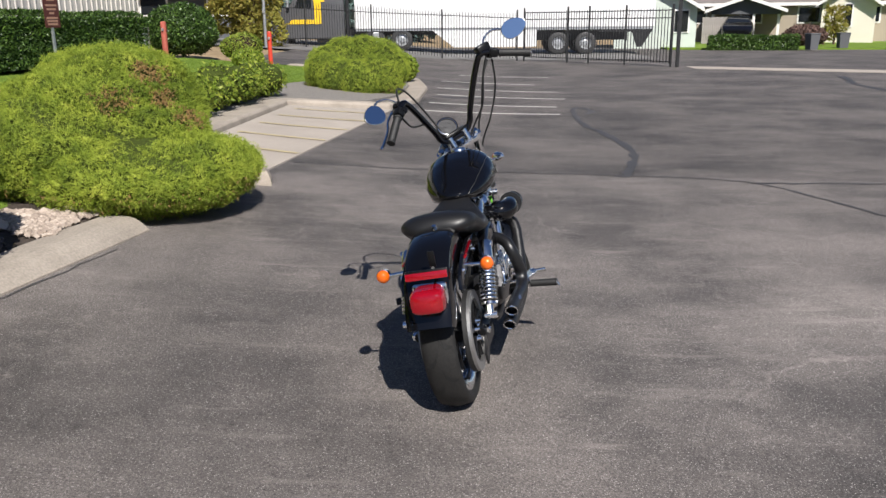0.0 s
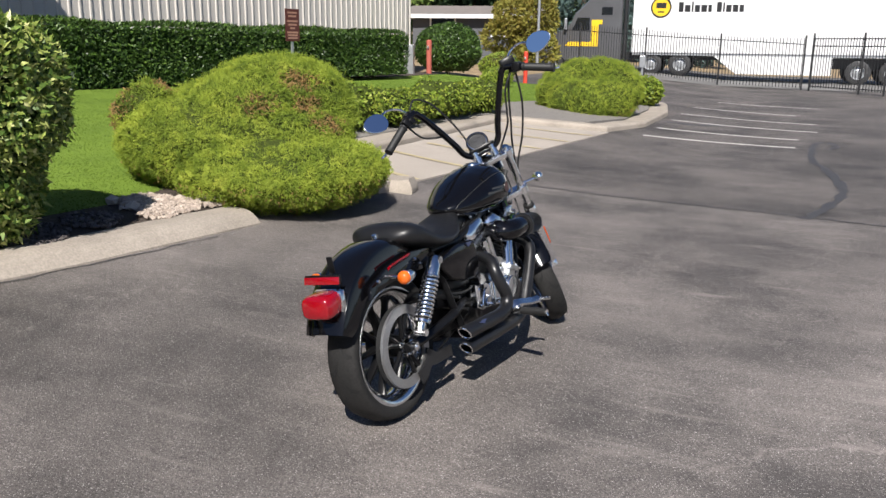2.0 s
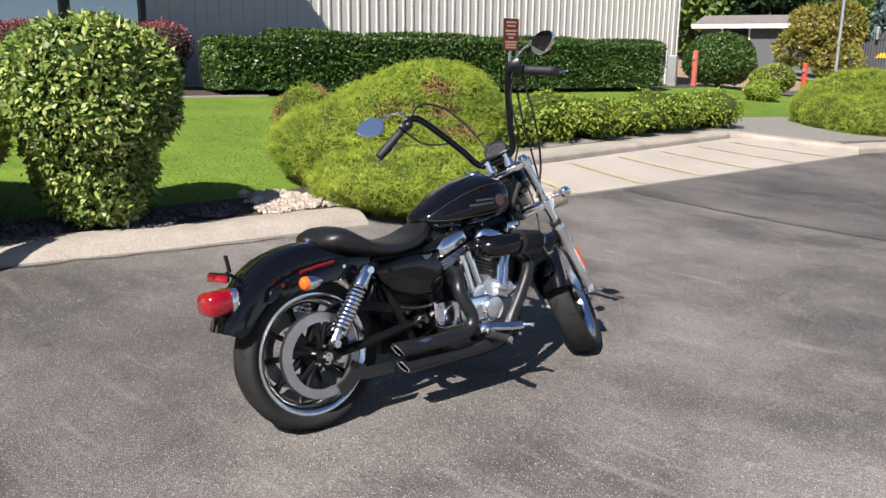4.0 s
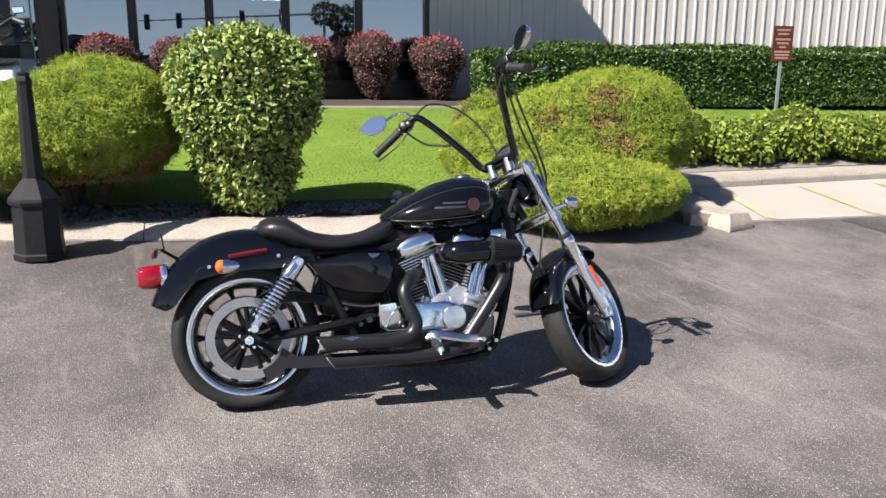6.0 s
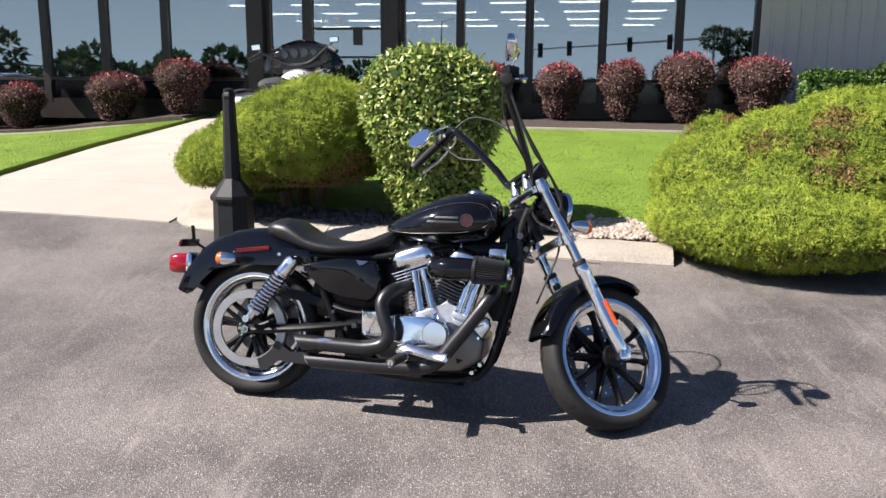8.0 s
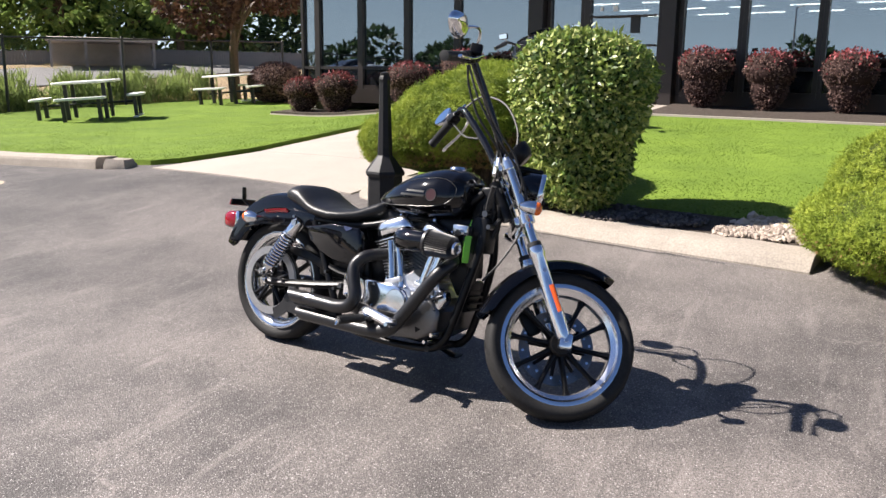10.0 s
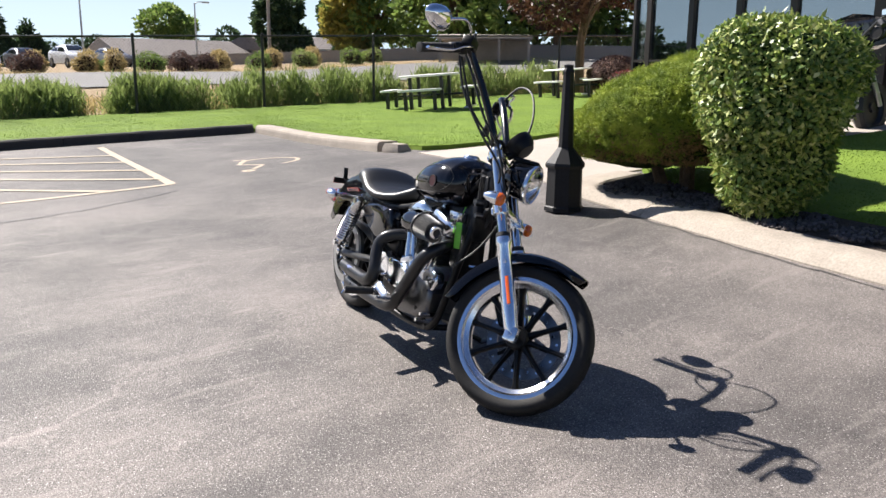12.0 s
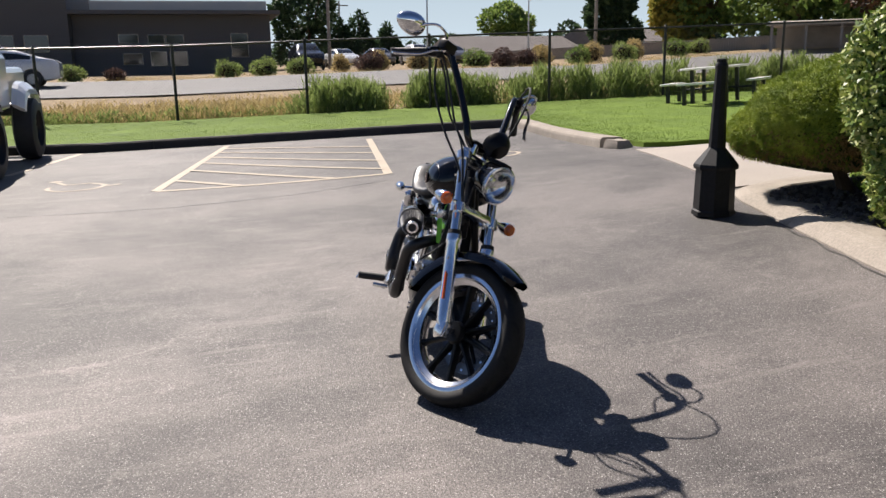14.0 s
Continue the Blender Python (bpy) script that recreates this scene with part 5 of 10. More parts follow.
# ---- picnic tables ----
def picnic_table(x, y, turn):
    th = thing("picnic_table", on_ground(x, y, 0, 0.06) @ Matrix.Rotation(radians(4.2), 4, Vector((0.62, 0.785, 0))) @ pose(0, 0, 0, 0, 0, turn), "picnic table with pale tops and black steel legs on the lawn", "picnic table", "picnic tables")

    def top(px, py, w, d, z):
        bm = bmesh.new()
        secs = []
        for k, zz in ((0.985, z - 0.045), (1.0, z - 0.035), (1.0, z - 0.008), (0.985, z)):
            ring = []
            for i in range(24):
                a = 2 * math.pi * i / 24
                c, s = math.cos(a), math.sin(a)
                ring.append(Vector((px + w / 2 * k * math.copysign(abs(c) ** 0.35, c), py + d / 2 * k * math.copysign(abs(s) ** 0.35, s), zz)))
            secs.append(ring)
        loft(bm, secs)
        return bm
    part("tabletop", top(0, 0, 1.22, 1.22, 0.76), M["white_board"], th, "pale table top")
    for sx, sy in ((-1, -1), (1, -1), (1, 1), (-1, 1)):
        bm = bmesh.new()
        box(bm, (sx * 0.36, sy * 0.36, 0.36), (0.07, 0.07, 0.72))
        part("leg", bm, M["black_iron"], th)
    for dx, dy, w, d in ((0, -0.92, 0.95, 0.30), (-0.92, 0, 0.30, 0.95), (0, 0.92, 0.95, 0.30)):
        seat_ob = part("bench", top(dx, dy, w, d, 0.46), M["white_board"], th, "pale bench seat")
        for s in (-1, 1):
            bm = bmesh.new()
            q = Vector((dx + (s * 0.33 if w > d else 0), dy + (s * 0.33 if d > w else 0), 0.21))
            box(bm, q, (0.07, 0.07, 0.42))
            part("leg", bm, M["black_iron"], seat_ob)
        bm = bmesh.new()
        rod(bm, (dx, dy, 0.30), (0, 0, 0.30), 0.022)
        part("strut", bm, M["black_iron"], seat_ob)
    bm = bmesh.new()
    box(bm, (0.0, -0.92, 0.005), (0.95, 0.10, 0.03))
    part("foot_plate", bm, M["white_board"], th)


picnic_table(-9.28, -8.5, -142)
picnic_table(-15.0, -9.5, -90)


# ---- chain-link fence ----
def fence_y(x):
    return -12.62 - 0.085 * (x + 1.0)


posts_x = [11.0, 7.95, 4.92, 1.97, -1.0, -3.94, -6.93, -9.95, -13.2, -16.3, -19.4]
cl = thing("chain_link_fence", pose(0, 0, 0), "black chain-link fence along the lawn", "fence", kind="structure")
FH = 1.70
for x in posts_x:
    bm = bmesh.new()
    z = ground_z(x, fence_y(x)) + 0.05
    rod(bm, (x, fence_y(x), z - 0.1), (x, fence_y(x), z + FH + 0.03), 0.034, None, 12)
    lathe(bm, [(0.034, 0), (0.040, 0.02), (0.02, 0.05), (0, 0.055)], 12, Matrix.Translation((x, fence_y(x), z + FH)))
    part("fence_post", bm, M["black_iron"], cl)
for a, b in zip(posts_x, posts_x[1:]):
    za, zb = (ground_z(q, fence_y(q)) + 0.05 for q in (a, b))
    pa, pb = Vector((a, fence_y(a), za)), Vector((b, fence_y(b), zb))
    bm = bmesh.new()
    rod(bm, pa + Vector((0, 0, FH - 0.02)), pb + Vector((0, 0, FH - 0.02)), 0.024, None, 8)
    part("top_rail", bm, M["black_iron"], cl)
    d = pb - pa
    ln = math.hypot(d.x, d.y)
    u = d / ln
    side = Vector((-u.y, u.x, 0)).normalized()
    vs, fs = [], []
    step, wire = 0.078, 0.0022
    for s in (1, -1):
        k = -FH
        while k < ln:
            s0, s1 = max(0, k), min(ln, k + FH)
            if s1 > s0 + 0.01:
                z0, z1 = s0 - k, s1 - k
                if s < 0:
                    z0, z1 = FH - z0, FH - z1
                p = pa + u * s0 + Vector((0, 0, z0)) + side * 0.002 * s
                q = pa + u * s1 + Vector((0, 0, z1)) + side * 0.002 * s
                w = Vector((0, 0, wire))
                i = len(vs)
                vs += [p - w, q - w, q + w, p + w]
                fs.append((i, i + 1, i + 2, i + 3))
            k += step
    tagged(link_mesh("wire_mesh", np_mesh("wire_mesh", [tuple(v) for v in vs], fs), M["black_iron"], cl, "diamond wire mesh"), kind="stuff")


# ---- tall weeds beyond the fence ----
def weeds(name, x0, x1, dy0, dy1, clumps, per, h0, h1, m, label, seed, bush=0.18):
    rng = np.random.default_rng(seed)
    P, N, L = [], [], []
    for i in range(clumps):
        x = rng.uniform(x0, x1)
        y = fence_y(x) - rng.uniform(dy0, dy1)
        z = ground_z(x, y) - 0.06
        k = int(per * rng.uniform(0.6, 1.3))
        hh = rng.uniform(h0, h1)
        q = np.c_[x + rng.normal(0, bush, k), y + rng.normal(0, bush, k), np.full(k, z) + hh * 0.8 * rng.uniform(0, 1, k) ** 1.4]
        P.append(q)
        L.append(np.full(k, hh * 0.28))
    P, L = np.concatenate(P), np.concatenate(L)
    n = len(P)
    d = np.c_[rng.normal(0, 0.42, (n, 2)), np.ones(n)]
    d /= np.linalg.norm(d, axis=1)[:, None]
    s = np.cross(d, rng.normal(size=(n, 3)))
    s /= np.linalg.norm(s, axis=1)[:, None]
    ln = (L * rng.uniform(0.6, 1.2, n))[:, None]
    w = 0.02
    v = np.stack([P + s * w, P - s * w, P + d * ln], 1).reshape(-1, 3)
    tagged(link_mesh(name, np_mesh(name, v, np.arange(3 * n).reshape(n, 3)), m), label, "grass", kind="stuff")


weeds("tall_weeds", -17, -1.0, 0.35, 1.2, 88, 400, 0.62, 1.14, M["weed"], "tall loose green weeds behind the fence", 101, 0.16)
weeds("tall_weeds", -2.0, 7.5, 0.35, 1.2, 60, 130, 0.22, 0.45, M["weed"], "lower green weeds behind the fence", 102)
weeds("dry_grass", -18, 8, 0.5, 5.5, 300, 80, 0.22, 0.42, M["straw"], "dry straw-coloured grass between the fence and the road", 103, 0.3)
weeds("dry_grass", -1, 8, 0.6, 3.0, 150, 100, 0.28, 0.52, M["straw"], "dry straw-coloured grass between the fence and the road", 104, 0.3)
weeds("dry_grass", -34, 9, 20.5, 23.0, 150, 50, 0.10, 0.22, M["straw"], "short dry grass on the far verge", 105, 0.35)


# ---- trees ----
def tree(name, x, y, height, spread, m, label, seed, n=3500, leaf=0.26, trunk=0.28, shape="round", sink=0.1, cat="tree"):
    rng = np.random.default_rng(seed)
    th = thing(name, on_ground(x, y, 0, -sink), label, cat)
    ells = []
    if shape == "cone":
        k = 9
        for i in range(k):
            t = i / (k - 1)
            r = spread * (1 - t) ** 0.85 + 0.12
            for j in range(3 if t < 0.7 else 1):
                a = rng.uniform(0, 6.28)
                ells.append(((0.35 * r * math.cos(a), 0.35 * r * math.sin(a), height * (0.12 + 0.84 * t)), (r * 0.8, r * 0.8, height * 0.09)))
    elif shape == "column":
        for i in range(6):
            ells.append(((0, 0, height * (0.15 + 0.15 * i)), (spread * (1 - 0.1 * i), spread * (1 - 0.1 * i), height * 0.14)))
    else:
        for i in range(15):
            a, rr = rng.uniform(0, 6.28), spread * 0.62 * math.sqrt(rng.uniform(0, 1))
            zz = height * rng.uniform(0.22, 0.86)
            k = spread * rng.uniform(0.26, 0.46)
            ells.append(((rr * math.cos(a), rr * math.sin(a), zz), (k, k, k * rng.uniform(0.65, 0.9))))
    p, nn = blob_points(ells, n, rng)
    p = ruffle(p, nn, leaf * 0.7, 1.3, rng)
    v, f = foliage(p, nn, leaf, leaf * 0.6, 0.9, 0.1, rng, "leaf")
    tagged(link_mesh("crown", np_mesh("crown", v, f), m, th), kind="stuff")
    bm = bmesh.new()
    tube(bm, spline([(0, 0, -0.2), (0.03 * height * 0.3, 0, height * 0.25), (0, 0.02 * height, height * 0.5), (0, 0, height * 0.8)], 4), trunk, 8, radii=[trunk * (1 - 0.75 * i / 12) for i in range(13)])
    part("trunk", bm, M["bark"], th)
    for i, (c, r) in enumerate(ells[:8] if shape == "round" else []):
        bm = bmesh.new()
        z0 = height * (0.24 + 0.03 * i)
        tube(bm, spline([(0, 0, z0), (c[0] * 0.45, c[1] * 0.45, z0 + (c[2] - z0) * 0.45), c], 3), 0, 6, radii=[trunk * 0.45 * (1 - 0.1 * j) for j in range(7)])
        part("limb", bm, M["bark"], th)
    return th


green = "leafy green tree beyond the road"
for i, (x, y, h, s, mk, shp, lab) in enumerate((
        (-12.5, -86.6, 5.3, 2.0, "tree_dark", "cone", "dark conifer far beyond the road"), (-14.9, -86.3, 5.8, 2.1, "tree_dark", "cone", "dark conifer far beyond the road"), (-18.0, -85.9, 4.2, 1.7, "tree_dark", "cone", "dark conifer far beyond the road"),
        (-7.8, -72.1, 7.2, 3.8, "tree_dark", "round", "dark green tree behind the grey office"), (-29.2, -77.4, 5.4, 3.0, "tree_leaf", "round", green), (-33.0, -60.5, 5.9, 2.7, "tree_dark", "round", "dark green tree beyond the road"),
        (-39.6, -61.5, 5.1, 0.5, "tree_dark", "column", "narrow dark cypress beyond the road"), (-32.1, -44.6, 6.9, 3.6, "tree_leaf", "round", green), (-34.1, -38.0, 9.3, 4.4, "tree_leaf", "round", green),
        (-36.0, -30.4, 9.3, 4.6, "tree_leaf", "round", green), (-43.4, -71.1, 5.8, 0.6, "tree_dark", "column", "narrow dark cypress beyond the road"),
        (-30.7, -45.7, 5.0, 2.2, "tree_gold", "round", "yellow-green tree beyond the road"), (-36.7, -41.8, 9.0, 4.2, "tree_leaf", "round", green), (-40.1, -36.5, 9.3, 4.5, "tree_dark", "round", "dark green tree beyond the road"),
        (-41.6, -30.4, 8.9, 4.5, "tree_leaf", "round", green), (-40.0, -22.0, 8.4, 4.5, "tree_dark", "round", "dark green tree beyond the road"),
        (-18.5, 46.8, 7.0, 3.6, "tree_leaf", "round", "leafy green tree behind the drive"), (-14.0, 47.0, 6.5, 3.0, "tree_dark", "round", "dark green tree behind the drive"), (-23.0, 44.0, 8.0, 4.0, "tree_dark", "round", "dark green tree behind the drive"),
        (-9.9, 58.5, 8.5, 4.2, "tree_blue", "cone", "blue-green spruce behind the lorry"), (-4.5, 62, 8.0, 4.0, "tree_blue", "cone", "blue-green spruce behind the lorry"), (-15.5, 56.0, 8.0, 4.2, "tree_leaf", "round", "leafy green tree behind the drive"))):
    tree("tree" if shp == "round" else "conifer" if shp == "cone" else "cypress", x, y, h, s, M[mk], lab, 200 + i, n=9000 if shp != "column" else 1800, leaf=0.5, shape=shp, cat="tree")
tree("gold_tree", -8.3, 37.0, 3.0, 1.9, M["tree_gold"], "rounded gold and green clipped tree by the lorry", 240, n=12000, leaf=0.2, trunk=0.12)
tree("plum_tree", -16.6, -10.7, 6.4, 2.9, M["tree_red"], "purple-leaved plum tree at the end of the lawn", 241, n=16000, leaf=0.19, trunk=0.16)
leafy("barberry_shrub", -15.7, -8.6, 0, [((0, 0, 0.5), (0.75, 0.75, 0.55))], 6000, 0.07, 0.04, M["barberry"], M["barberry_core"], "large rounded purple barberry at the shop corner", "shrub", 242, "barberries", stems=3)

tree("tree", 37.2, 7.4, 6.0, 1.8, M["tree_dark"], "dark rounded tree across the side street", 246, n=5000, leaf=0.3, trunk=0.14)

# far belt of trees all round
def tree_belt(name, arcs, seed, label):
    rng = np.random.default_rng(seed)
    V, F, off = [], [], 0
    for a0, a1, dist, count, hmin, hmax in arcs:
        for i in range(count):
            a = radians(a0 + (a1 - a0) * (i + rng.uniform(-0.4, 0.4)) / count)
            dd = dist * rng.uniform(0.9, 1.15)
            x, y = dd * math.sin(a), dd * math.cos(a)
            h = rng.uniform(hmin, hmax)
            z = ground_z(x, y)
            ells = [((x + rng.normal(0, h * 0.2), y + rng.normal(0, h * 0.2), z + h * rng.uniform(0.25, 0.75)), (h * 0.34, h * 0.34, h * 0.3)) for _ in range(4)]
            p, nn = blob_points(ells, 700, rng)
            v, f = foliage(p, nn, h * 0.2, h * 0.13, 0.9, 0.1, rng, "leaf")
            V.append(v)
            F.append(f + off)
            off += len(v)
    tagged(link_mesh(name, np_mesh(name, np.concatenate(V), np.concatenate(F)), M["tree_dark"]), label, "trees", kind="stuff")


tree_belt("far_trees", [(172, 262, 165, 60, 2.5, 5.5), (262, 372, 130, 60, 5, 10), (12, 110, 130, 46, 2, 3.6), (110, 172, 130, 30, 4, 8)], 301, "far belt of dark green trees on the skyline")

# shrubs and ornamental grasses on the far verge
rng_v = random.Random(7)
VERGE = {"w": ("weed", "grey-green rounded shrub on the far verge"), "s": ("straw", "straw-coloured ornamental grass on the far verge"), "p": ("barberry", "dull purple shrub on the far verge"), "g": ("tree_leaf", "dark green shrub on the far verge")}
for i, (x, y, s, kind_of) in enumerate(((9.6, -36.0, 0.8, "s"), (7.4, -34.6, 0.7, "w"), (5.6, -35.4, 0.5, "p"), (0.4, -34.0, 0.75, "w"), (-1.3, -34.3, 0.8, "w"), (-3.0, -34.1, 0.75, "w"), (-5.4, -36.5, 0.6, "s"), (-6.6, -35.0, 0.9, "p"), (-7.8, -38.2, 0.7, "s"), (-9.0, -34.6, 0.7, "s"), (-9.9, -36.4, 0.55, "g"),
        (-10.6, -35.2, 0.75, "s"), (-11.4, -38.5, 0.6, "w"), (-12.6, -36.0, 0.9, "g"), (-13.6, -34.5, 0.9, "p"), (-14.9, -34.7, 0.8, "p"), (-16.2, -36.0, 0.75, "s"), (-17.2, -38.0, 0.8, "s"), (-18.3, -35.5, 0.9, "g"), (-19.8, -37.2, 0.8, "s"), (-21.4, -36.2, 0.9, "w"), (-23.0, -38.0, 0.8, "s"), (-25.2, -37.0, 0.9, "g"), (-27.5, -38.5, 0.8, "w"))):
    mk, lab = VERGE[kind_of]
    tall = 1.35 if kind_of == "s" else 1.0
    leafy("verge_shrub", x, y, rng_v.uniform(0, 360), [((0, 0, 0.38 * s * tall), (0.72 * s / tall, 0.68 * s / tall, 0.50 * s * tall)), ((0.25 * s, 0.1, 0.35 * s * tall), (0.5 * s, 0.55 * s, 0.52 * s * tall)), ((-0.22 * s, -0.2 * s, 0.30 * s * tall), (0.42 * s, 0.45 * s, 0.40 * s * tall))], 2600, 0.16, 0.05, M[mk], M["barberry_core"], lab, "shrub", 400 + i, "verge shrubs", stems=2, lift=0.0, splay=1.0, amount=0.12, shrink=0.72, lie=None)


# ---- poles ----
def street_lamp(x, y, h, arm, turn):
    th = thing("street_lamp", on_ground(x, y, turn), "grey street lamp on a tall pole beyond the road", "street lamp", "street lamps")
    bm = bmesh.new()
    rod(bm, (0, 0, -0.2), (0, 0, h), 0.09, 0.05, 10)
    part("pole", bm, M["steel"], th)
    bm = bmesh.new()
    tube(bm, spline([(0, 0, h - 0.1), (arm * 0.4, 0, h + 0.1), (arm, 0, h + 0.12)], 4), 0.035, 8)
    box(bm, (arm + 0.2, 0, h + 0.1), (0.55, 0.25, 0.12), bevel=0.03)
    part("lamp_head", bm, M["steel"], th)


street_lamp(-24.0, -58.0, 4.6, 0.7, 180)
street_lamp(-16.0, -60.0, 6.5, 0.9, 0)


def utility_pole(x, y, h, cross):
    th = thing("utility_pole", on_ground(x, y, 20), "weathered wooden utility pole", "utility pole", "utility poles")
    bm = bmesh.new()
    rod(bm, (0, 0, -0.3), (0, 0, h), 0.13, 0.09, 10)
    part("pole", bm, M["fence_wood"], th)
    if cross:
        bm = bmesh.new()
        box(bm, (0, 0, h - 0.5), (2.2, 0.1, 0.12))
        part("crossarm", bm, M["fence_wood"], th)


def signal_mast(x, y, turn, length, heads):
    th = thing("traffic_signal", on_ground(x, y, turn), "grey traffic signal mast with dark signal heads over the side street", "traffic signal")
    bm = bmesh.new()
    rod(bm, (0, 0, -0.2), (0, 0, 5.6), 0.13, 0.10, 10)
    part("pole", bm, M["steel"], th)
    bm = bmesh.new()
    rod(bm, (0, 0, 5.0), (0, -length, 4.3), 0.09, 0.05, 8)
    part("mast_arm", bm, M["steel"], th)
    for d in heads:
        bm = bmesh.new()
        box(bm, (-0.1, -d, 5.0 - 0.7 * d / length - 0.1), (0.25, 0.36, 1.05), bevel=0.03)
        part("signal_head", bm, M["black_iron"], th, "dark signal head")


signal_mast(37.0, 6.4, 0, 13.0, (3.0, 5.8, 10.2, 12.4))
street_lamp(33.0, -12.5, 6.2, 1.6, 90)
utility_pole(-6.9, -52.1, 9.0, False)
utility_pole(-24.7, -46.9, 8.0, False)
utility_pole(-13.0, -88.0, 7.0, True)
th = thing("light_pole", on_ground(-7.2, 35.0, 0), "slim pale steel pole by the drive", "pole")
bm = bmesh.new()
rod(bm, (0, 0, -0.2), (0, 0, 7.5), 0.06, 0.05, 10)
part("pole", bm, M["steel"], th)
bm = bmesh.new()
box(bm, (0.0, -0.07, 1.45), (0.08, 0.06, 0.2))
part("hand_box", bm, M["steel"], th)


# ---- iron picket fence and open gate ----
picket_me = None


def picket_run(top_thing, a, b, h, zlift, posts, rail_z):
    global picket_me
    a, b = Vector((*a, 0)), Vector((*b, 0))
    d = (b - a)
    ln = d.length
    u = d / ln
    if picket_me is None:
        bm = bmesh.new()
        box(bm, (0, 0, 0.92), (0.026, 0.026, 1.72))
        lathe(bm, [(0.016, 1.78), (0.0, 1.92)], 4)
        picket_me = bpy.data.meshes.new("picket")
        bm.to_mesh(picket_me)
        bm.free()
        picket_me.materials.append(M["black_iron"])
    n = int(ln / 0.125)
    for i in range(n):
        q = a + u * (0.06 + (ln - 0.12) * i / (n - 1))
        ob = new("picket", picket_me)
        ob.parent = top_thing
        ob.location = (q.x, q.y, ground_z(q.x, q.y) + zlift)
    for z in rail_z:
        bm = bmesh.new()
        tube(bm, [(q.x, q.y, ground_z(q.x, q.y) + zlift + z) for q in (a, a + u * ln / 2, b)], 0.022, 4)
        part("rail", bm, M["black_iron"], top_thing)
    for t in posts:
        q = a + u * ln * t
        bm = bmesh.new()
        zz = ground_z(q.x, q.y)
        box(bm, (q.x, q.y, zz + zlift + h / 2 - 0.03), (0.065, 0.065, h + 0.06), bevel=0.004)
        part("fence_post", bm, M["black_iron"], top_thing)


ir = thing("iron_fence", pose(0, 0, 0), "black iron picket fence in front of the lorry", "fence", kind="structure")
picket_run(ir, (3.05, 34.2), (-9.0, 39.0), 1.95, 0.03, (0.0, 0.25, 0.5, 0.75, 1.0), (0.22, 1.62))
gate = thing("iron_gate", pose(0, 0, 0), "open black iron picket gate leaf", "gate")
picket_run(gate, (3.3, 33.9), (7.75, 28.6), 2.0, 0.05, (0.0, 0.33, 0.48, 0.72, 1.0), (0.12, 1.55, 1.80))
bm = bmesh.new()
zz = ground_z(7.9, 28.45)
box(bm, (7.92, 28.4, zz + 1.05), (0.11, 0.11, 2.3), bevel=0.006)
part("end_post", bm, M["black_iron"], gate)


# ---- wheels for vehicles ----
def road_wheel(name, parent, c, r, w, rim_m, tyre_m, side=1):
    m = Matrix.Translation(c) @ Matrix.Rotation(radians(90), 4, "Y")
    bm = bmesh.new()
    lathe(bm, [(r * 0.60, -w / 2), (r * 0.85, -w / 2), (r * 0.97, -w * 0.4), (r, -w * 0.2), (r, w * 0.2), (r * 0.97, w * 0.4), (r * 0.85, w / 2), (r * 0.60, w / 2)], 32, m, closed=True)
    wh = part(name, bm, tyre_m, parent, "black tyre", smooth=True, sharp=40)
    bm = bmesh.new()
    lathe(bm, [(0.0, w * 0.25), (r * 0.18, w * 0.28), (r * 0.22, w * 0.15), (r * 0.55, w * 0.12), (r * 0.61, w * 0.42), (r * 0.61, -w * 0.42), (r * 0.5, -w * 0.2), (0.0, -w * 0.2)], 28, m @ Matrix.Rotation(0 if side > 0 else math.pi, 4, "X"))
    part("rim", bm, rim_m, wh, "", smooth=True, sharp=40)
    for i in range(5):
        a = 2 * math.pi * i / 5
        bm = bmesh.new()
        box(bm, m @ Vector((r * 0.36 * math.cos(a), r * 0.36 * math.sin(a), side * w * 0.2)), (0.03, r * 0.10, r * 0.4), Matrix.Rotation(-a + math.pi / 2, 3, "X") if False else Matrix.Rotation(a + math.pi / 2, 3, "X"))
        part("spoke", bm, rim_m, wh)
    return wh


# ---- lorry: its front towards -x ----
lorry = thing("lorry", pose(-4.0, 40.2, ground_z(-2, 40.2) + 0.02, 0, 0, 0), "dark grey lorry tractor with yellow stripes", "lorry")
trailer = thing("lorry_trailer", pose(-4.0, 40.2, ground_z(3, 40.2) + 0.02, 0, 0, 0), "long white box trailer with a round yellow emblem", "trailer")
bm = bmesh.new()
box(bm, (7.0, 1.3, 2.62), (14.1, 2.6, 2.80), bevel=0.03)
part("box_body", bm, M["white_paint"], trailer)
bm = bmesh.new()
box(bm, (7.0, 1.3, 1.17), (14.0, 2.5, 0.10))
part("floor_rail", bm, M["steel"], trailer)
bm = bmesh.new()
slab(bm, [(4.6, 0.35), (8.5, 0.35), (8.5, 1.12), (3.6, 1.12)], 0.03, Matrix.Translation((0, 0.05, 0)) @ Matrix.Rotation(radians(90), 4, "X"))
part("side_skirt", bm, M["white_paint"], trailer)
bm = bmesh.new()
box(bm, (10.6, 1.3, 0.85), (4.6, 1.4, 0.45))
part("axle_frame", bm, M["black_iron"], trailer)
bm = bmesh.new()
slab(bm, [(11.0, 1.12), (14.0, 1.12), (13.5, 0.30), (13.25, 0.30), (13.0, 1.0), (11.6, 1.0)], 0.04, Matrix.Translation((0, 0.12, 0)) @ Matrix.Rotation(radians(90), 4, "X"))
part("mudflap", bm, M["black_iron"], trailer)
TW = Matrix.Rotation(radians(90), 4, "Z")


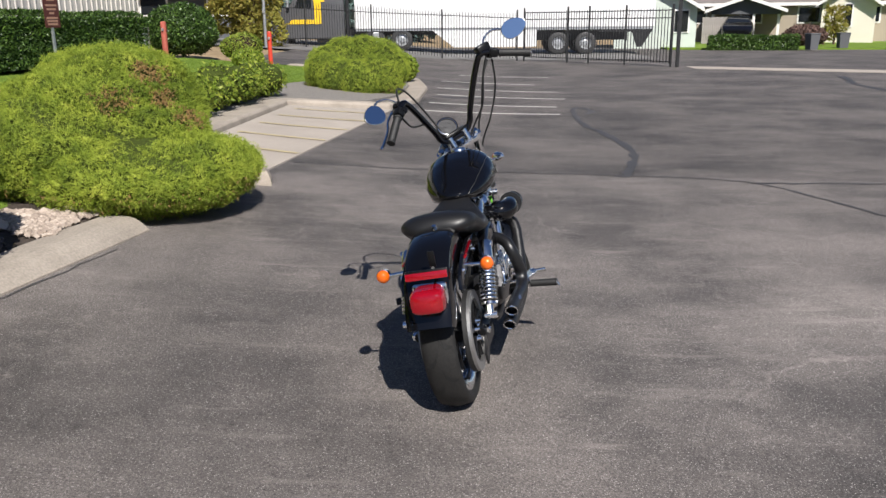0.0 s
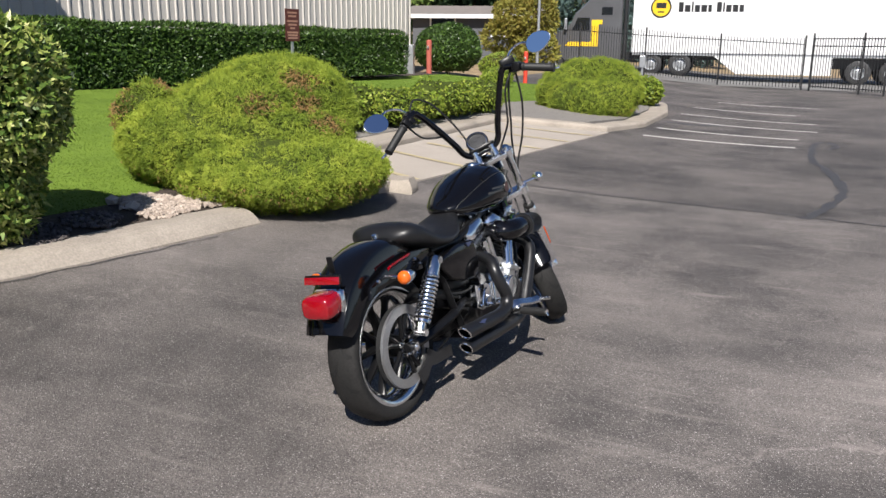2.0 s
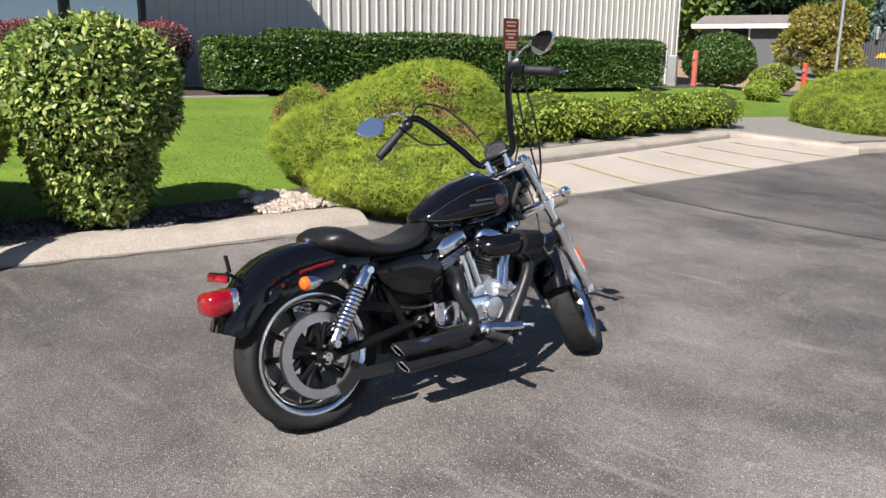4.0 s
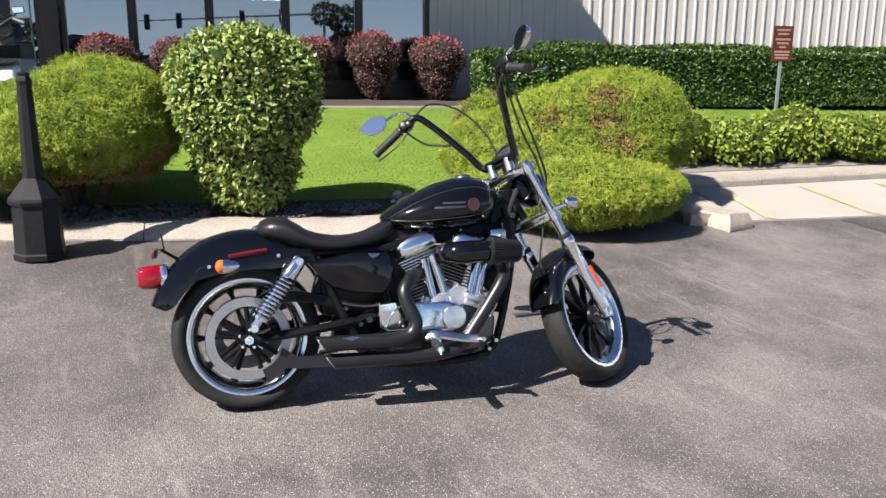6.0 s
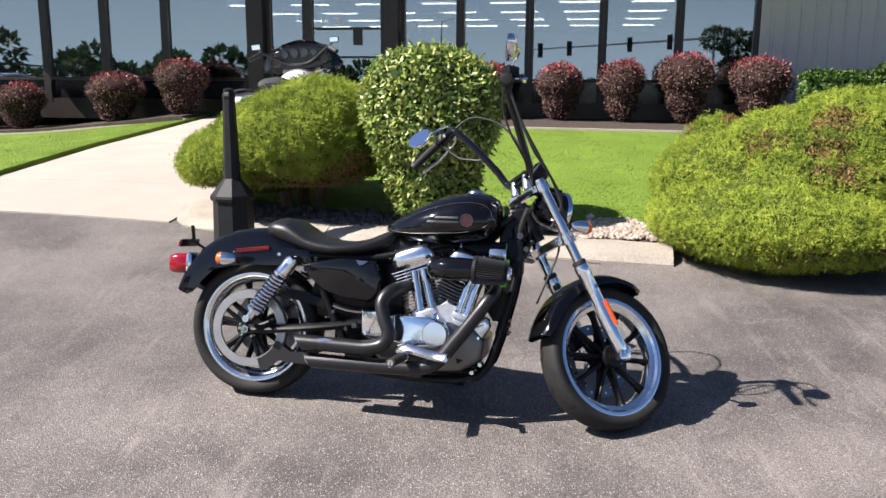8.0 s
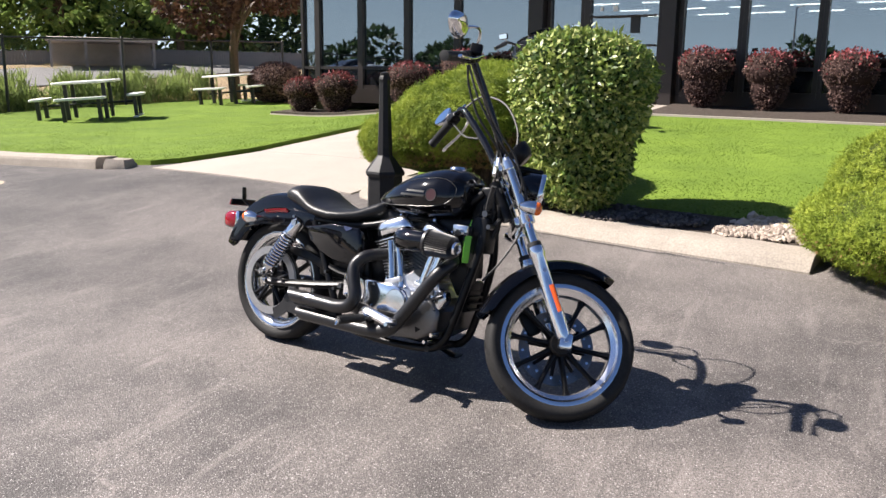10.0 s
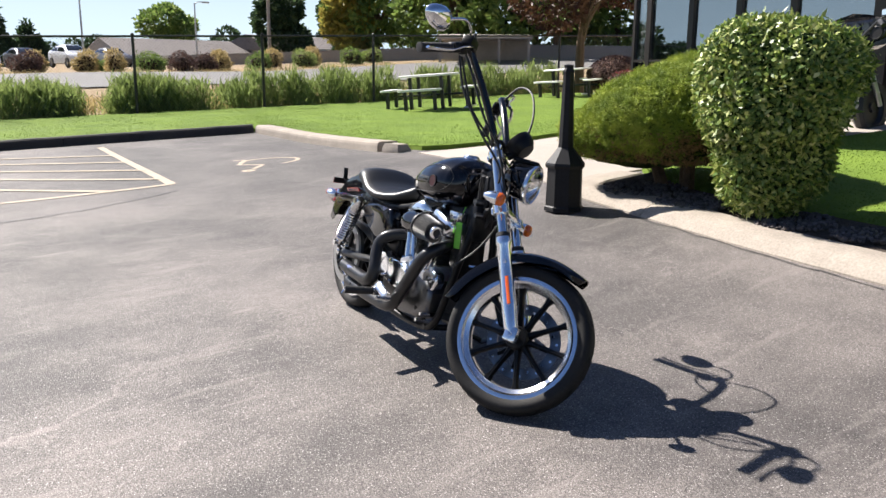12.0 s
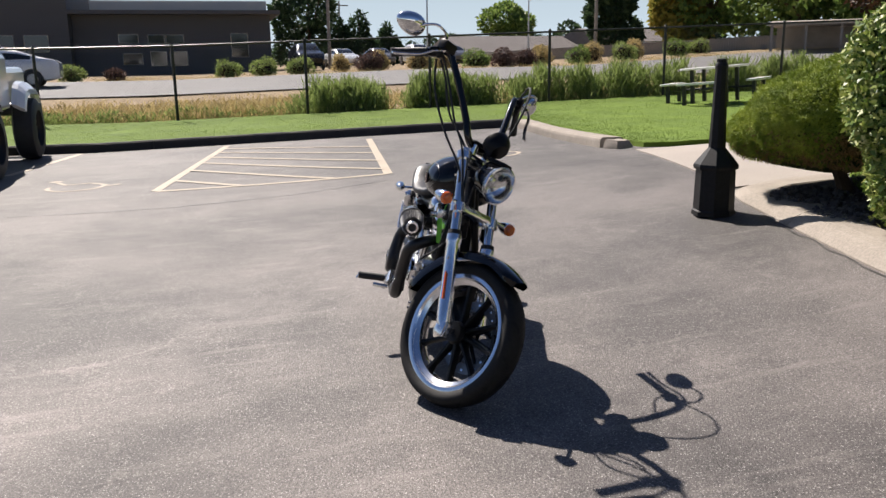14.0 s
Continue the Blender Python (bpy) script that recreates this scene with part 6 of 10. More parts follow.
def lorry_wheel(parent, x, y, r=0.5):
    m = Matrix.Translation((x, y, r)) @ Matrix.Rotation(radians(90), 4, "X")
    bm = bmesh.new()
    lathe(bm, [(r * 0.58, -0.14), (r * 0.85, -0.15), (r, -0.11), (r, 0.11), (r * 0.85, 0.15), (r * 0.58, 0.14)], 32, m, closed=True)
    wh = part("wheel", bm, M["tyre"], parent, "black lorry tyre", smooth=True, sharp=40)
    bm = bmesh.new()
    lathe(bm, [(0.0, 0.10), (r * 0.2, 0.10), (r * 0.24, 0.02), (r * 0.45, -0.01), (r * 0.56, 0.10), (r * 0.58, 0.13), (r * 0.58, -0.12)], 24, m)
    part("rim", bm, M["steel"], wh, "pale steel rim", smooth=True, sharp=40)


for x in (9.45 + 0.1, 10.85):
    for y in (0.22, 2.4):
        lorry_wheel(trailer, x, y)
# plain emblem and lettering bars
bm = bmesh.new()
mm = Matrix.Translation((1.18, -0.006, 3.22)) @ Matrix.Rotation(radians(90), 4, "X")
lathe(bm, [(0.0, 0.004), (0.42, 0.004), (0.42, 0.0)], 40, mm)
part("round_emblem", bm, M["yellow_paint"], trailer, "round yellow emblem")
bm = bmesh.new()
tube(bm, [mm @ Vector((0.42 * math.cos(2 * math.pi * i / 40), 0.42 * math.sin(2 * math.pi * i / 40), 0.004)) for i in range(40)], 0.035, 6, closed=True)
for x, z, w, h in ((0.0, 0.08, 0.44, 0.24), (0.0, -0.20, 0.28, 0.06)):
    box(bm, (1.18 + x, -0.012, 3.22 + z), (w, 0.006, h))
part("emblem_mark", bm, M["black_iron"], trailer, "black marks of the emblem")
xx = 1.95
for i, (w, h) in enumerate(((0.20, 0.42), (0.24, 0.30), (0.07, 0.44), (0.22, 0.30), (0.24, 0.30), (0.14, 0.30), (0.0, 0), (0.20, 0.42), (0.07, 0.40), (0.22, 0.30), (0.22, 0.30), (0.18, 0.30))):
    if w:
        bm = bmesh.new()
        box(bm, (xx + w / 2, -0.006, 3.02 + h / 2), (w, 0.008, h), bevel=0.002)
        part("letter_bar", bm, M["black_iron"], trailer, "dark bar of lettering")
    xx += w + 0.06 if w else 0.16
for x in (2.6, 8.2, 13.0):
    bm = bmesh.new()
    box(bm, (x, -0.01, 3.96), (0.3, 0.02, 0.06))
    part("marker_light", bm, M["steel"], trailer)
# tractor
bm = bmesh.new()
side = [(-0.55, 0.55), (-0.55, 3.55), (-0.9, 3.72), (-1.9, 3.55), (-2.75, 2.75), (-3.05, 1.95), (-4.35, 1.72), (-4.75, 1.45), (-4.8, 0.62), (-4.55, 0.45), (-4.3, 0.62), (-4.15, 0.95), (-3.75, 1.05), (-3.4, 0.95), (-3.2, 0.55)]
slab(bm, side, 2.35, Matrix.Translation((0, 2.45, 0)) @ Matrix.Rotation(radians(90), 4, "X"))
es = [e for e in bm.edges if abs(e.verts[0].co.y - e.verts[1].co.y) < 1e-4]
bmesh.ops.bevel(bm, geom=es, offset=0.10, segments=3, affect="EDGES", profile=0.5)
part("cab", bm, M["dark_paint"], lorry)
bm = bmesh.new()
slab(bm, [(-2.85, 1.98), (-2.62, 2.55), (-2.05, 2.55), (-2.05, 1.98)], 0.01, Matrix.Translation((0, 0.095, 0)) @ Matrix.Rotation(radians(90), 4, "X"))
part("side_window", bm, M["dark_glass"], lorry)
bm = bmesh.new()
box(bm, (-1.25, 0.09, 2.85), (0.5, 0.012, 0.34), bevel=0.003)
part("sleeper_window", bm, M["dark_glass"], lorry)
bm = bmesh.new()
slab(bm, [(-1.95, 2.45), (-1.45, 2.45), (-1.45, 2.25), (-1.62, 2.25), (-1.62, 1.25), (-3.2, 1.25), (-3.0, 1.45), (-1.95, 1.45)], 0.012, Matrix.Translation((0, 0.092, 0)) @ Matrix.Rotation(radians(90), 4, "X"))
part("yellow_stripe", bm, M["yellow_paint"], lorry, "broad yellow stripe")
bm = bmesh.new()
box(bm, (-0.40, 0.28, 2.1), (0.16, 0.16, 3.2), bevel=0.04)
part("side_fairing", bm, M["black_iron"], lorry)
bm = bmesh.new()
box(bm, (1.2, 1.25, 0.85), (5.2, 0.9, 0.3)), box(bm, (-1.2, 0.55, 0.72), (1.4, 0.7, 0.62), bevel=0.08)
part("chassis", bm, M["black_iron"], lorry)
bm = bmesh.new()
box(bm, (-4.62, 1.25, 0.55), (0.35, 2.35, 0.4), bevel=0.08)
part("bumper", bm, M["steel"], lorry)
bm = bmesh.new()
box(bm, (-3.15, -0.02, 2.25), (0.12, 0.2, 0.55), bevel=0.03)
part("door_mirror", bm, M["steel"], lorry, "pale door mirror")
for x, ys in ((-3.75, (0.25, 2.25)), (0.85, (0.25, 2.25)), (2.15, (0.25, 2.25))):
    for y in ys:
        lorry_wheel(lorry, x, y)


# ---- cars ----
def saloon_car(name, m, paint, label, high=False):
    """A car along its own y axis, its nose towards +y."""
    th = thing(name, m, label, "car")
    k = 1.18 if high else 1.0
    knots = [(-2.37, 0.70, 0.38, 0.86, 0.86, 0.55), (-2.28, 0.82, 0.30, 1.02, 1.03, 0.66), (-1.9, 0.89, 0.24, 1.06, 1.10, 0.74), (-1.5, 0.91, 0.22, 1.04, 1.22, 0.66), (-1.0, 0.915, 0.22, 1.02, 1.39, 0.62), (-0.4, 0.915, 0.22, 1.0, 1.46, 0.60), (0.2, 0.915, 0.22, 0.98, 1.45, 0.60), (0.7, 0.915, 0.22, 0.97, 1.28, 0.63), (1.15, 0.91, 0.22, 0.96, 1.03, 0.72), (1.6, 0.90, 0.23, 0.93, 0.97, 0.74), (2.0, 0.87, 0.26, 0.84, 0.88, 0.70), (2.25, 0.80, 0.30, 0.72, 0.74, 0.60), (2.37, 0.66, 0.38, 0.60, 0.61, 0.50)]
    ks = [q[0] for q in knots]
    st = []
    for y in np.linspace(ks[0], ks[-1], 45):
        st.append((float(y), *(sum(wt * float(np.interp(y + dy, ks, [q[i] for q in knots])) for dy, wt in ((-0.12, 0.25), (0, 0.5), (0.12, 0.25))) for i in range(1, 6))))
    ys = [q[0] for q in st]

    def shell(y):
        return [float(np.interp(y, ys, [q[i] for q in st])) for i in range(1, 6)]
    bm = bmesh.new()
    secs = []
    for y, w, lo, belt, roof, rw in st:
        arch = max(max(0.0, 1 - ((y - c) / 0.40) ** 2) for c in (-1.42, 1.42)) ** 0.5
        low = lo + arch * (0.66 - lo)
        half = [(w * 0.86, low), (w * 0.985, low + 0.06), (w, (low + belt) * 0.5 + 0.05), (w * 0.985, belt - 0.10), (w * 0.94, belt), (rw + (w * 0.94 - rw) * 0.35, belt + (roof - belt) * 0.70), (rw, roof * 0.985), (rw * 0.6, roof)]
        ring = [Vector((x, y, z * k)) for x, z in half] + [Vector((-x, y, z * k)) for x, z in half[::-1]]
        secs.append(ring)
    loft(bm, secs)
    part("body", bm, paint, th, smooth=True, sharp=50)
    for s in (-1, 1):
        for y0, y1 in ((-1.42, -0.46), (-0.38, 0.92)):
            bm = bmesh.new()
            last = None
            for y in np.linspace(y0, y1, 9):
                w, lo, belt, roof, rw = shell(y)
                pair = []
                for up in (0.10, 0.66):
                    x = w * 0.94 + (rw + (w * 0.94 - rw) * 0.35 - w * 0.94) * up / 0.70 + 0.008
                    pair.append(bm.verts.new((s * x, y, (belt + (roof - belt) * up) * k)))
                if last:
                    bm.faces.new((last[0], pair[0], pair[1], last[1]))
                last = pair
            part("side_window", bm, M["dark_glass"], th, smooth=True)
    for nm, ya, yb in (("windscreen", 1.08, 0.34), ("rear_window", -1.72, -0.98)):
        bm = bmesh.new()
        last = None
        for y in np.linspace(ya, yb, 6):
            w, lo, belt, roof, rw = shell(y)
            row = [bm.verts.new((sx * rw * 0.9, y, (roof * 0.988 if abs(sx) == 1 else roof) * k + 0.012)) for sx in (-1, -0.6, 0.6, 1)]
            if last:
                for a in range(3):
                    bm.faces.new((last[a], last[a + 1], row[a + 1], row[a]))
            last = row
        part(nm, bm, M["dark_glass"], th, smooth=True)
    for y in (-1.42, 1.42):
        for s in (-1, 1):
            road_wheel("wheel", th, Vector((s * 0.84, y, 0.33 * k)), 0.33 * k, 0.2, M["steel"], M["tyre"], s)
    bm = bmesh.new()
    box(bm, (0.55, 2.22, 0.62 * k), (0.36, 0.12, 0.12), bevel=0.03)
    part("headlamp", bm, M["dark_glass"], th)
    bm = bmesh.new()
    box(bm, (-0.55, 2.22, 0.62 * k), (0.36, 0.12, 0.12), bevel=0.03)
    part("headlamp", bm, M["dark_glass"], th)
    return th


def on_road(x, y, turn):
    return pose(x, y, ground_z(x, y) - 0.02, 0, 0, turn)


saloon_car("white_car", on_road(9.2, -28.4, -86), M["white_car"], "white saloon car on the road beyond the fence")
saloon_car("dark_car", on_road(10.6, -31.2, -86), M["black_car"], "dark tall car on the road beside the white one", True)
saloon_car("parked_car", pose(18.2, 52.4, 0.05, 0, 0, 160), M["black_car"], "dark car parked in a house drive")

for x, y, turn, paint, lab, high in ((-4.9, -49.0, 4, "black_car", "dark pickup parked in the far lot", True), (-9.2, -62.0, 10, "white_car", "white car parked in the far lot", False), (-12.4, -62.5, 5, "dark_paint", "grey car parked in the far lot", False), (-15.6, -62.0, 8, "white_car", "white car parked in the far lot", True), (-18.8, -62.5, 4, "dark_paint", "grey car parked in the far lot", False)):
    saloon_car("far_parked_car", on_road(x, y, turn), M[paint], lab, high)

# off-road vehicle at the end of the stalls
jeep = thing("off_road_car", pose(4.66, -5.2, ground_z(4.6, -5.2), 0, 0, 180), "white off-road car with big black tyres in a stall", "car")
bm = bmesh.new()
box(bm, (0, -0.75, 1.15), (1.55, 2.3, 0.75), bevel=0.06), box(bm, (0, 1.05, 1.10), (1.45, 1.4, 0.50), bevel=0.08)
part("body", bm, M["white_car"], jeep)
bm = bmesh.new()
box(bm, (0, -0.95, 1.72), (1.4, 1.9, 0.55), bevel=0.08)
part("hard_top", bm, M["black_iron"], jeep)
bm = bmesh.new()
box(bm, (0, 1.95, 0.70), (1.75, 0.18, 0.2), bevel=0.04)
part("bumper", bm, M["black_iron"], jeep)
for sx in (-1, 1):
    for y in (1.05, -1.45):
        bm = bmesh.new()
        tube(bm, spline([(sx * 0.86, y - 0.62, 0.78), (sx * 0.86, y - 0.35, 1.03), (sx * 0.86, y + 0.35, 1.03), (sx * 0.86, y + 0.60, 0.86)], 4), 0.13, 6, flat=0.3)
        part("fender", bm, M["white_car"], jeep)
        road_wheel("wheel", jeep, Vector((sx * 0.84, y, 0.45)), 0.45, 0.30, M["black_iron"], M["tyre"], sx)
for sx in (-0.45, 0.45):
    bm = bmesh.new()
    rod(bm, (sx, 1.74, 1.12), (sx, 1.79, 1.12), 0.1, None, 20)
    part("headlamp", bm, M["steel"], jeep)


# ---- added glowing ring that stands in for pale sky along the horizon ----
hz = bpy.data.materials.new("horizon_glow")
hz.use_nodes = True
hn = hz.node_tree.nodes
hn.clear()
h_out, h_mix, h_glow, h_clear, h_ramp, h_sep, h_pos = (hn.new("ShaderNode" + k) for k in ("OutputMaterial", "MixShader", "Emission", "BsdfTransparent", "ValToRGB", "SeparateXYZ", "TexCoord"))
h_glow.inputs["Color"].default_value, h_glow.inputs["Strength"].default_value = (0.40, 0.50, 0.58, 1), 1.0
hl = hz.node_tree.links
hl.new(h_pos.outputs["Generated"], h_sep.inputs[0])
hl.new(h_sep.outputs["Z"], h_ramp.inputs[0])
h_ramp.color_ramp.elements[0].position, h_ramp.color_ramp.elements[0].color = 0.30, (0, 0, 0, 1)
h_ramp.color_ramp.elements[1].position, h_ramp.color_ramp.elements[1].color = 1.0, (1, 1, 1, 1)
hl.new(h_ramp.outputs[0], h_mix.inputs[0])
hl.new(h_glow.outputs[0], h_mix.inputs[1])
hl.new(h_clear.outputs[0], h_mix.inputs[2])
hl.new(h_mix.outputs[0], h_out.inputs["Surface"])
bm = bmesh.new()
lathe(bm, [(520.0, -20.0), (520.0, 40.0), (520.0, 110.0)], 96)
tagged(part("backdrop", bm, hz), "glowing ring added as pale sky along the horizon", "sky", kind="structure")


# ---- buildings in the distance ----
def office():
    th = thing("office_building", pose(-3.3, -58.0, 0.106, 0, 0, 0) @ Matrix.Diagonal((1, 1, 0.84, 1)), "long low dark grey office building beyond the road", "building")
    bm = bmesh.new()
    box(bm, (6.9, -6, 2.8), (13.8, 12, 5.6)), box(bm, (6.6, -5.2, 5.75), (14.6, 13, 0.32))
    part("main_block", bm, M["grey_wall"], th)
    bm = bmesh.new()
    box(bm, (6.4, -6, 6.40), (12.6, 9, 0.98))
    part("roof_band", bm, M["siding"], th, "pale band along the roof")
    bm = bmesh.new()
    box(bm, (18.5, -5, 4.1), (9.3, 12.5, 8.2))
    part("side_block", bm, M["grey_wall"], th)
    bm = bmesh.new()
    box(bm, (19.0, -4.5, 8.5), (8.0, 11.5, 0.6))
    part("roof_band", bm, M["siding"], th, "pale band along the roof")
    for x, z, w, h in ((10.1, 3.6, 1.3, 0.7), (8.2, 3.55, 1.1, 0.7), (6.9, 3.55, 1.2, 0.7), (9.9, 1.9, 1.3, 0.9), (8.1, 1.9, 1.1, 1.2), (6.7, 1.9, 1.2, 1.2), (2.3, 3.0, 1.2, 2.0), (16.0, 3.2, 1.5, 1.3), (18.2, 3.2, 1.5, 1.3)):
        wd = bmesh.new()
        yy = 0.02 if x < 14 else 1.27
        box(wd, (x, yy, z), (w + 0.07, 0.06, h + 0.07))
        wo = part("window", wd, M["siding"], th)
        pb = bmesh.new()
        box(pb, (x, yy + 0.04, z), (w, 0.03, h))
        part("pane", pb, M["dark_glass"], wo)


office()


def house(x, y, w, d, h, turn, wall, label, roof_h=1.8, garage=False, base=0.0):
    th = thing("house", pose(x, y, ground_z(x, y) + base, 0, 0, turn), label, "house")
    bm = bmesh.new()
    box(bm, (0, 0, h / 2 - 0.2), (w, d, h + 0.4))
    part("wall", bm, wall, th)
    bm = bmesh.new()
    o = 0.45
    a = [(-w / 2 - o, -d / 2 - o, h - 0.12), (w / 2 + o, -d / 2 - o, h - 0.12), (w / 2 + o, d / 2 + o, h - 0.12), (-w / 2 - o, d / 2 + o, h - 0.12)]
    v = [bm.verts.new(p) for p in a] + [bm.verts.new((p[0], p[1], p[2] + 0.14)) for p in a] + [bm.verts.new((-w / 2 - o, 0, h + roof_h)), bm.verts.new((w / 2 + o, 0, h + roof_h))]
    for f in ((0, 3, 2, 1), (0, 1, 5, 4), (1, 2, 6, 5), (2, 3, 7, 6), (3, 0, 4, 7), (4, 5, 9, 8), (6, 7, 8, 9), (5, 6, 9), (7, 4, 8)):
        bm.faces.new([v[i] for i in f])
    part("roof", bm, M["roof"], th)
    bm = bmesh.new()
    for yy in (-d / 2 - o - 0.02, d / 2 + o + 0.02):
        box(bm, (0, yy, h - 0.02), (w + 2 * o, 0.05, 0.2))
    part("eaves_board", bm, M["white_board"], th, "white eaves board")
    n = max(2, int(w / 3.5))
    for i in range(n):
        xx = -w / 2 + w * (i + 0.5) / n
        bm = bmesh.new()
        gd = garage and i == 0
        box(bm, (xx, -d / 2 - 0.02, 1.1 if gd else 1.5), (2.6 if gd else 1.4, 0.06, 2.1 if gd else 1.1))
        wo = part("window" if not gd else "garage_door", bm, M["white_board"], th)
        bm = bmesh.new()
        box(bm, (xx, -d / 2 - 0.06, 1.1 if gd else 1.5), (2.3 if gd else 1.2, 0.03, 1.9 if gd else 0.9))
        part("pane" if not gd else "opening", bm, M["dark_glass"] if not gd else M["room"], wo)
    return th


def gable_front(x, y, z, turn, w, depth, eave, peak, wall, label, features, open_front=False):
    """A small house or porch with its gable towards -y; features: (name, x, z, width, height, material)."""
    th = thing("house", pose(x, y, z, 0, 0, turn), label, "house")
    bm = bmesh.new()
    if open_front:
        box(bm, (0, depth - 0.1, eave / 2), (w, 0.2, eave))
        slab(bm, [(-w / 2, eave - 0.25), (w / 2, eave - 0.25), (w / 2, eave), (0, peak), (-w / 2, eave)], depth, Matrix.Translation((0, depth, 0)) @ Matrix.Rotation(radians(90), 4, "X"))
    else:
        slab(bm, [(-w / 2, -0.6), (w / 2, -0.6), (w / 2, eave), (0, peak), (-w / 2, eave)], depth, Matrix.Translation((0, depth, 0)) @ Matrix.Rotation(radians(90), 4, "X"))
    part("wall", bm, wall, th)
    rise = (peak - eave) / (w / 2)
    for sx in (-1, 1):
        o = 0.35
        bm = bmesh.new()
        slab(bm, [(0, peak + 0.02), (sx * (w / 2 + o), eave - rise * o + 0.02), (sx * (w / 2 + o), eave - rise * o + 0.14), (0, peak + 0.14)], depth + 0.5, Matrix.Translation((0, depth, 0)) @ Matrix.Rotation(radians(90), 4, "X"))
        part("roof", bm, M["brown_roof"], th)
        bm = bmesh.new()
        slab(bm, [(0, peak - 0.05), (sx * (w / 2 + o), eave - rise * o - 0.05), (sx * (w / 2 + o), eave - rise * o + 0.15), (0, peak + 0.15)], 0.05, Matrix.Translation((0, -0.5, 0)) @ Matrix.Rotation(radians(90), 4, "X"))
        part("barge_board", bm, M["white_board"], th, "white board along the gable")
    for name, fx, fz, fw, fh, m in features:
        bm = bmesh.new()
        box(bm, (fx, -0.03, fz), (fw + 0.16, 0.05, fh + 0.16))
        wo = part(name, bm, M["white_board"], th)
        bm = bmesh.new()
        box(bm, (fx, -0.07, fz), (fw, 0.04, fh))
        part("pane", bm, m, wo)
    if open_front:
        for fx in (-w / 2 + 0.12, w * 0.12, w / 2 - 0.12):
            bm = bmesh.new()
            box(bm, (fx, 0.1, eave / 2 - 0.12), (0.16, 0.16, eave - 0.25))
            part("post", bm, M["white_board"], th)
    return th


house(23.6, 60.0, 14, 8, 2.2, -20, M["tan_wall"], "tan house with a brown gabled roof and white trim", 1.5, base=0.25)
gable_front(11.8, 47.2, -0.30, -14, 4.4, 7, 2.3, 3.6, M["green_wall"], "pale green gabled house with a white window", (("window", 1.4, 1.55, 0.7, 1.1, M["dark_glass"]),))
gable_front(18.9, 53.2, 0.25, -20, 4.1, 4.5, 1.6, 2.3, M["grey_wall"], "open porch with a grey gable and white posts", (), True)
gable_front(24.9, 52.4, 0.35, -26, 3.0, 6, 1.9, 2.9, M["cream_wall"], "cream gabled house with a tall arched window", (("window", 0.0, 1.15, 0.36, 1.3, M["dark_glass"]),))
house(36.0, 57, 9, 8, 2.7, -25, M["grey_wall"], "grey house with a low gabled roof", 1.6, base=-0.8)
house(-25.5, -66.0, 13, 7, 2.3, 188, M["cream_wall"], "low house with a grey roof beyond the road", 1.5, base=-1.84)
house(-36.5, -66.0, 10, 7, 2.1, 195, M["siding"], "pale house beyond the road", 1.3, base=-1.42)
house(-13.0, 45.0, 6.5, 4, 2.0, 10, M["grey_wall"], "grey metal shed behind the drive", 0.6)


def board_fence(a, b, h, label):
    a, b = Vector((*a, 0)), Vector((*b, 0))
    ln = (b - a).length
    u = (b - a) / ln
    th = thing("board_fence", pose(0, 0, 0), label, "fence")
    ang = math.atan2(u.y, u.x)
    bm = bmesh.new()
    box(bm, (0, 0, h / 2), (0.145, 0.025, h))
    me = bpy.data.meshes.new("board")
    bm.to_mesh(me)
    bm.free()
    me.materials.append(M["fence_wood"])
    n = min(280, int(ln / 0.155))
    for i in range(n):
        q = a + u * (ln * (i + 0.5) / n)
        ob = new("board", me)
        ob.parent = th
        ob.matrix_local = pose(q.x, q.y, ground_z(q.x, q.y) - 0.05 + 0.02 * math.sin(i * 3.7), 0, 0, math.degrees(ang))


shed = thing("long_shed", on_ground(-29.3, -29.6, 138), "long low open shed with a pale roof across the field", "shed")
bm = bmesh.new()
box(bm, (0, 1.9, 0.6), (5.0, 0.12, 1.4))
part("back_wall", bm, M["fence_wood"], shed)
bm = bmesh.new()
slab(bm, [(-2.2, 1.22), (2.2, 1.22), (2.2, 1.32), (0, 1.50), (-2.2, 1.32)], 5.2, Matrix.Translation((-2.6, 0, 0)) @ Matrix(((0, 0, 1, 0), (1, 0, 0, 0), (0, 1, 0, 0), (0, 0, 0, 1))))
part("roof", bm, M["concrete"], shed, "pale grey roof")
for post_x in (-2.4, -0.8, 0.8, 2.4):
    bm = bmesh.new()
    box(bm, (post_x, -1.9, 0.6), (0.12, 0.12, 1.3))
    part("post", bm, M["fence_wood"], shed)
board_fence((16.0, 52.4), (17.9, 53.2), 1.7, "pale board fence beside the porch")
board_fence((-33.0, -36.5), (-21.0, -54.0), 0.8, "weathered grey board fence beyond the road")
board_fence((-37.0, -22.0), (-33.2, -36.0), 0.8, "weathered grey board fence beyond the road")
tagged(ribbon("lawn", [(12.0, 45.2), (18.2, 43.4), (26.0, 41.2), (40.0, 37.0)], [(13.0, 56.0), (20.0, 56.0), (29.0, 54.0), (46.0, 50.0)], 24, 6, M["lawn"], 0.08, 0.2), "green front lawns of the houses", "lawn", kind="stuff")
hedge(((13.9, 44.2), (18.0, 42.9)), 0.8, 0.0, 0.70, 6000, M["hedge"], M["euonymus_core"], "clipped green hedge in front of the houses", 501, leaf=0.12, lift=0.0)
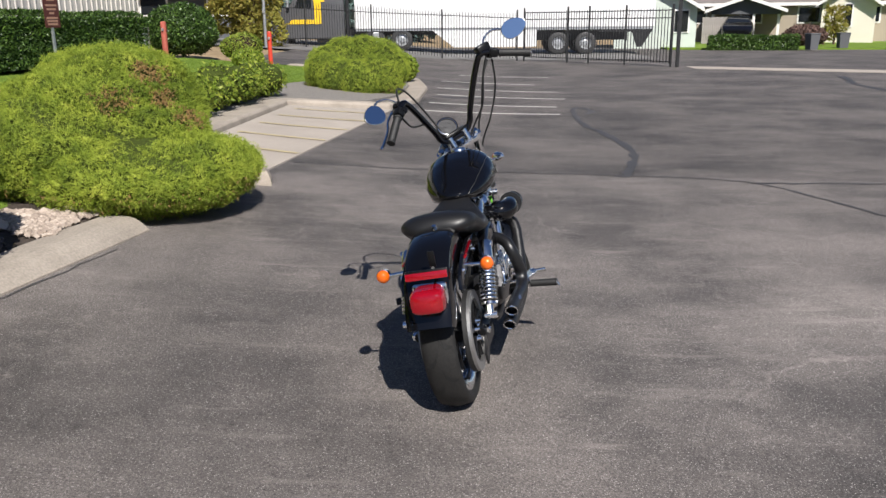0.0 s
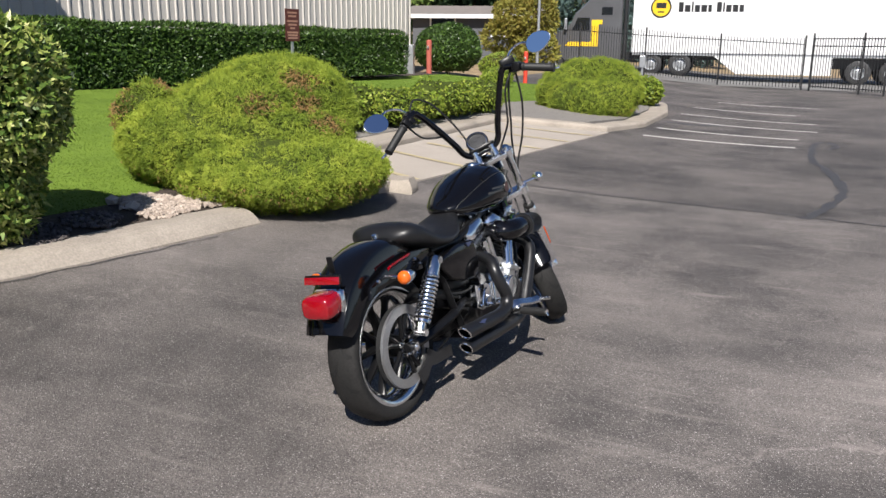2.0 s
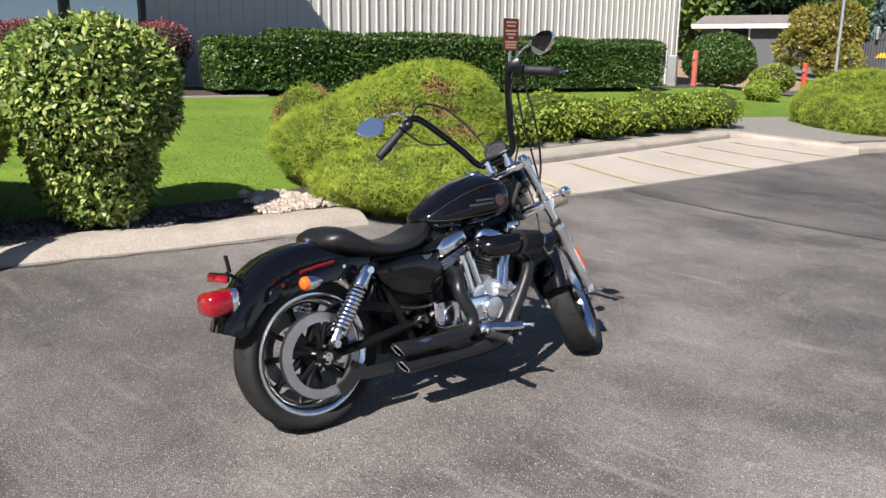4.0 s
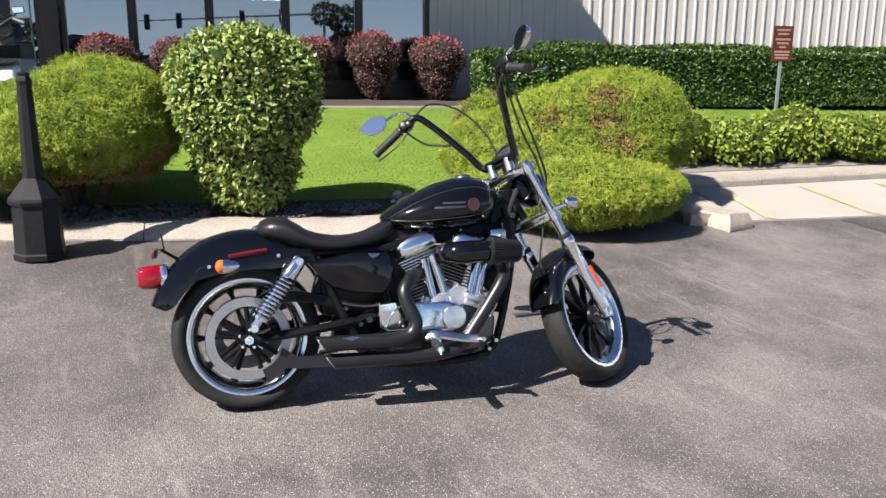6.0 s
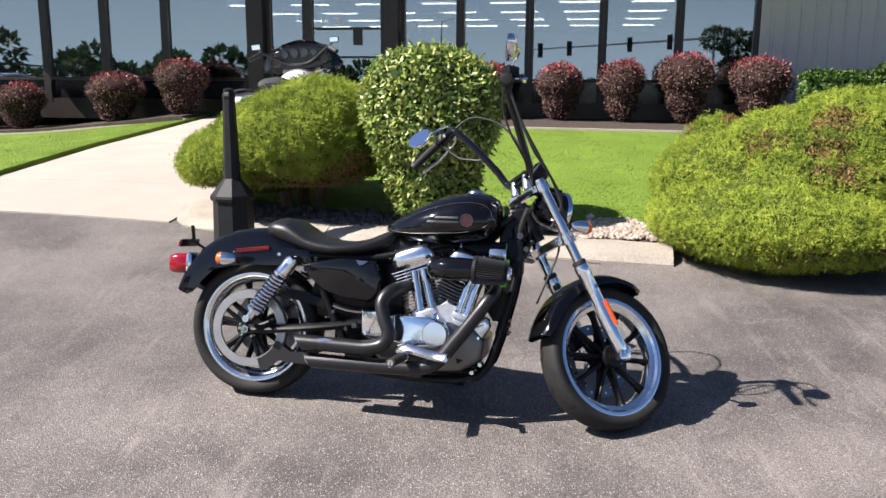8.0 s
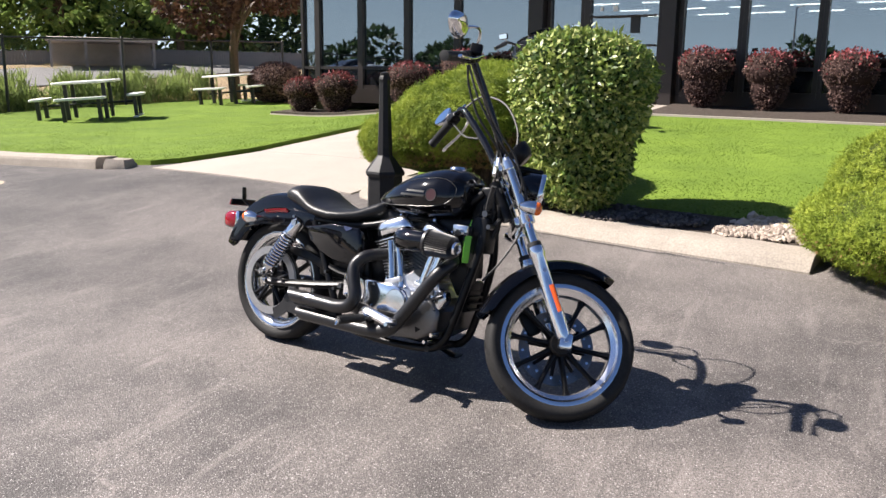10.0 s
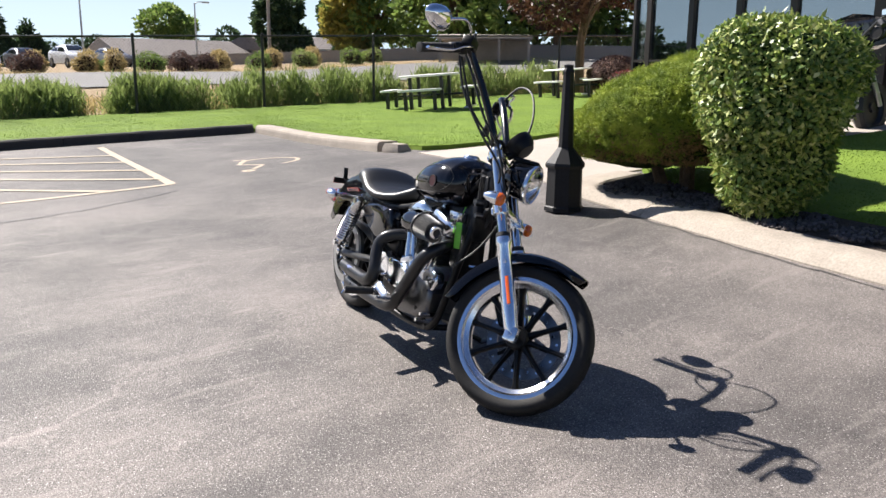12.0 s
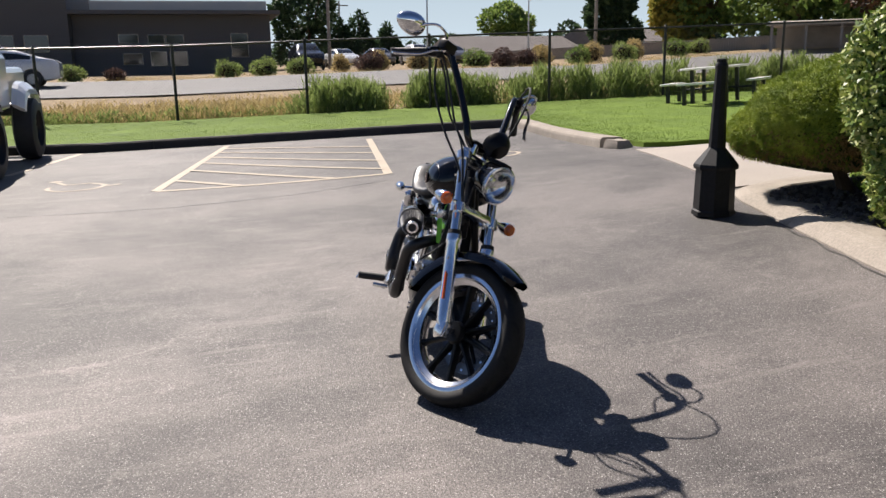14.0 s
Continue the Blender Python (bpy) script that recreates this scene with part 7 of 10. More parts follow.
leafy("red_shrub", 20.4, 47.8, 0, [((0, 0, 0.60), (1.15, 0.9, 0.55))], 2500, 0.2, 0.12, M["barberry"], M["barberry_core"], "dark red shrub in front of the house", "shrub", 502, stems=2, lift=0.0)
tree("small_tree", 22.6, 49.0, 2.5, 0.8, M["tree_gold"], "small yellow-green tree by the house", 503, n=1500, leaf=0.2, trunk=0.08)


def wheelie_bin(x, y, turn):
    th = thing("wheelie_bin", on_ground(x, y, turn), "dark grey wheeled rubbish bin at the kerb", "rubbish bin", "rubbish bins")
    bm = bmesh.new()
    loft(bm, [[Vector((sx * w, sy * d, z)) for sx, sy in ((-1, -1), (1, -1), (1, 1), (-1, 1))] for z, w, d in ((0.05, 0.20, 0.22), (0.78, 0.25, 0.28))])
    part("body", bm, M["grey_wall"], th)
    bm = bmesh.new()
    box(bm, (0, 0, 0.81), (0.54, 0.60, 0.06), bevel=0.02)
    part("lid", bm, M["grey_wall"], th)


wheelie_bin(18.4, 42.2, 10)
wheelie_bin(20.45, 43.3, -6)


# ---- touring motorcycle by the door ----
def touring_bike(x, y, turn):
    th = thing("touring_motorcycle", on_ground(x, y, turn, 0.012) @ pose(0, 0, 0, 0, -6, 0) @ Matrix.Scale(1.07, 4), "black and white touring motorcycle parked on the walkway", "motorcycle")
    for yy, nm in ((0.0, "rear_wheel"), (1.62, "front_wheel")):
        bm = bmesh.new()
        lathe(bm, [(0.20, -0.06), (0.28, -0.065), (0.315, -0.03), (0.315, 0.03), (0.28, 0.065), (0.20, 0.06)], 36, Matrix.Translation((0, yy, 0.315)) @ AXLE_TURN, closed=True)
        wh = part(nm, bm, M["tyre"], th, "", True, 40)
        bm = bmesh.new()
        lathe(bm, [(0.0, 0.03), (0.05, 0.04), (0.06, 0.015), (0.18, 0.015), (0.205, 0.05), (0.205, -0.05), (0.18, -0.015), (0.0, -0.015)], 30, Matrix.Translation((0, yy, 0.315)) @ AXLE_TURN)
        part("rim", bm, M["black_iron"], wh, "", True, 40)
    bm = bmesh.new()
    box(bm, (0, 0.72, 0.42), (0.34, 0.62, 0.46), bevel=0.05)
    part("engine", bm, M["black_iron"], th)
    for s in (-1, 1):
        bm = bmesh.new()
        secs = []
        for yy, w, z0, z1 in ((-0.52, 0.07, 0.42, 0.66), (-0.45, 0.10, 0.36, 0.72), (-0.1, 0.115, 0.33, 0.76), (0.18, 0.10, 0.38, 0.74), (0.24, 0.06, 0.46, 0.68)):
            ring = []
            for i in range(20):
                a = 2 * math.pi * i / 20
                c, sn = math.cos(a), math.sin(a)
                ring.append(Vector((s * 0.33 + w * math.copysign(abs(c) ** 0.5, c), yy, (z0 + z1) / 2 + (z1 - z0) / 2 * math.copysign(abs(sn) ** 0.5, sn))))
            secs.append(ring)
        loft(bm, secs)
        bag = part("saddlebag", bm, M["white_car"], th, "glossy white hard saddlebag", True, 50)
        bm = bmesh.new()
        box(bm, (s * 0.33, -0.15, 0.755), (0.23, 0.70, 0.018), bevel=0.006)
        part("lid_rail", bm, M["black_iron"], bag)
    bm = bmesh.new()
    secs = []
    for a in np.linspace(40, 185, 20):
        d = Vector((0, math.cos(radians(a)), math.sin(radians(a))))
        secs.append([Vector((x_, 0, 0.33)) + d * r for x_, r in ((-0.11, 0.33), (-0.11, 0.40), (-0.05, 0.43), (0.05, 0.43), (0.11, 0.40), (0.11, 0.33))])
    loft(bm, secs)
    part("rear_fender", bm, M["white_car"], th, "glossy white rear fender", True, 50)
    bm = bmesh.new()
    box(bm, (0, -0.44, 0.48), (0.14, 0.05, 0.10), bevel=0.02)
    part("tail_light", bm, M["red_paint"], th, "red tail light")
    bm = bmesh.new()
    secs = []
    for yy, w, z0, z1 in ((-0.35, 0.10, 0.74, 0.80), (-0.2, 0.17, 0.72, 0.86), (0.15, 0.18, 0.68, 0.82), (0.45, 0.17, 0.66, 0.76), (0.62, 0.10, 0.68, 0.78)):
        secs.append([Vector((w * math.copysign(abs(math.cos(t)) ** 0.7, math.cos(t)), yy, (z0 + z1) / 2 + (z1 - z0) / 2 * math.sin(t))) for t in np.linspace(0, 2 * math.pi, 18, endpoint=False)])
    loft(bm, secs)
    part("seat", bm, M["tyre"], th, "black seat", True, 60)
    bm = bmesh.new()
    secs = []
    for yy, w, z0, z1 in ((0.56, 0.06, 0.76, 0.86), (0.68, 0.17, 0.70, 0.93), (0.88, 0.20, 0.68, 0.97), (1.06, 0.16, 0.70, 0.94), (1.13, 0.08, 0.74, 0.88)):
        secs.append([Vector((w * math.cos(t), yy, (z0 + z1) / 2 + (z1 - z0) / 2 * math.sin(t))) for t in np.linspace(0, 2 * math.pi, 20, endpoint=False)])
    loft(bm, secs)
    part("fuel_tank", bm, M["white_car"], th, "glossy white fuel tank", True, 60)
    bm = bmesh.new()
    secs = []
    for yy, w, z0, z1 in ((1.16, 0.38, 0.98, 1.22), (1.24, 0.42, 0.94, 1.28), (1.36, 0.36, 0.92, 1.28), (1.46, 0.20, 0.96, 1.18), (1.50, 0.08, 1.0, 1.1)):
        secs.append([Vector((w * math.copysign(abs(math.cos(t)) ** 0.7, math.cos(t)), yy, (z0 + z1) / 2 + (z1 - z0) / 2 * math.copysign(abs(math.sin(t)) ** 0.8, math.sin(t)))) for t in np.linspace(0, 2 * math.pi, 24, endpoint=False)])
    loft(bm, secs)
    fair = part("fairing", bm, M["black_car"], th, "glossy black batwing fairing", True, 50)
    for s in (-1, 1):
        bm = bmesh.new()
        loft(bm, [[Vector((s * x_, y_, z_ + h_)) for h_ in (-0.5 * hh, 0.5 * hh)] + [Vector((s * x_, y_ + 0.05, z_ + h_)) for h_ in (0.5 * hh, -0.5 * hh)] for x_, y_, z_, hh in ((0.24, 1.17, 1.10, 0.30), (0.36, 1.19, 1.08, 0.24), (0.45, 1.24, 1.04, 0.14), (0.49, 1.29, 1.00, 0.05))])
        part("fairing_wing", bm, M["black_car"], fair, "", True, 50)
    for x_, z_, r_ in ((-0.17, 1.16, 0.05), (-0.055, 1.17, 0.06), (0.065, 1.17, 0.06), (0.18, 1.16, 0.05), (-0.29, 1.09, 0.07), (0.29, 1.09, 0.07)):
        bm = bmesh.new()
        lathe(bm, [(0.0, 0.004), (r_ * 0.82, 0.004), (r_ * 0.9, 0.012), (r_, 0.006), (r_, -0.02)], 24, Matrix.Translation((x_, 1.155, z_)) @ Matrix.Rotation(radians(90), 4, "X"))
        part("dash_dial" if r_ < 0.065 else "speaker", bm, M["dark_glass"] if r_ < 0.065 else M["black_iron"], fair, "", True, 40)
    bm = bmesh.new()
    loft(bm, [[Vector((sx * 0.27, 1.27, 1.255)), Vector((sx * 0.20, 1.235, 1.33 - 0.04 * abs(sx)))] for sx in (-1, -0.5, 0, 0.5, 1)], cap=False, closed_ring=False)
    part("windscreen", bm, M["dark_glass"], th)
    bm = bmesh.new()
    tube(bm, spline([(-0.50, 0.86, 1.13), (-0.40, 0.98, 1.19), (-0.16, 1.10, 1.06), (0, 1.11, 1.03), (0.16, 1.10, 1.06), (0.40, 0.98, 1.19), (0.50, 0.86, 1.13)], 5), 0.016, 8)
    for s in (-1, 1):
        rod(bm, (s * 0.42, 0.955, 1.178), (s * 0.52, 0.84, 1.12), 0.024, None, 10)
    part("handlebar", bm, M["black_iron"], th)
    for s in (-1, 1):
        bm = bmesh.new()
        box(bm, (s * 0.47, 1.02, 1.27), (0.12, 0.03, 0.07), bevel=0.014)
        rod(bm, (s * 0.40, 0.98, 1.19), (s * 0.46, 1.02, 1.25), 0.008)
        part("mirror", bm, M["black_iron"], th)
        bm = bmesh.new()
        box(bm, (s * 0.47, 1.002, 1.27), (0.10, 0.006, 0.055), bevel=0.002)
        part("mirror_glass", bm, M["mirror_pane"], th)
        bm = bmesh.new()
        rod(bm, (s * 0.11, 1.30, 0.95), (s * 0.11, 1.62, 0.33), 0.028)
        part("fork_leg", bm, M["steel"], th)
    bm = bmesh.new()
    for s in (-1, 1):
        tube(bm, spline([(s * 0.2, 0.9, 0.35), (s * 0.25, 0.6, 0.22), (s * 0.27, 0.2, 0.22), (s * 0.28, -0.5, 0.24)], 5), 0.045, 10)
    part("exhaust", bm, M["steel"], th)
    bm = bmesh.new()
    tube(bm, [(-0.15, 0.7, 0.25), (-0.28, 0.72, -0.02)], 0.014, 6)
    part("side_stand", bm, M["black_iron"], th)


AXLE_TURN = Matrix.Rotation(radians(90), 4, "Y")
touring_bike(-6.25, 1.84, 88)


# ---- motorcycle materials ----
B = {}
B["gloss"] = mat("gloss_black_paint", (0.003, 0.003, 0.0038), 0.09, spread=0.15, scale=4, bump=0, coat=0.55, spec=0.2)
B["matte"] = mat("matte_black_coating", (0.009, 0.009, 0.010), 0.36, spec=0.45, spread=0.3, scale=10, fine=150, bump=0.15, bump_scale=250, depth=0.001)
B["pleat"] = mat("grey_filter_pleats", (0.012, 0.012, 0.013), 0.40, spread=0.2, scale=20, bump=0)
B["frame"] = mat("satin_black_frame", (0.005, 0.005, 0.0055), 0.34, spread=0.3, scale=10, bump=0.05, spec=0.22)
B["chrome"] = mat("chrome", (0.78, 0.79, 0.80), 0.09, metal=1.0, spread=0.05, scale=8, bump=0)
B["polished"] = mat("polished_aluminium", (0.90, 0.91, 0.93), 0.19, metal=1.0, spread=0.08, scale=14, fine=90, bump=0.03)
B["cast"] = mat("cast_silver_aluminium", (0.70, 0.71, 0.72), 0.2, metal=1.0, spread=0.15, scale=14, fine=120, bump=0.2, bump_scale=220, depth=0.001)
B["alloy"] = mat("machined_rim_alloy", (0.80, 0.81, 0.83), 0.18, metal=1.0, spread=0.08, scale=10, bump=0.02)
B["ring"] = mat("grey_pulley_alloy", (0.42, 0.415, 0.41), 0.42, metal=0.9, spread=0.12, scale=10, bump=0.05)
B["vinyl"] = mat("black_seat_vinyl", (0.008, 0.008, 0.0085), 0.42, spec=0.45, spread=0.2, scale=8, fine=150, bump=0.3, bump_scale=320, depth=0.001)
B["rubber"] = mat("black_rubber", (0.010, 0.010, 0.010), 0.6, spread=0.3, scale=12, bump=0.1)
B["tread"] = mat("dusty_tyre_tread", (0.016, 0.0155, 0.015), 0.7, spec=0.25, spread=0.3, scale=9, fine=110, bump=0.3, bump_scale=180, depth=0.002)
B["groove"] = mat("tyre_groove", (0.0025, 0.0025, 0.0025), 0.8, spread=0, bump=0)
B["amber"] = mat("amber_lens", (0.62, 0.11, 0.008), 0.12, spread=0.1, scale=40, bump=0.35, bump_scale=120, coat=0.8)
B["red"] = mat("red_lens", (0.22, 0.001, 0.006), 0.10, spread=0.15, scale=30, bump=0.35, bump_scale=90, coat=0.8)
B["orange"] = mat("orange_reflector", (0.50, 0.075, 0.012), 0.25, spread=0.1, scale=40, bump=0.2)
B["case"] = mat("dull_engine_alloy", (0.13, 0.13, 0.133), 0.34, metal=1.0, spread=0.1, scale=14, fine=120, bump=0.3, bump_scale=160, depth=0.001)
B["cover"] = mat("mirror_polished_cover", (0.88, 0.90, 0.93), 0.10, metal=1.0, spread=0.05, scale=10, fine=60, bump=0.02)
B["bright_cast"] = mat("bright_cast_alloy", (0.72, 0.72, 0.73), 0.33, metal=0.92, spread=0.14, scale=16, fine=140, bump=0.3, bump_scale=200, depth=0.001)
B["fin"] = mat("machined_fin", (0.30, 0.30, 0.305), 0.3, metal=1.0, spread=0.1, scale=20, bump=0)
B["disc"] = mat("brake_disc_steel", (0.20, 0.20, 0.205), 0.32, metal=1.0, spread=0.15, scale=20, bump=0.02)
B["mirror"] = mat("mirror_glass", (0.86, 0.90, 0.95), 0.01, metal=1.0, spread=0, bump=0)
B["emblem"] = mat("emblem_silver", (0.045, 0.044, 0.042), 0.4, metal=0.3, spread=0, bump=0)
B["emblem_red"] = mat("emblem_red", (0.045, 0.011, 0.009), 0.35, spread=0, bump=0, coat=0.5)
B["badge"] = mat("pale_blue_badge", (0.10, 0.12, 0.22), 0.3, metal=0.7, spread=0, bump=0)
B["green"] = mat("green_tag", (0.16, 0.55, 0.05), 0.5, spread=0.1, bump=0)
B["dial"] = mat("dial_face", (0.03, 0.03, 0.032), 0.4, spread=0, bump=0)
lens_m = bpy.data.materials.new("clear_lens")
lens_m.use_nodes = True
lb = lens_m.node_tree.nodes["Principled BSDF"]
lb.inputs["Base Color"].default_value, lb.inputs["Roughness"].default_value, lb.inputs["Transmission Weight"].default_value, lb.inputs["IOR"].default_value = (0.95, 0.97, 1, 1), 0.03, 1.0, 1.35
B["lens"] = lens_m

# ---- the motorcycle: x right, y forward, z up, from the foot of the rear wheel ----
BIKE_AT = (0.0799, 2.9894, -0.026)
BIKE = pose(*BIKE_AT, 0, 0, -9.43) @ pose(0, 0, 0, 0, -10.04, 0)
RAKE, STEER_ANGLE = radians(30), radians(39.9)
pivot = Vector((0, 1.63, 0))
STEER = Matrix.Translation(pivot) @ Matrix.Rotation(STEER_ANGLE, 4, Vector((0, -math.sin(RAKE), math.cos(RAKE)))) @ Matrix.Translation(-pivot)
bike = thing("motorcycle", BIKE, "black cruiser motorcycle with tall handlebars leaning on its side stand", "motorcycle")


def bp(name, bm, m, parent=None, label="", steer=False, smooth=True, sharp=38):
    if steer:
        bmesh.ops.transform(bm, matrix=STEER, verts=bm.verts)
    return part(name, bm, m, parent or bike, label, smooth, sharp)


AXLE_X = Matrix.Rotation(radians(90), 4, "Y")


def wheel(name, c, R, rim_r, width, steer, n_spoke, bright, parent_label):
    at_c = Matrix.Translation(c) @ AXLE_X
    w = width / 2
    bm = bmesh.new()
    lip = rim_r
    prof = [(lip - 0.004, -w * 0.80), (lip + 0.006, -w * 0.78), (lip + 0.006, -w * 0.70), (lip - 0.010, -w * 0.62), (lip - 0.030, -w * 0.30), (lip - 0.030, w * 0.30), (lip - 0.010, w * 0.62), (lip + 0.006, w * 0.70), (lip + 0.006, w * 0.78), (lip - 0.004, w * 0.80), (lip - 0.014, w * 0.70), (lip - 0.036, w * 0.42), (lip - 0.042, 0), (lip - 0.036, -w * 0.42), (lip - 0.014, -w * 0.70)]
    lathe(bm, prof, 56, at_c, closed=True)
    rim = bp(name, bm, B["alloy"], None, parent_label, steer)
    for side in (-1, 1):
        bm = bmesh.new()
        z = side * w
        ring = [(lip - (0.020 if bright else 0.024), z * 0.62), (lip - 0.012, z * 0.79), (lip + 0.004, z * 0.82), (lip + 0.007, z * 0.80), (lip + 0.004, z * 0.70)]
        lathe(bm, ring if side > 0 else ring[::-1], 64, at_c)
        bp("rim_lip", bm, B["alloy"], rim, "bright machined rim edge", steer)
    bm = bmesh.new()
    half = [(lip - 0.004, w * 0.76), (lip + 0.020, w * 0.96), (lip + (R - lip) * 0.55, w), (lip + (R - lip) * 0.80, w * 0.86), (R - 0.007, w * 0.50), (R, 0.0)]
    prof = [(r, -h) for r, h in half] + [(r, h) for r, h in half[-2::-1]] + [(lip - 0.010, w * 0.5), (lip - 0.010, -w * 0.5)]
    lathe(bm, prof, 72, at_c, closed=True)
    bp("tyre", bm, B["tread"], rim, "dusty black road tyre", steer, sharp=60)
    # tread grooves
    bm = bmesh.new()

    def on_tyre(a, t):
        h = t * w
        k = abs(t)
        r = R - 0.007 * (k / 0.5) ** 2 if k < 0.5 else np.interp(k, (0.5, 0.86, 1.0), (R - 0.007, lip + (R - lip) * 0.80, lip + (R - lip) * 0.55))
        r += 0.0012
        return at_c @ Vector((r * math.cos(a), r * math.sin(a), h))
    for i in range(13):
        a0 = 2 * math.pi * i / 13
        for side in (-1, 1):
            off = 0 if side > 0 else math.pi / 13
            pts = [(a0 + off, 0.05 * side), (a0 + off + 0.10, 0.16 * side), (a0 + off + 0.17, 0.36 * side), (a0 + off + 0.20, 0.60 * side), (a0 + off + 0.20, 0.84 * side)]
            last = None
            for j, (a, t) in enumerate(pts):
                ww = (0.005, 0.012, 0.014, 0.012, 0.005)[j] / R * 1.5
                pair = (bm.verts.new(on_tyre(a - ww / 2, t)), bm.verts.new(on_tyre(a + ww / 2, t)))
                if last:
                    bm.faces.new((last[0], last[1], pair[1], pair[0]))
                last = pair
    tagged(bp("tread_groove", bm, B["groove"], rim, "", steer, smooth=False), kind="stuff")
    bm = bmesh.new()
    lathe(bm, [(0.012, -w * 0.9), (0.040, -w * 0.9), (0.046, -w * 0.5), (0.036, -0.01), (0.036, 0.01), (0.046, w * 0.5), (0.040, w * 0.9), (0.012, w * 0.9)], 24, at_c, closed=True)
    bp("hub", bm, B["frame"], rim, "", steer)
    for i in range(n_spoke):
        a = 2 * math.pi * i / n_spoke + 0.31
        d = Vector((math.cos(a), math.sin(a), 0))
        s = Vector((-d.y, d.x, 0))
        bm = bmesh.new()
        secs = []
        for r, ww, tt in ((0.034, 0.013, 0.020), (0.09, 0.009, 0.014), (lip - 0.06, 0.009, 0.013), (lip - 0.034, 0.016, 0.018)):
            secs.append([at_c @ (d * r + s * a_ + Vector((0, 0, b_))) for a_, b_ in ((-ww, -tt), (ww, -tt), (ww * 1.0, tt * 0.5), (ww * 0.5, tt), (-ww * 0.5, tt), (-ww, tt * 0.5))])
        loft(bm, secs)
        bp("spoke", bm, B["frame"], rim, "", steer)
    return rim


def ring_plate(bm, at, r0, r1, z0, z1, seg=48):
    lathe(bm, [(r0, z0), (r1, z0), (r1, z1), (r0, z1)], seg, at, closed=True)


CR, CF = Vector((0, 0.03, 0.318)), Vector((0, 1.478, 0.277))
rear = wheel("rear_wheel", CR, 0.285, 0.224, 0.130, False, 10, False, "cast rear wheel with black spokes and bright rim")
front = wheel("front_wheel", CF, 0.286, 0.227, 0.108, True, 10, True, "cast front wheel with black spokes and bright rim")
# belt pulley on the right of the rear wheel
atR = Matrix.Translation(CR) @ AXLE_X
bm = bmesh.new()
ring_plate(bm, atR, 0.124, 0.158, 0.094, 0.106)
pulley = bp("belt_pulley", bm, B["ring"], None, "pale grey belt pulley")
bm = bmesh.new()
ring_plate(bm, atR, 0.142, 0.160, 0.076, 0.0935)
bp("belt_wrap", bm, B["rubber"], pulley, "black belt round the pulley")
for i in range(5):
    a = 2 * math.pi * i / 5 + 0.5
    bm = bmesh.new()
    for da in (-0.16, 0.16):
        rod(bm, atR @ Vector((0.03 * math.cos(a), 0.03 * math.sin(a), 0.088)), atR @ Vector((0.127 * math.cos(a + da), 0.127 * math.sin(a + da), 0.096)), 0.012, 0.009, 8)
    bp("pulley_spoke", bm, B["frame"], pulley)
bm = bmesh.new()
for zz in (1, -1):
    a, b = CR + Vector((0.092, 0.02, zz * 0.152)), Vector((0.092, 0.60, 0.36 + zz * 0.045))
    tube(bm, [a, b], 0.010, 6, flat=0.35)
bp("drive_belt", bm, B["rubber"])
bm = bmesh.new()
guard_line = [(0.03 + 0.182 * math.cos(radians(a)), 0.318 + 0.182 * math.sin(radians(a))) for a in range(-70, -41, 7)] + [(0.205, 0.190), (0.330, 0.186), (0.330, 0.232), (0.215, 0.234)] + [(0.03 + 0.130 * math.cos(radians(a)), 0.318 + 0.130 * math.sin(radians(a))) for a in range(-20, -71, -10)]
slab(bm, guard_line, 0.010, Matrix.Translation((0.1075, 0, 0)) @ Matrix(((0, 0, 1, 0), (1, 0, 0, 0), (0, 1, 0, 0), (0, 0, 0, 1))))
bp("belt_guard", bm, B["pleat"], None, "dark grey guard under the drive belt", smooth=False)
YZ = Matrix(((0, 0, 1, 0), (1, 0, 0, 0), (0, 1, 0, 0), (0, 0, 0, 1)))


def side_plate(bm, outline, x, depth, rounding=0.0):
    """A plate with its outline in (y, z), from x outwards by depth."""
    n0 = len(bm.faces)
    slab(bm, outline, depth, Matrix.Translation((x, 0, 0)) @ YZ)
    if rounding:
        bm.edges.ensure_lookup_table()
        es = [e for e in bm.edges if all(abs(v.co.x - (x + depth)) < 1e-5 for v in e.verts)]
        bmesh.ops.bevel(bm, geom=es, offset=rounding, segments=3, affect="EDGES", profile=0.5)
    return bm


# rear brake disc and calipers
bm = bmesh.new()
ring_plate(bm, atR, 0.095, 0.146, -0.098, -0.092)
bp("brake_disc", bm, B["disc"], rear, "steel brake disc")
atF = Matrix.Translation(CF) @ AXLE_X
bm = bmesh.new()
ring_plate(bm, atF, 0.104, 0.146, -0.072, -0.066)
disc = bp("brake_disc", bm, B["disc"], front, "steel front brake disc", True)
for i in range(8):
    a = 2 * math.pi * i / 8
    bm = bmesh.new()
    rod(bm, atF @ Vector((0.03 * math.cos(a), 0.03 * math.sin(a), -0.06)), atF @ Vector((0.11 * math.cos(a), 0.11 * math.sin(a), -0.068)), 0.009, 0.008, 6)
    bp("disc_carrier", bm, B["frame"], front, "", True)
bm = bmesh.new()
for i in range(24):
    a = 2 * math.pi * i / 24
    r = 0.117 + 0.014 * (i % 2)
    rod(bm, atF @ Vector((r * math.cos(a), r * math.sin(a), -0.0655)), atF @ Vector((r * math.cos(a), r * math.sin(a), -0.0650)), 0.0055, None, 8)
tagged(bp("disc_hole", bm, B["alloy"], front, "", True, smooth=False), kind="stuff")
bm = bmesh.new()
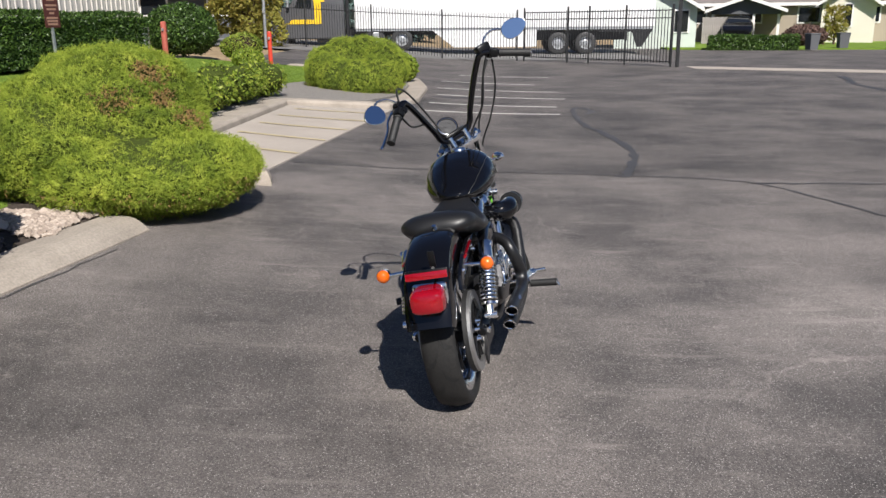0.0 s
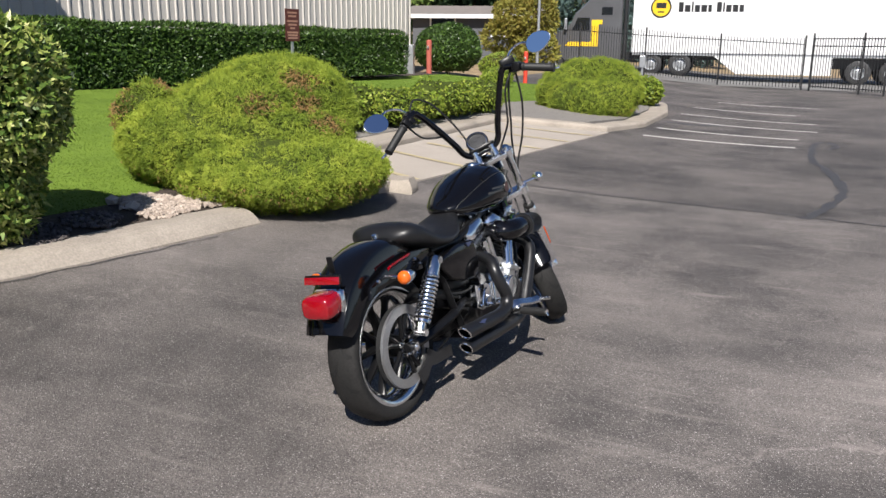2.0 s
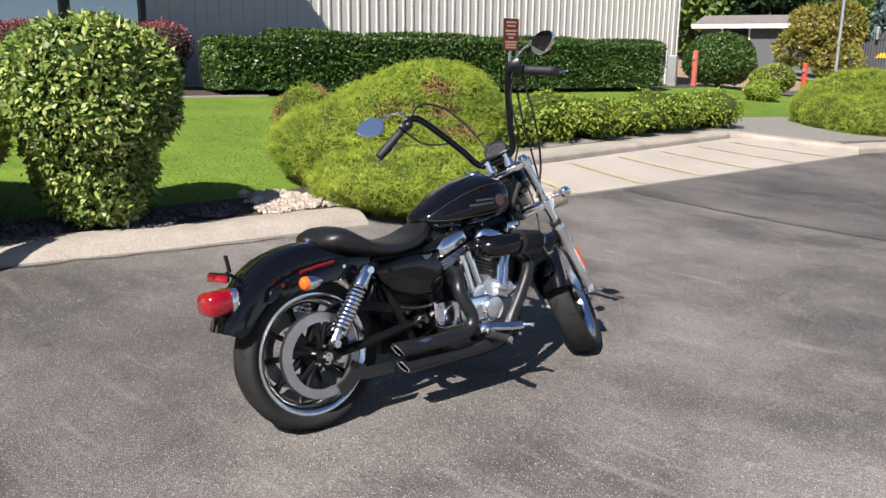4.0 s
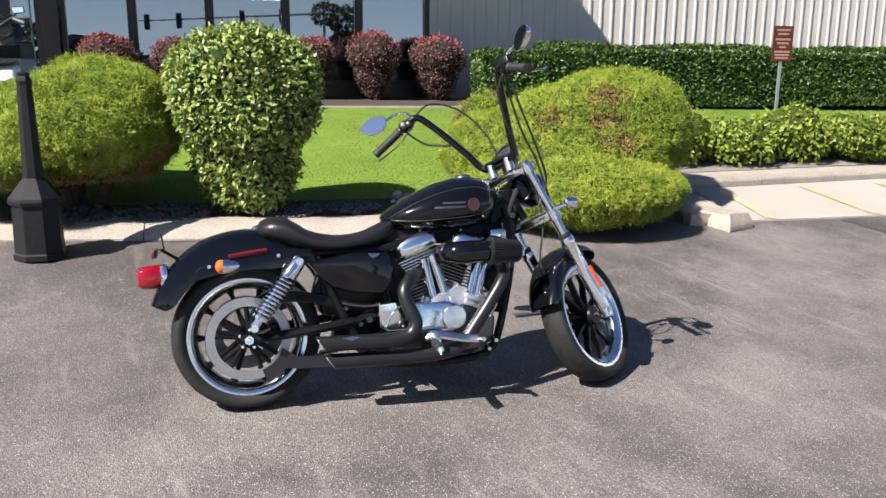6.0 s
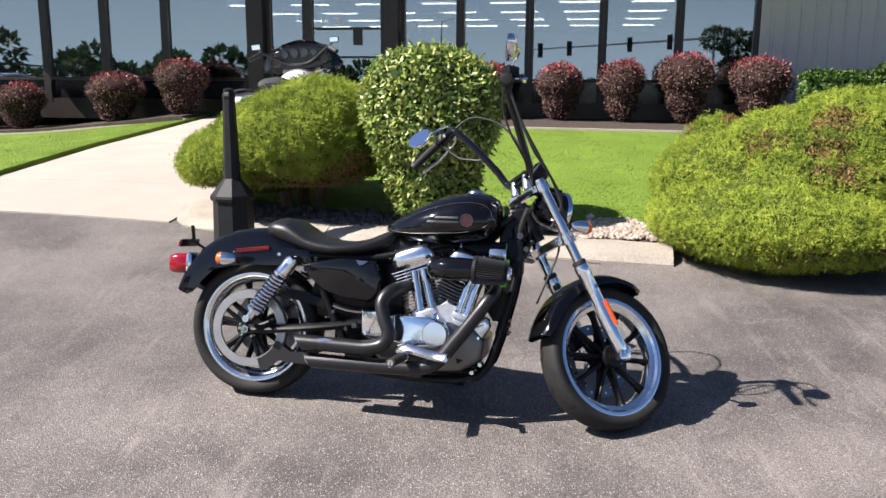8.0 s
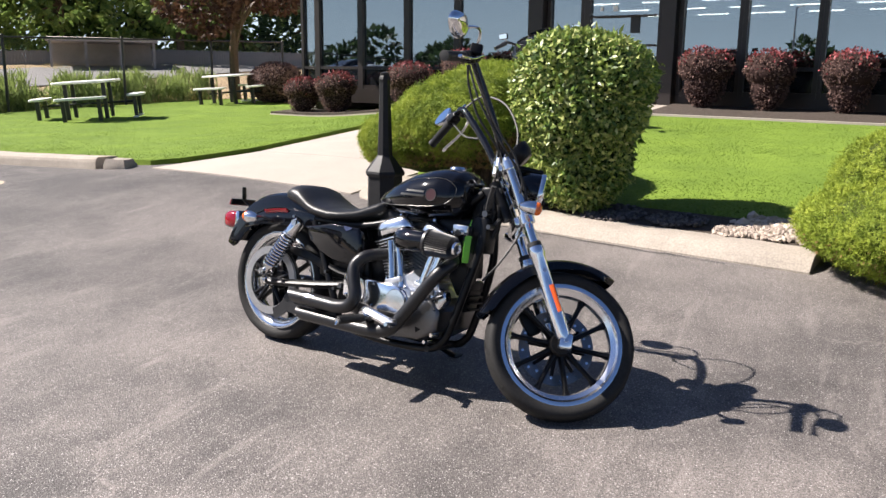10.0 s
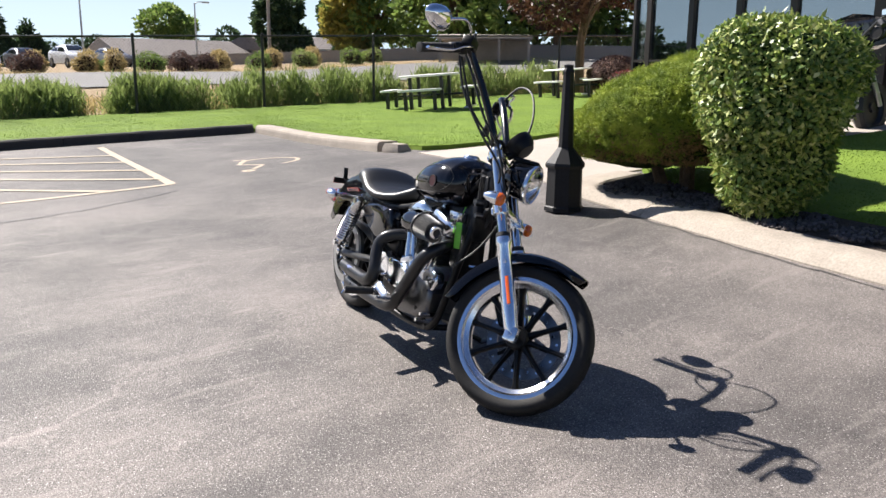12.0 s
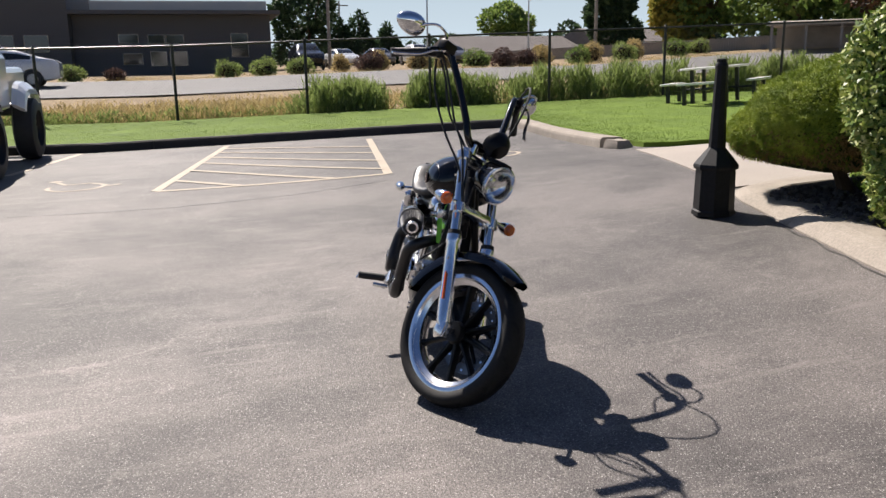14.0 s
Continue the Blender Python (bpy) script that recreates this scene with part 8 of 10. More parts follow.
box(bm, CF + Vector((-0.075, -0.115, 0.075)), (0.05, 0.06, 0.10), Matrix.Rotation(radians(35), 3, "X"), bevel=0.012)
bp("front_caliper", bm, B["frame"], None, "black front brake caliper", True)
bm = bmesh.new()
box(bm, CR + Vector((-0.105, 0.13, 0.0)), (0.05, 0.09, 0.06), bevel=0.012)
bp("rear_caliper", bm, B["frame"])
for c, st, x in ((CR, False, 0.146), (CF, True, 0.118)):
    bm = bmesh.new()
    rod(bm, c + Vector((-x, 0, 0)), c + Vector((x, 0, 0)), 0.011, None, 12)
    for s in (-1, 1):
        rod(bm, c + Vector((s * (x - 0.014), 0, 0)), c + Vector((s * (x + 0.006), 0, 0)), 0.018, None, 6)
        rod(bm, c + Vector((s * (x + 0.004), 0, 0)), c + Vector((s * (x + 0.012), 0, 0)), 0.011, 0.007, 12)
    bp("axle", bm, B["chrome"], None, "chrome axle and nuts", st)
for i in range(5):
    a = 2 * math.pi * i / 5 + 0.2
    q = CR + Vector((0.112, 0.036 * math.cos(a), 0.036 * math.sin(a)))
    bm = bmesh.new()
    rod(bm, q - Vector((0.01, 0, 0)), q + Vector((0.008, 0, 0)), 0.0095, 0.006, 8)
    bp("pulley_bolt", bm, B["chrome"], pulley)


# mudguards
def mudguard(name, c, spans, half, drop, steer):
    """A curved guard: (angle from forward, radius, width factor) along it, with turned-down sides."""
    bm = bmesh.new()
    secs = []
    k = 30
    ang = [s[0] for s in spans]
    for i in range(k + 1):
        a = ang[0] + (ang[-1] - ang[0]) * i / k
        r, f = np.interp(a, ang, [s[1] for s in spans]), np.interp(a, ang, [s[2] for s in spans])
        dr = np.interp(a, ang, [s[3] for s in spans])
        d = Vector((0, math.cos(radians(a)), math.sin(radians(a))))
        hw = half * f
        outer = [(-hw, -dr), (-hw, -0.030), (-hw * 0.94, -0.013), (-hw * 0.75, -0.003), (-hw * 0.4, 0.002), (0, 0.004), (hw * 0.4, 0.002), (hw * 0.75, -0.003), (hw * 0.94, -0.013), (hw, -0.030), (hw, -dr)]
        inner = [(x * 0.965, z - 0.0045) for x, z in outer[::-1]]
        inner[0], inner[-1] = (hw - 0.004, -dr), (-hw + 0.004, -dr)
        secs.append([c + d * (r + z) + Vector((x, 0, 0)) for x, z in outer + inner])
    loft(bm, secs)
    return bp(name, bm, B["gloss"], None, "", steer)


mudguard("rear_fender", CR, [(52, 0.395, 0.9, 0.06), (82, 0.412, 1.0, 0.085), (113, 0.404, 1.0, 0.105), (131, 0.393, 1.0, 0.105), (152, 0.378, 1.0, 0.085), (157, 0.376, 0.97, 0.06)], 0.088, 0.09, False)
mudguard("front_fender", CF, [(60, 0.334, 0.45, 0.008), (68, 0.327, 0.9, 0.022), (95, 0.323, 1.0, 0.042), (140, 0.323, 1.0, 0.050), (166, 0.327, 0.95, 0.045), (171, 0.333, 0.8, 0.02)], 0.078, 0.05, True)
for s in (-1, 1):
    bm = bmesh.new()
    side_plate(bm, [(-0.16, 0.545), (-0.145, 0.592), (-0.02, 0.640), (0.14, 0.660), (0.30, 0.650), (0.32, 0.60), (0.20, 0.575), (0.05, 0.585), (-0.06, 0.572)], s * 0.100 - (0.014 if s < 0 else 0), 0.014, 0.004)
    bp("fender_strut", bm, B["gloss"])
    bm = bmesh.new()
    tube(bm, [(s * 0.118, -0.028, 0.632), (s * 0.118, 0.04, 0.642), (s * 0.118, 0.112, 0.650)], 0.013, 8, flat=0.4)
    bp("side_reflector", bm, B["red"], None, "long red side reflector")
    for yy, zz in ((-0.10, 0.600), (0.155, 0.628), (0.20, 0.60)):
        bm = bmesh.new()
        rod(bm, (s * 0.110, yy, zz), (s * 0.121, yy, zz), 0.009, 0.007, 8)
        bp("strut_bolt", bm, B["chrome"])

# tail lamp, reflector, plate bracket
bm = bmesh.new()
secs = []
for y, w, z0, z1 in ((-0.262, 0.052, 0.522, 0.604), (-0.300, 0.062, 0.514, 0.602), (-0.335, 0.062, 0.514, 0.600), (-0.352, 0.056, 0.520, 0.594), (-0.358, 0.046, 0.528, 0.586)):
    ring = []
    for i in range(20):
        a = 2 * math.pi * i / 20
        cx, cz = math.cos(a), math.sin(a)
        ring.append(Vector((0.018 + w * math.copysign(abs(cx) ** 0.5, cx), y, 0.010 + (z0 + z1) / 2 + (z1 - z0) / 2 * math.copysign(abs(cz) ** 0.5, cz))))
    secs.append(ring)
loft(bm, secs)
tail = bp("tail_light", bm, B["red"], None, "red tail light lens")
bm = bmesh.new()
box(bm, (0.018, -0.262, 0.570), (0.125, 0.03, 0.09), bevel=0.012)
bp("lamp_base", bm, B["chrome"], tail, "chrome lamp base")
bm = bmesh.new()
box(bm, (0.022, -0.296, 0.652), (0.150, 0.008, 0.026), Matrix.Rotation(radians(-12), 3, "X"), bevel=0.002)
bp("rear_reflector", bm, B["red"], None, "red reflector bar")
bm = bmesh.new()
box(bm, (0.022, -0.288, 0.656), (0.152, 0.010, 0.030), Matrix.Rotation(radians(-12), 3, "X"), bevel=0.002)
box(bm, (0.045, -0.262, 0.70), (0.024, 0.006, 0.06), Matrix.Rotation(radians(8), 3, "X"), bevel=0.002)
rod(bm, (0.045, -0.270, 0.67), (0.03, -0.21, 0.63), 0.006)
bp("plate_bracket", bm, B["frame"])


def indicator(name, c, ahead, stalk, steer, body):
    c = Vector(c)
    f = Vector((0, ahead, 0))
    m = Matrix.Translation(c) @ frame_along(Vector((0, 0, 0)), f).to_4x4()
    bm = bmesh.new()
    lathe(bm, [(0.0, -0.060), (0.010, -0.056), (0.019, -0.040), (0.025, -0.018), (0.0265, 0.002), (0.024, 0.004), (0.0, 0.004)], 20, m)
    rod(bm, c + Vector((0, 0, -0.002)), stalk, 0.0075, None, 10)
    ind = bp(name, bm, body, None, "chrome bullet turn signal", steer)
    bm = bmesh.new()
    lathe(bm, [(0.025, 0.003), (0.0255, 0.012), (0.021, 0.022), (0.010, 0.028), (0.0, 0.029)], 20, m)
    bp("lens", bm, B["amber"], ind, "amber lens", steer)


for s in (-1, 1):
    indicator("rear_indicator", (s * 0.200, -0.050, 0.603), -1, (s * 0.10, -0.045, 0.606), False, B["chrome"])
    indicator("front_indicator", (s * 0.205, 1.268, 0.722), 1, (s * 0.11, 1.250, 0.728), True, B["chrome"])

# rear shocks
for s in (-1, 1):
    a, b = Vector((s * 0.160, 0.226, 0.605)), Vector((s * 0.160, 0.050, 0.365))
    d = (b - a).normalized()
    m = Matrix.Translation(a) @ frame_along(a, b).to_4x4()
    ln = (b - a).length
    bm = bmesh.new()
    lathe(bm, [(0.0, -0.018), (0.020, -0.014), (0.028, 0.0), (0.030, 0.062), (0.033, 0.064), (0.033, 0.070), (0.010, 0.072), (0.010, ln - 0.09), (0.012, ln - 0.05), (0.032, ln - 0.048), (0.032, ln - 0.038), (0.018, ln - 0.036), (0.016, ln), (0.0, ln + 0.004)], 24, m)
    shock = bp("rear_shock", bm, B["chrome"], None, "chrome rear shock absorber")
    bm = bmesh.new()
    pts = []
    turns = 11.0
    for i in range(int(turns * 14) + 1):
        t = i / (turns * 14)
        an = 2 * math.pi * turns * t
        pts.append(m @ Vector((0.0295 * math.cos(an), 0.0295 * math.sin(an), 0.072 + (ln - 0.122) * t)))
    tube(bm, pts, 0.0060, 8)
    body = bmesh.new()
    lathe(body, [(0.018, 0.0715), (0.018, ln - 0.09), (0.021, ln - 0.088), (0.022, ln - 0.0485)], 20, m)
    bp("damper", body, B["rubber"], shock, "black damper body inside the spring")
    bp("coil_spring", bm, B["chrome"], shock, "chrome coil spring")
    for q in (a, b):
        bm = bmesh.new()
        rod(bm, q - Vector((s * 0.02, 0, 0)), q + Vector((s * 0.030, 0, 0)), 0.014, None, 14)
        bp("shock_bolt", bm, B["polished"], shock)

# swingarm and frame
bm = bmesh.new()
for s in (-1, 1):
    tube(bm, spline([(s * 0.125, 0.0, 0.318), (s * 0.128, 0.12, 0.322), (s * 0.125, 0.35, 0.345), (s * 0.10, 0.52, 0.37)], 5), 0.015, 8, flat=1.3)
rod(bm, (-0.1, 0.50, 0.37), (0.1, 0.50, 0.37), 0.03)
bp("swingarm", bm, B["frame"])
bm = bmesh.new()
for s in (-1, 1):
    tube(bm, spline([(s * 0.03, 1.105, 0.77), (s * 0.055, 1.115, 0.62), (s * 0.075, 1.100, 0.50), (s * 0.088, 1.045, 0.29), (s * 0.092, 1.005, 0.205), (s * 0.095, 0.93, 0.170), (s * 0.105, 0.70, 0.165), (s * 0.11, 0.50, 0.20), (s * 0.11, 0.42, 0.33), (s * 0.11, 0.33, 0.52), (s * 0.11, 0.28, 0.62)], 6), 0.0165, 10)
    tube(bm, spline([(s * 0.03, 1.09, 0.82), (s * 0.045, 0.95, 0.72), (s * 0.07, 0.75, 0.68), (s * 0.09, 0.55, 0.63), (s * 0.105, 0.28, 0.63)], 6), 0.0165, 10)
rod(bm, (-0.11, 0.95, 0.172), (0.11, 0.95, 0.172), 0.014), rod(bm, (-0.11, 0.50, 0.22), (0.11, 0.50, 0.22), 0.016)
box(bm, (0, 1.085, 0.70), (0.05, 0.05, 0.12), bevel=0.01)
bp("bike_frame", bm, B["frame"], None, "black tubular frame")
bm = bmesh.new()
hd = Vector((0, -math.sin(RAKE), math.cos(RAKE)))
nk = Vector((0, 1.155, 0.795))
rod(bm, nk - hd * 0.085, nk + hd * 0.08, 0.023, None, 20)
bp("steering_neck", bm, B["frame"])

# fuel tank
TANK = [(0.580, 0.738, 0.760, 0.030), (0.61, 0.712, 0.784, 0.074), (0.66, 0.695, 0.814, 0.110), (0.73, 0.687, 0.852, 0.142), (0.80, 0.685, 0.882, 0.160), (0.88, 0.686, 0.903, 0.167), (0.94, 0.690, 0.908, 0.163), (1.00, 0.700, 0.900, 0.142), (1.034, 0.725, 0.877, 0.104), (1.050, 0.765, 0.842, 0.050)]


def tank_section(y):
    ys = [s[0] for s in TANK]
    return [float(np.interp(y, ys, [s[i] for s in TANK])) for i in (1, 2, 3)]


def tank_skin(y, z):
    z0, z1, w = tank_section(y)
    t = clamp((z - (z0 + z1) / 2) / ((z1 - z0) / 2), -0.98, 0.98)
    wide = w * (1.0 - 0.10 * max(0, t))
    return wide * (1 - abs(t) ** 2.3) ** (1 / 2.3)


bm = bmesh.new()
secs = []
ysr = np.r_[np.linspace(0.580, 0.63, 5)[:-1], np.linspace(0.63, 0.99, 18)[:-1], np.linspace(0.99, 1.050, 8)]
for y in ysr:
    z0, z1, w = tank_section(y)
    ring = []
    for i in range(40):
        a = 2 * math.pi * i / 40
        c, s = math.cos(a), math.sin(a)
        t = math.copysign(abs(s) ** (2 / 2.3), s)
        x = math.copysign(abs(c) ** (2 / 2.3), c)
        ring.append(Vector((w * x * (1.0 - 0.10 * max(0, t)), y, (z0 + z1) / 2 + (z1 - z0) / 2 * t)))
    secs.append(ring)
loft(bm, secs)
tank = bp("fuel_tank", bm, B["gloss"], None, "glossy black teardrop fuel tank", sharp=80)
bm = bmesh.new()
lathe(bm, [(0.036, 0.0), (0.036, 0.010), (0.030, 0.018), (0.012, 0.021), (0.0, 0.021)], 24, Matrix.Translation((0.0, 0.935, 0.897)) @ Matrix.Rotation(radians(5), 4, "X"))
bp("filler_cap", bm, B["chrome"], tank, "chrome filler cap")
for s in (-1, 1):
    bm = bmesh.new()
    line = [(0.605, 0.748), (0.68, 0.795), (0.78, 0.836), (0.88, 0.858), (0.97, 0.858), (1.015, 0.825), (1.0, 0.775), (0.93, 0.748), (0.80, 0.738), (0.68, 0.735)]
    pts = spline([(0, y, z) for y, z in line], 5, closed=True)
    tube(bm, [(s * (tank_skin(p.y, p.z) + 0.0006), p.y, p.z) for p in pts], 0.0014, 5, closed=True)
    bp("pinstripe", bm, B["emblem"], tank, "thin silver pinstripe")
    for z, y0, y1, hgt in ((0.801, 0.800, 0.893, 0.0075), (0.784, 0.768, 0.893, 0.0085)):
        bm = bmesh.new()
        last = None
        for i in range(13):
            y = y0 + (y1 - y0) * i / 12
            pair = []
            for zz in (z - hgt / 2, z + hgt / 2):
                yy = y + (zz - z) * 0.5
                pair.append(bm.verts.new((s * (tank_skin(yy, zz) + 0.0010), yy, zz)))
            if last:
                bm.faces.new((last[0], last[1], pair[1], pair[0]))
            last = pair
        bp("emblem_bar", bm, B["emblem"], tank, "silver bar of lettering", smooth=False)
    bm = bmesh.new()
    y, z = 0.926, 0.792
    q = Vector((s * (tank_skin(y, z) + 0.0012), y, z))
    up = (Vector((s * tank_skin(y, z + 0.015), y, z + 0.015)) - Vector((s * tank_skin(y, z - 0.015), y, z - 0.015))).normalized()
    al = (Vector((s * tank_skin(y + 0.015, z), y + 0.015, z)) - Vector((s * tank_skin(y - 0.015, z), y - 0.015, z))).normalized()
    vs = [bm.verts.new(q + al * 0.023 * math.cos(2 * math.pi * i / 24) + up * 0.023 * math.sin(2 * math.pi * i / 24)) for i in range(24)]
    bm.faces.new(vs)
    bp("round_emblem", bm, B["emblem_red"], tank, "round dark red emblem", smooth=False)
    bm = bmesh.new()
    tube(bm, [q + al * 0.024 * math.cos(2 * math.pi * i / 24) + up * 0.024 * math.sin(2 * math.pi * i / 24) for i in range(24)], 0.0016, 5, closed=True)
    bp("emblem_ring", bm, B["emblem"], tank)

# seat
SEAT = [(0.085, 0.705, 0.738, 0.075), (0.100, 0.690, 0.762, 0.120), (0.135, 0.678, 0.779, 0.146), (0.19, 0.662, 0.778, 0.156), (0.235, 0.646, 0.750, 0.162), (0.275, 0.634, 0.722, 0.166), (0.32, 0.626, 0.706, 0.168), (0.39, 0.622, 0.694, 0.165), (0.45, 0.630, 0.694, 0.152), (0.51, 0.632, 0.706, 0.128), (0.57, 0.648, 0.734, 0.095), (0.61, 0.672, 0.752, 0.070), (0.628, 0.700, 0.748, 0.045)]
bm = bmesh.new()
secs = []
for y in np.linspace(0.085, 0.628, 30):
    ys = [s[0] for s in SEAT]
    z0, z1, w = [float(np.interp(y, ys, [s[i] for s in SEAT])) for i in (1, 2, 3)]
    ring = []
    for i in range(28):
        a = 2 * math.pi * i / 28
        c, s = math.cos(a), math.sin(a)
        x = w * math.copysign(abs(c) ** 0.92, c)
        dip = 0.10 * (z1 - z0) * (1 - (x / w) ** 2) if s > 0 else 0
        ring.append(Vector((x, y, (z0 + z1) / 2 + (z1 - z0) / 2 * math.copysign(abs(s) ** 0.86, s) - dip * 0.3)))
    secs.append(ring)
loft(bm, secs)
seat = bp("seat", bm, B["vinyl"], None, "black vinyl seat with a raised rear pad", sharp=80)
bm = bmesh.new()
rod(bm, (0, 0.085, 0.718), (0, 0.078, 0.742), 0.014, 0.010, 12)
bp("seat_screw", bm, B["chrome"], seat)
for s in (-1, 1):
    bm = bmesh.new()
    pts = [(s * float(np.interp(y, [q[0] for q in SEAT], [q[3] for q in SEAT])) * 0.985, y, float(np.interp(y, [q[0] for q in SEAT], [q[1] * 0.55 + q[2] * 0.45 for q in SEAT]))) for y in np.linspace(0.12, 0.59, 20)]
    tube(bm, pts, 0.0016, 5)
    bp("seat_seam", bm, B["vinyl"], seat)

# side covers
for s in (-1, 1):
    bm = bmesh.new()
    side_plate(bm, [(0.262, 0.596), (0.300, 0.545), (0.350, 0.495), (0.440, 0.466), (0.545, 0.455), (0.590, 0.490), (0.592, 0.560), (0.570, 0.618), (0.42, 0.626)], 0.105, 0.052, 0.014)
    if s < 0:
        bmesh.ops.scale(bm, vec=(-1, 1, 1), verts=bm.verts)
    cover = bp("side_cover", bm, B["gloss"], None, "glossy black oil tank cover")
    bm = bmesh.new()
    slab(bm, [(0.492, 0.620), (0.540, 0.616), (0.522, 0.604), (0.508, 0.600), (0.498, 0.608)], 0.004, Matrix.Translation((s * 0.157 - (0.004 if s < 0 else 0), 0, 0)) @ YZ)
    bp("badge", bm, B["badge"], cover, "small pale blue and chrome badge")
bm = bmesh.new()
box(bm, (0, 0.44, 0.50), (0.19, 0.26, 0.24), bevel=0.02)
bp("battery_box", bm, B["frame"])

# dark boxes and covers that close the frame
bm = bmesh.new()
box(bm, (0, 0.83, 0.675), (0.10, 0.52, 0.075), bevel=0.02)
bp("backbone", bm, B["frame"], None, "black backbone under the tank")
bm = bmesh.new()
box(bm, (0, 0.615, 0.50), (0.12, 0.10, 0.24), bevel=0.015)
bp("oil_tank", bm, B["frame"], None, "black oil tank behind the cylinders")
bm = bmesh.new()
box(bm, (0, 1.050, 0.56), (0.11, 0.05, 0.18), Matrix.Rotation(radians(4), 3, "X"), bevel=0.012)
bp("coil_cover", bm, B["frame"], None, "black coil cover on the frame")

bm = bmesh.new()
side_plate(bm, [(0.27, 0.44), (0.31, 0.57), (0.56, 0.57), (0.60, 0.38), (0.45, 0.345), (0.38, 0.37)], 0.03, 0.05, 0.01)
bp("inner_panel", bm, B["frame"], None, "black panel behind the side cover")
bm = bmesh.new()
side_plate(bm, [(0.36, 0.235), (0.62, 0.225), (0.62, 0.43), (0.44, 0.42), (0.37, 0.36)], -0.06, 0.07, 0.01)
bp("gearbox_panel", bm, B["frame"], None, "black panel round the swingarm pivot")
bm = bmesh.new()
side_plate(bm, [(0.07, 0.475), (0.12, 0.500), (0.26, 0.480), (0.42, 0.430), (0.56, 0.415), (0.56, 0.395), (0.38, 0.405), (0.22, 0.452), (0.12, 0.470)], 0.088, 0.022, 0.004)
bp("upper_belt_guard", bm, B["frame"], None, "black guard over the drive belt")
bm = bmesh.new()
side_plate(bm, [(1.035, 0.60), (1.040, 0.74), (1.075, 0.845), (1.135, 0.850), (1.150, 0.74), (1.135, 0.64), (1.11, 0.58)], -0.03, 0.06, 0.012)
bp("neck_cover", bm, B["frame"], None, "black cover at the steering neck")
bm = bmesh.new()
side_plate(bm, [(0.985, 0.47), (1.00, 0.60), (1.06, 0.66), (1.12, 0.62), (1.105, 0.50), (1.075, 0.40), (1.03, 0.40)], 0.028, 0.035, 0.010)
bp("coil_bracket", bm, B["frame"], None, "black bracket and coil beside the front cylinder")

# engine
CRANK = Vector((0, 0.80, 0.33))
bm = bmesh.new()
side_plate(bm, [(0.56, 0.26), (0.60, 0.22), (0.78, 0.195), (0.92, 0.20), (1.00, 0.25), (1.01, 0.33), (0.97, 0.375), (0.90, 0.395), (0.72, 0.395), (0.60, 0.395), (0.55, 0.36)], -0.13, 0.27, 0.02)
engine = bp("crankcase", bm, B["case"], None, "dull silver engine crankcase")
bm = bmesh.new()
side_plate(bm, [(0.655, 0.306), (0.72, 0.298), (0.82, 0.292), (0.872, 0.315), (0.880, 0.360), (0.855, 0.396), (0.80, 0.412), (0.655, 0.416)], 0.135, 0.038, 0.010)
bp("cam_cover", bm, B["cover"], engine, "polished cam cover")
bm = bmesh.new()
side_plate(bm, [(0.522, 0.430), (0.524, 0.330), (0.560, 0.312), (0.650, 0.306), (0.650, 0.412), (0.60, 0.412)], 0.130, 0.036, 0.010)
bp("sprocket_cover", bm, B["cover"], engine, "polished sprocket cover")
bm = bmesh.new()
lathe(bm, [(0.050, 0.0), (0.050, 0.010), (0.046, 0.015), (0.0, 0.017)], 32, Matrix.Translation((0.172, 0.822, 0.350)) @ AXLE_X)
bp("timing_cover", bm, B["polished"], engine, "round polished timing cover")
bm = bmesh.new()
lathe(bm, [(0.115, 0.0), (0.115, 0.03), (0.10, 0.045), (0.0, 0.05)], 36, Matrix.Translation((-0.13, 0.80, 0.33)) @ Matrix.Rotation(radians(-90), 4, "Y"))
lathe(bm, [(0.085, 0.0), (0.085, 0.03), (0.07, 0.045), (0.0, 0.05)], 36, Matrix.Translation((-0.13, 0.60, 0.34)) @ Matrix.Rotation(radians(-90), 4, "Y"))
bp("primary_cover", bm, B["polished"], engine, "polished primary cover")
for yy, zz in ((0.545, 0.335), (0.62, 0.325), (0.545, 0.405), (0.69, 0.312), (0.86, 0.33), (0.84, 0.39), (0.69, 0.402)):
    bm = bmesh.new()
    rod(bm, (0.160, yy, zz), (0.179, yy, zz), 0.0065, 0.005, 8)
    bp("cover_screw", bm, B["chrome"], engine)
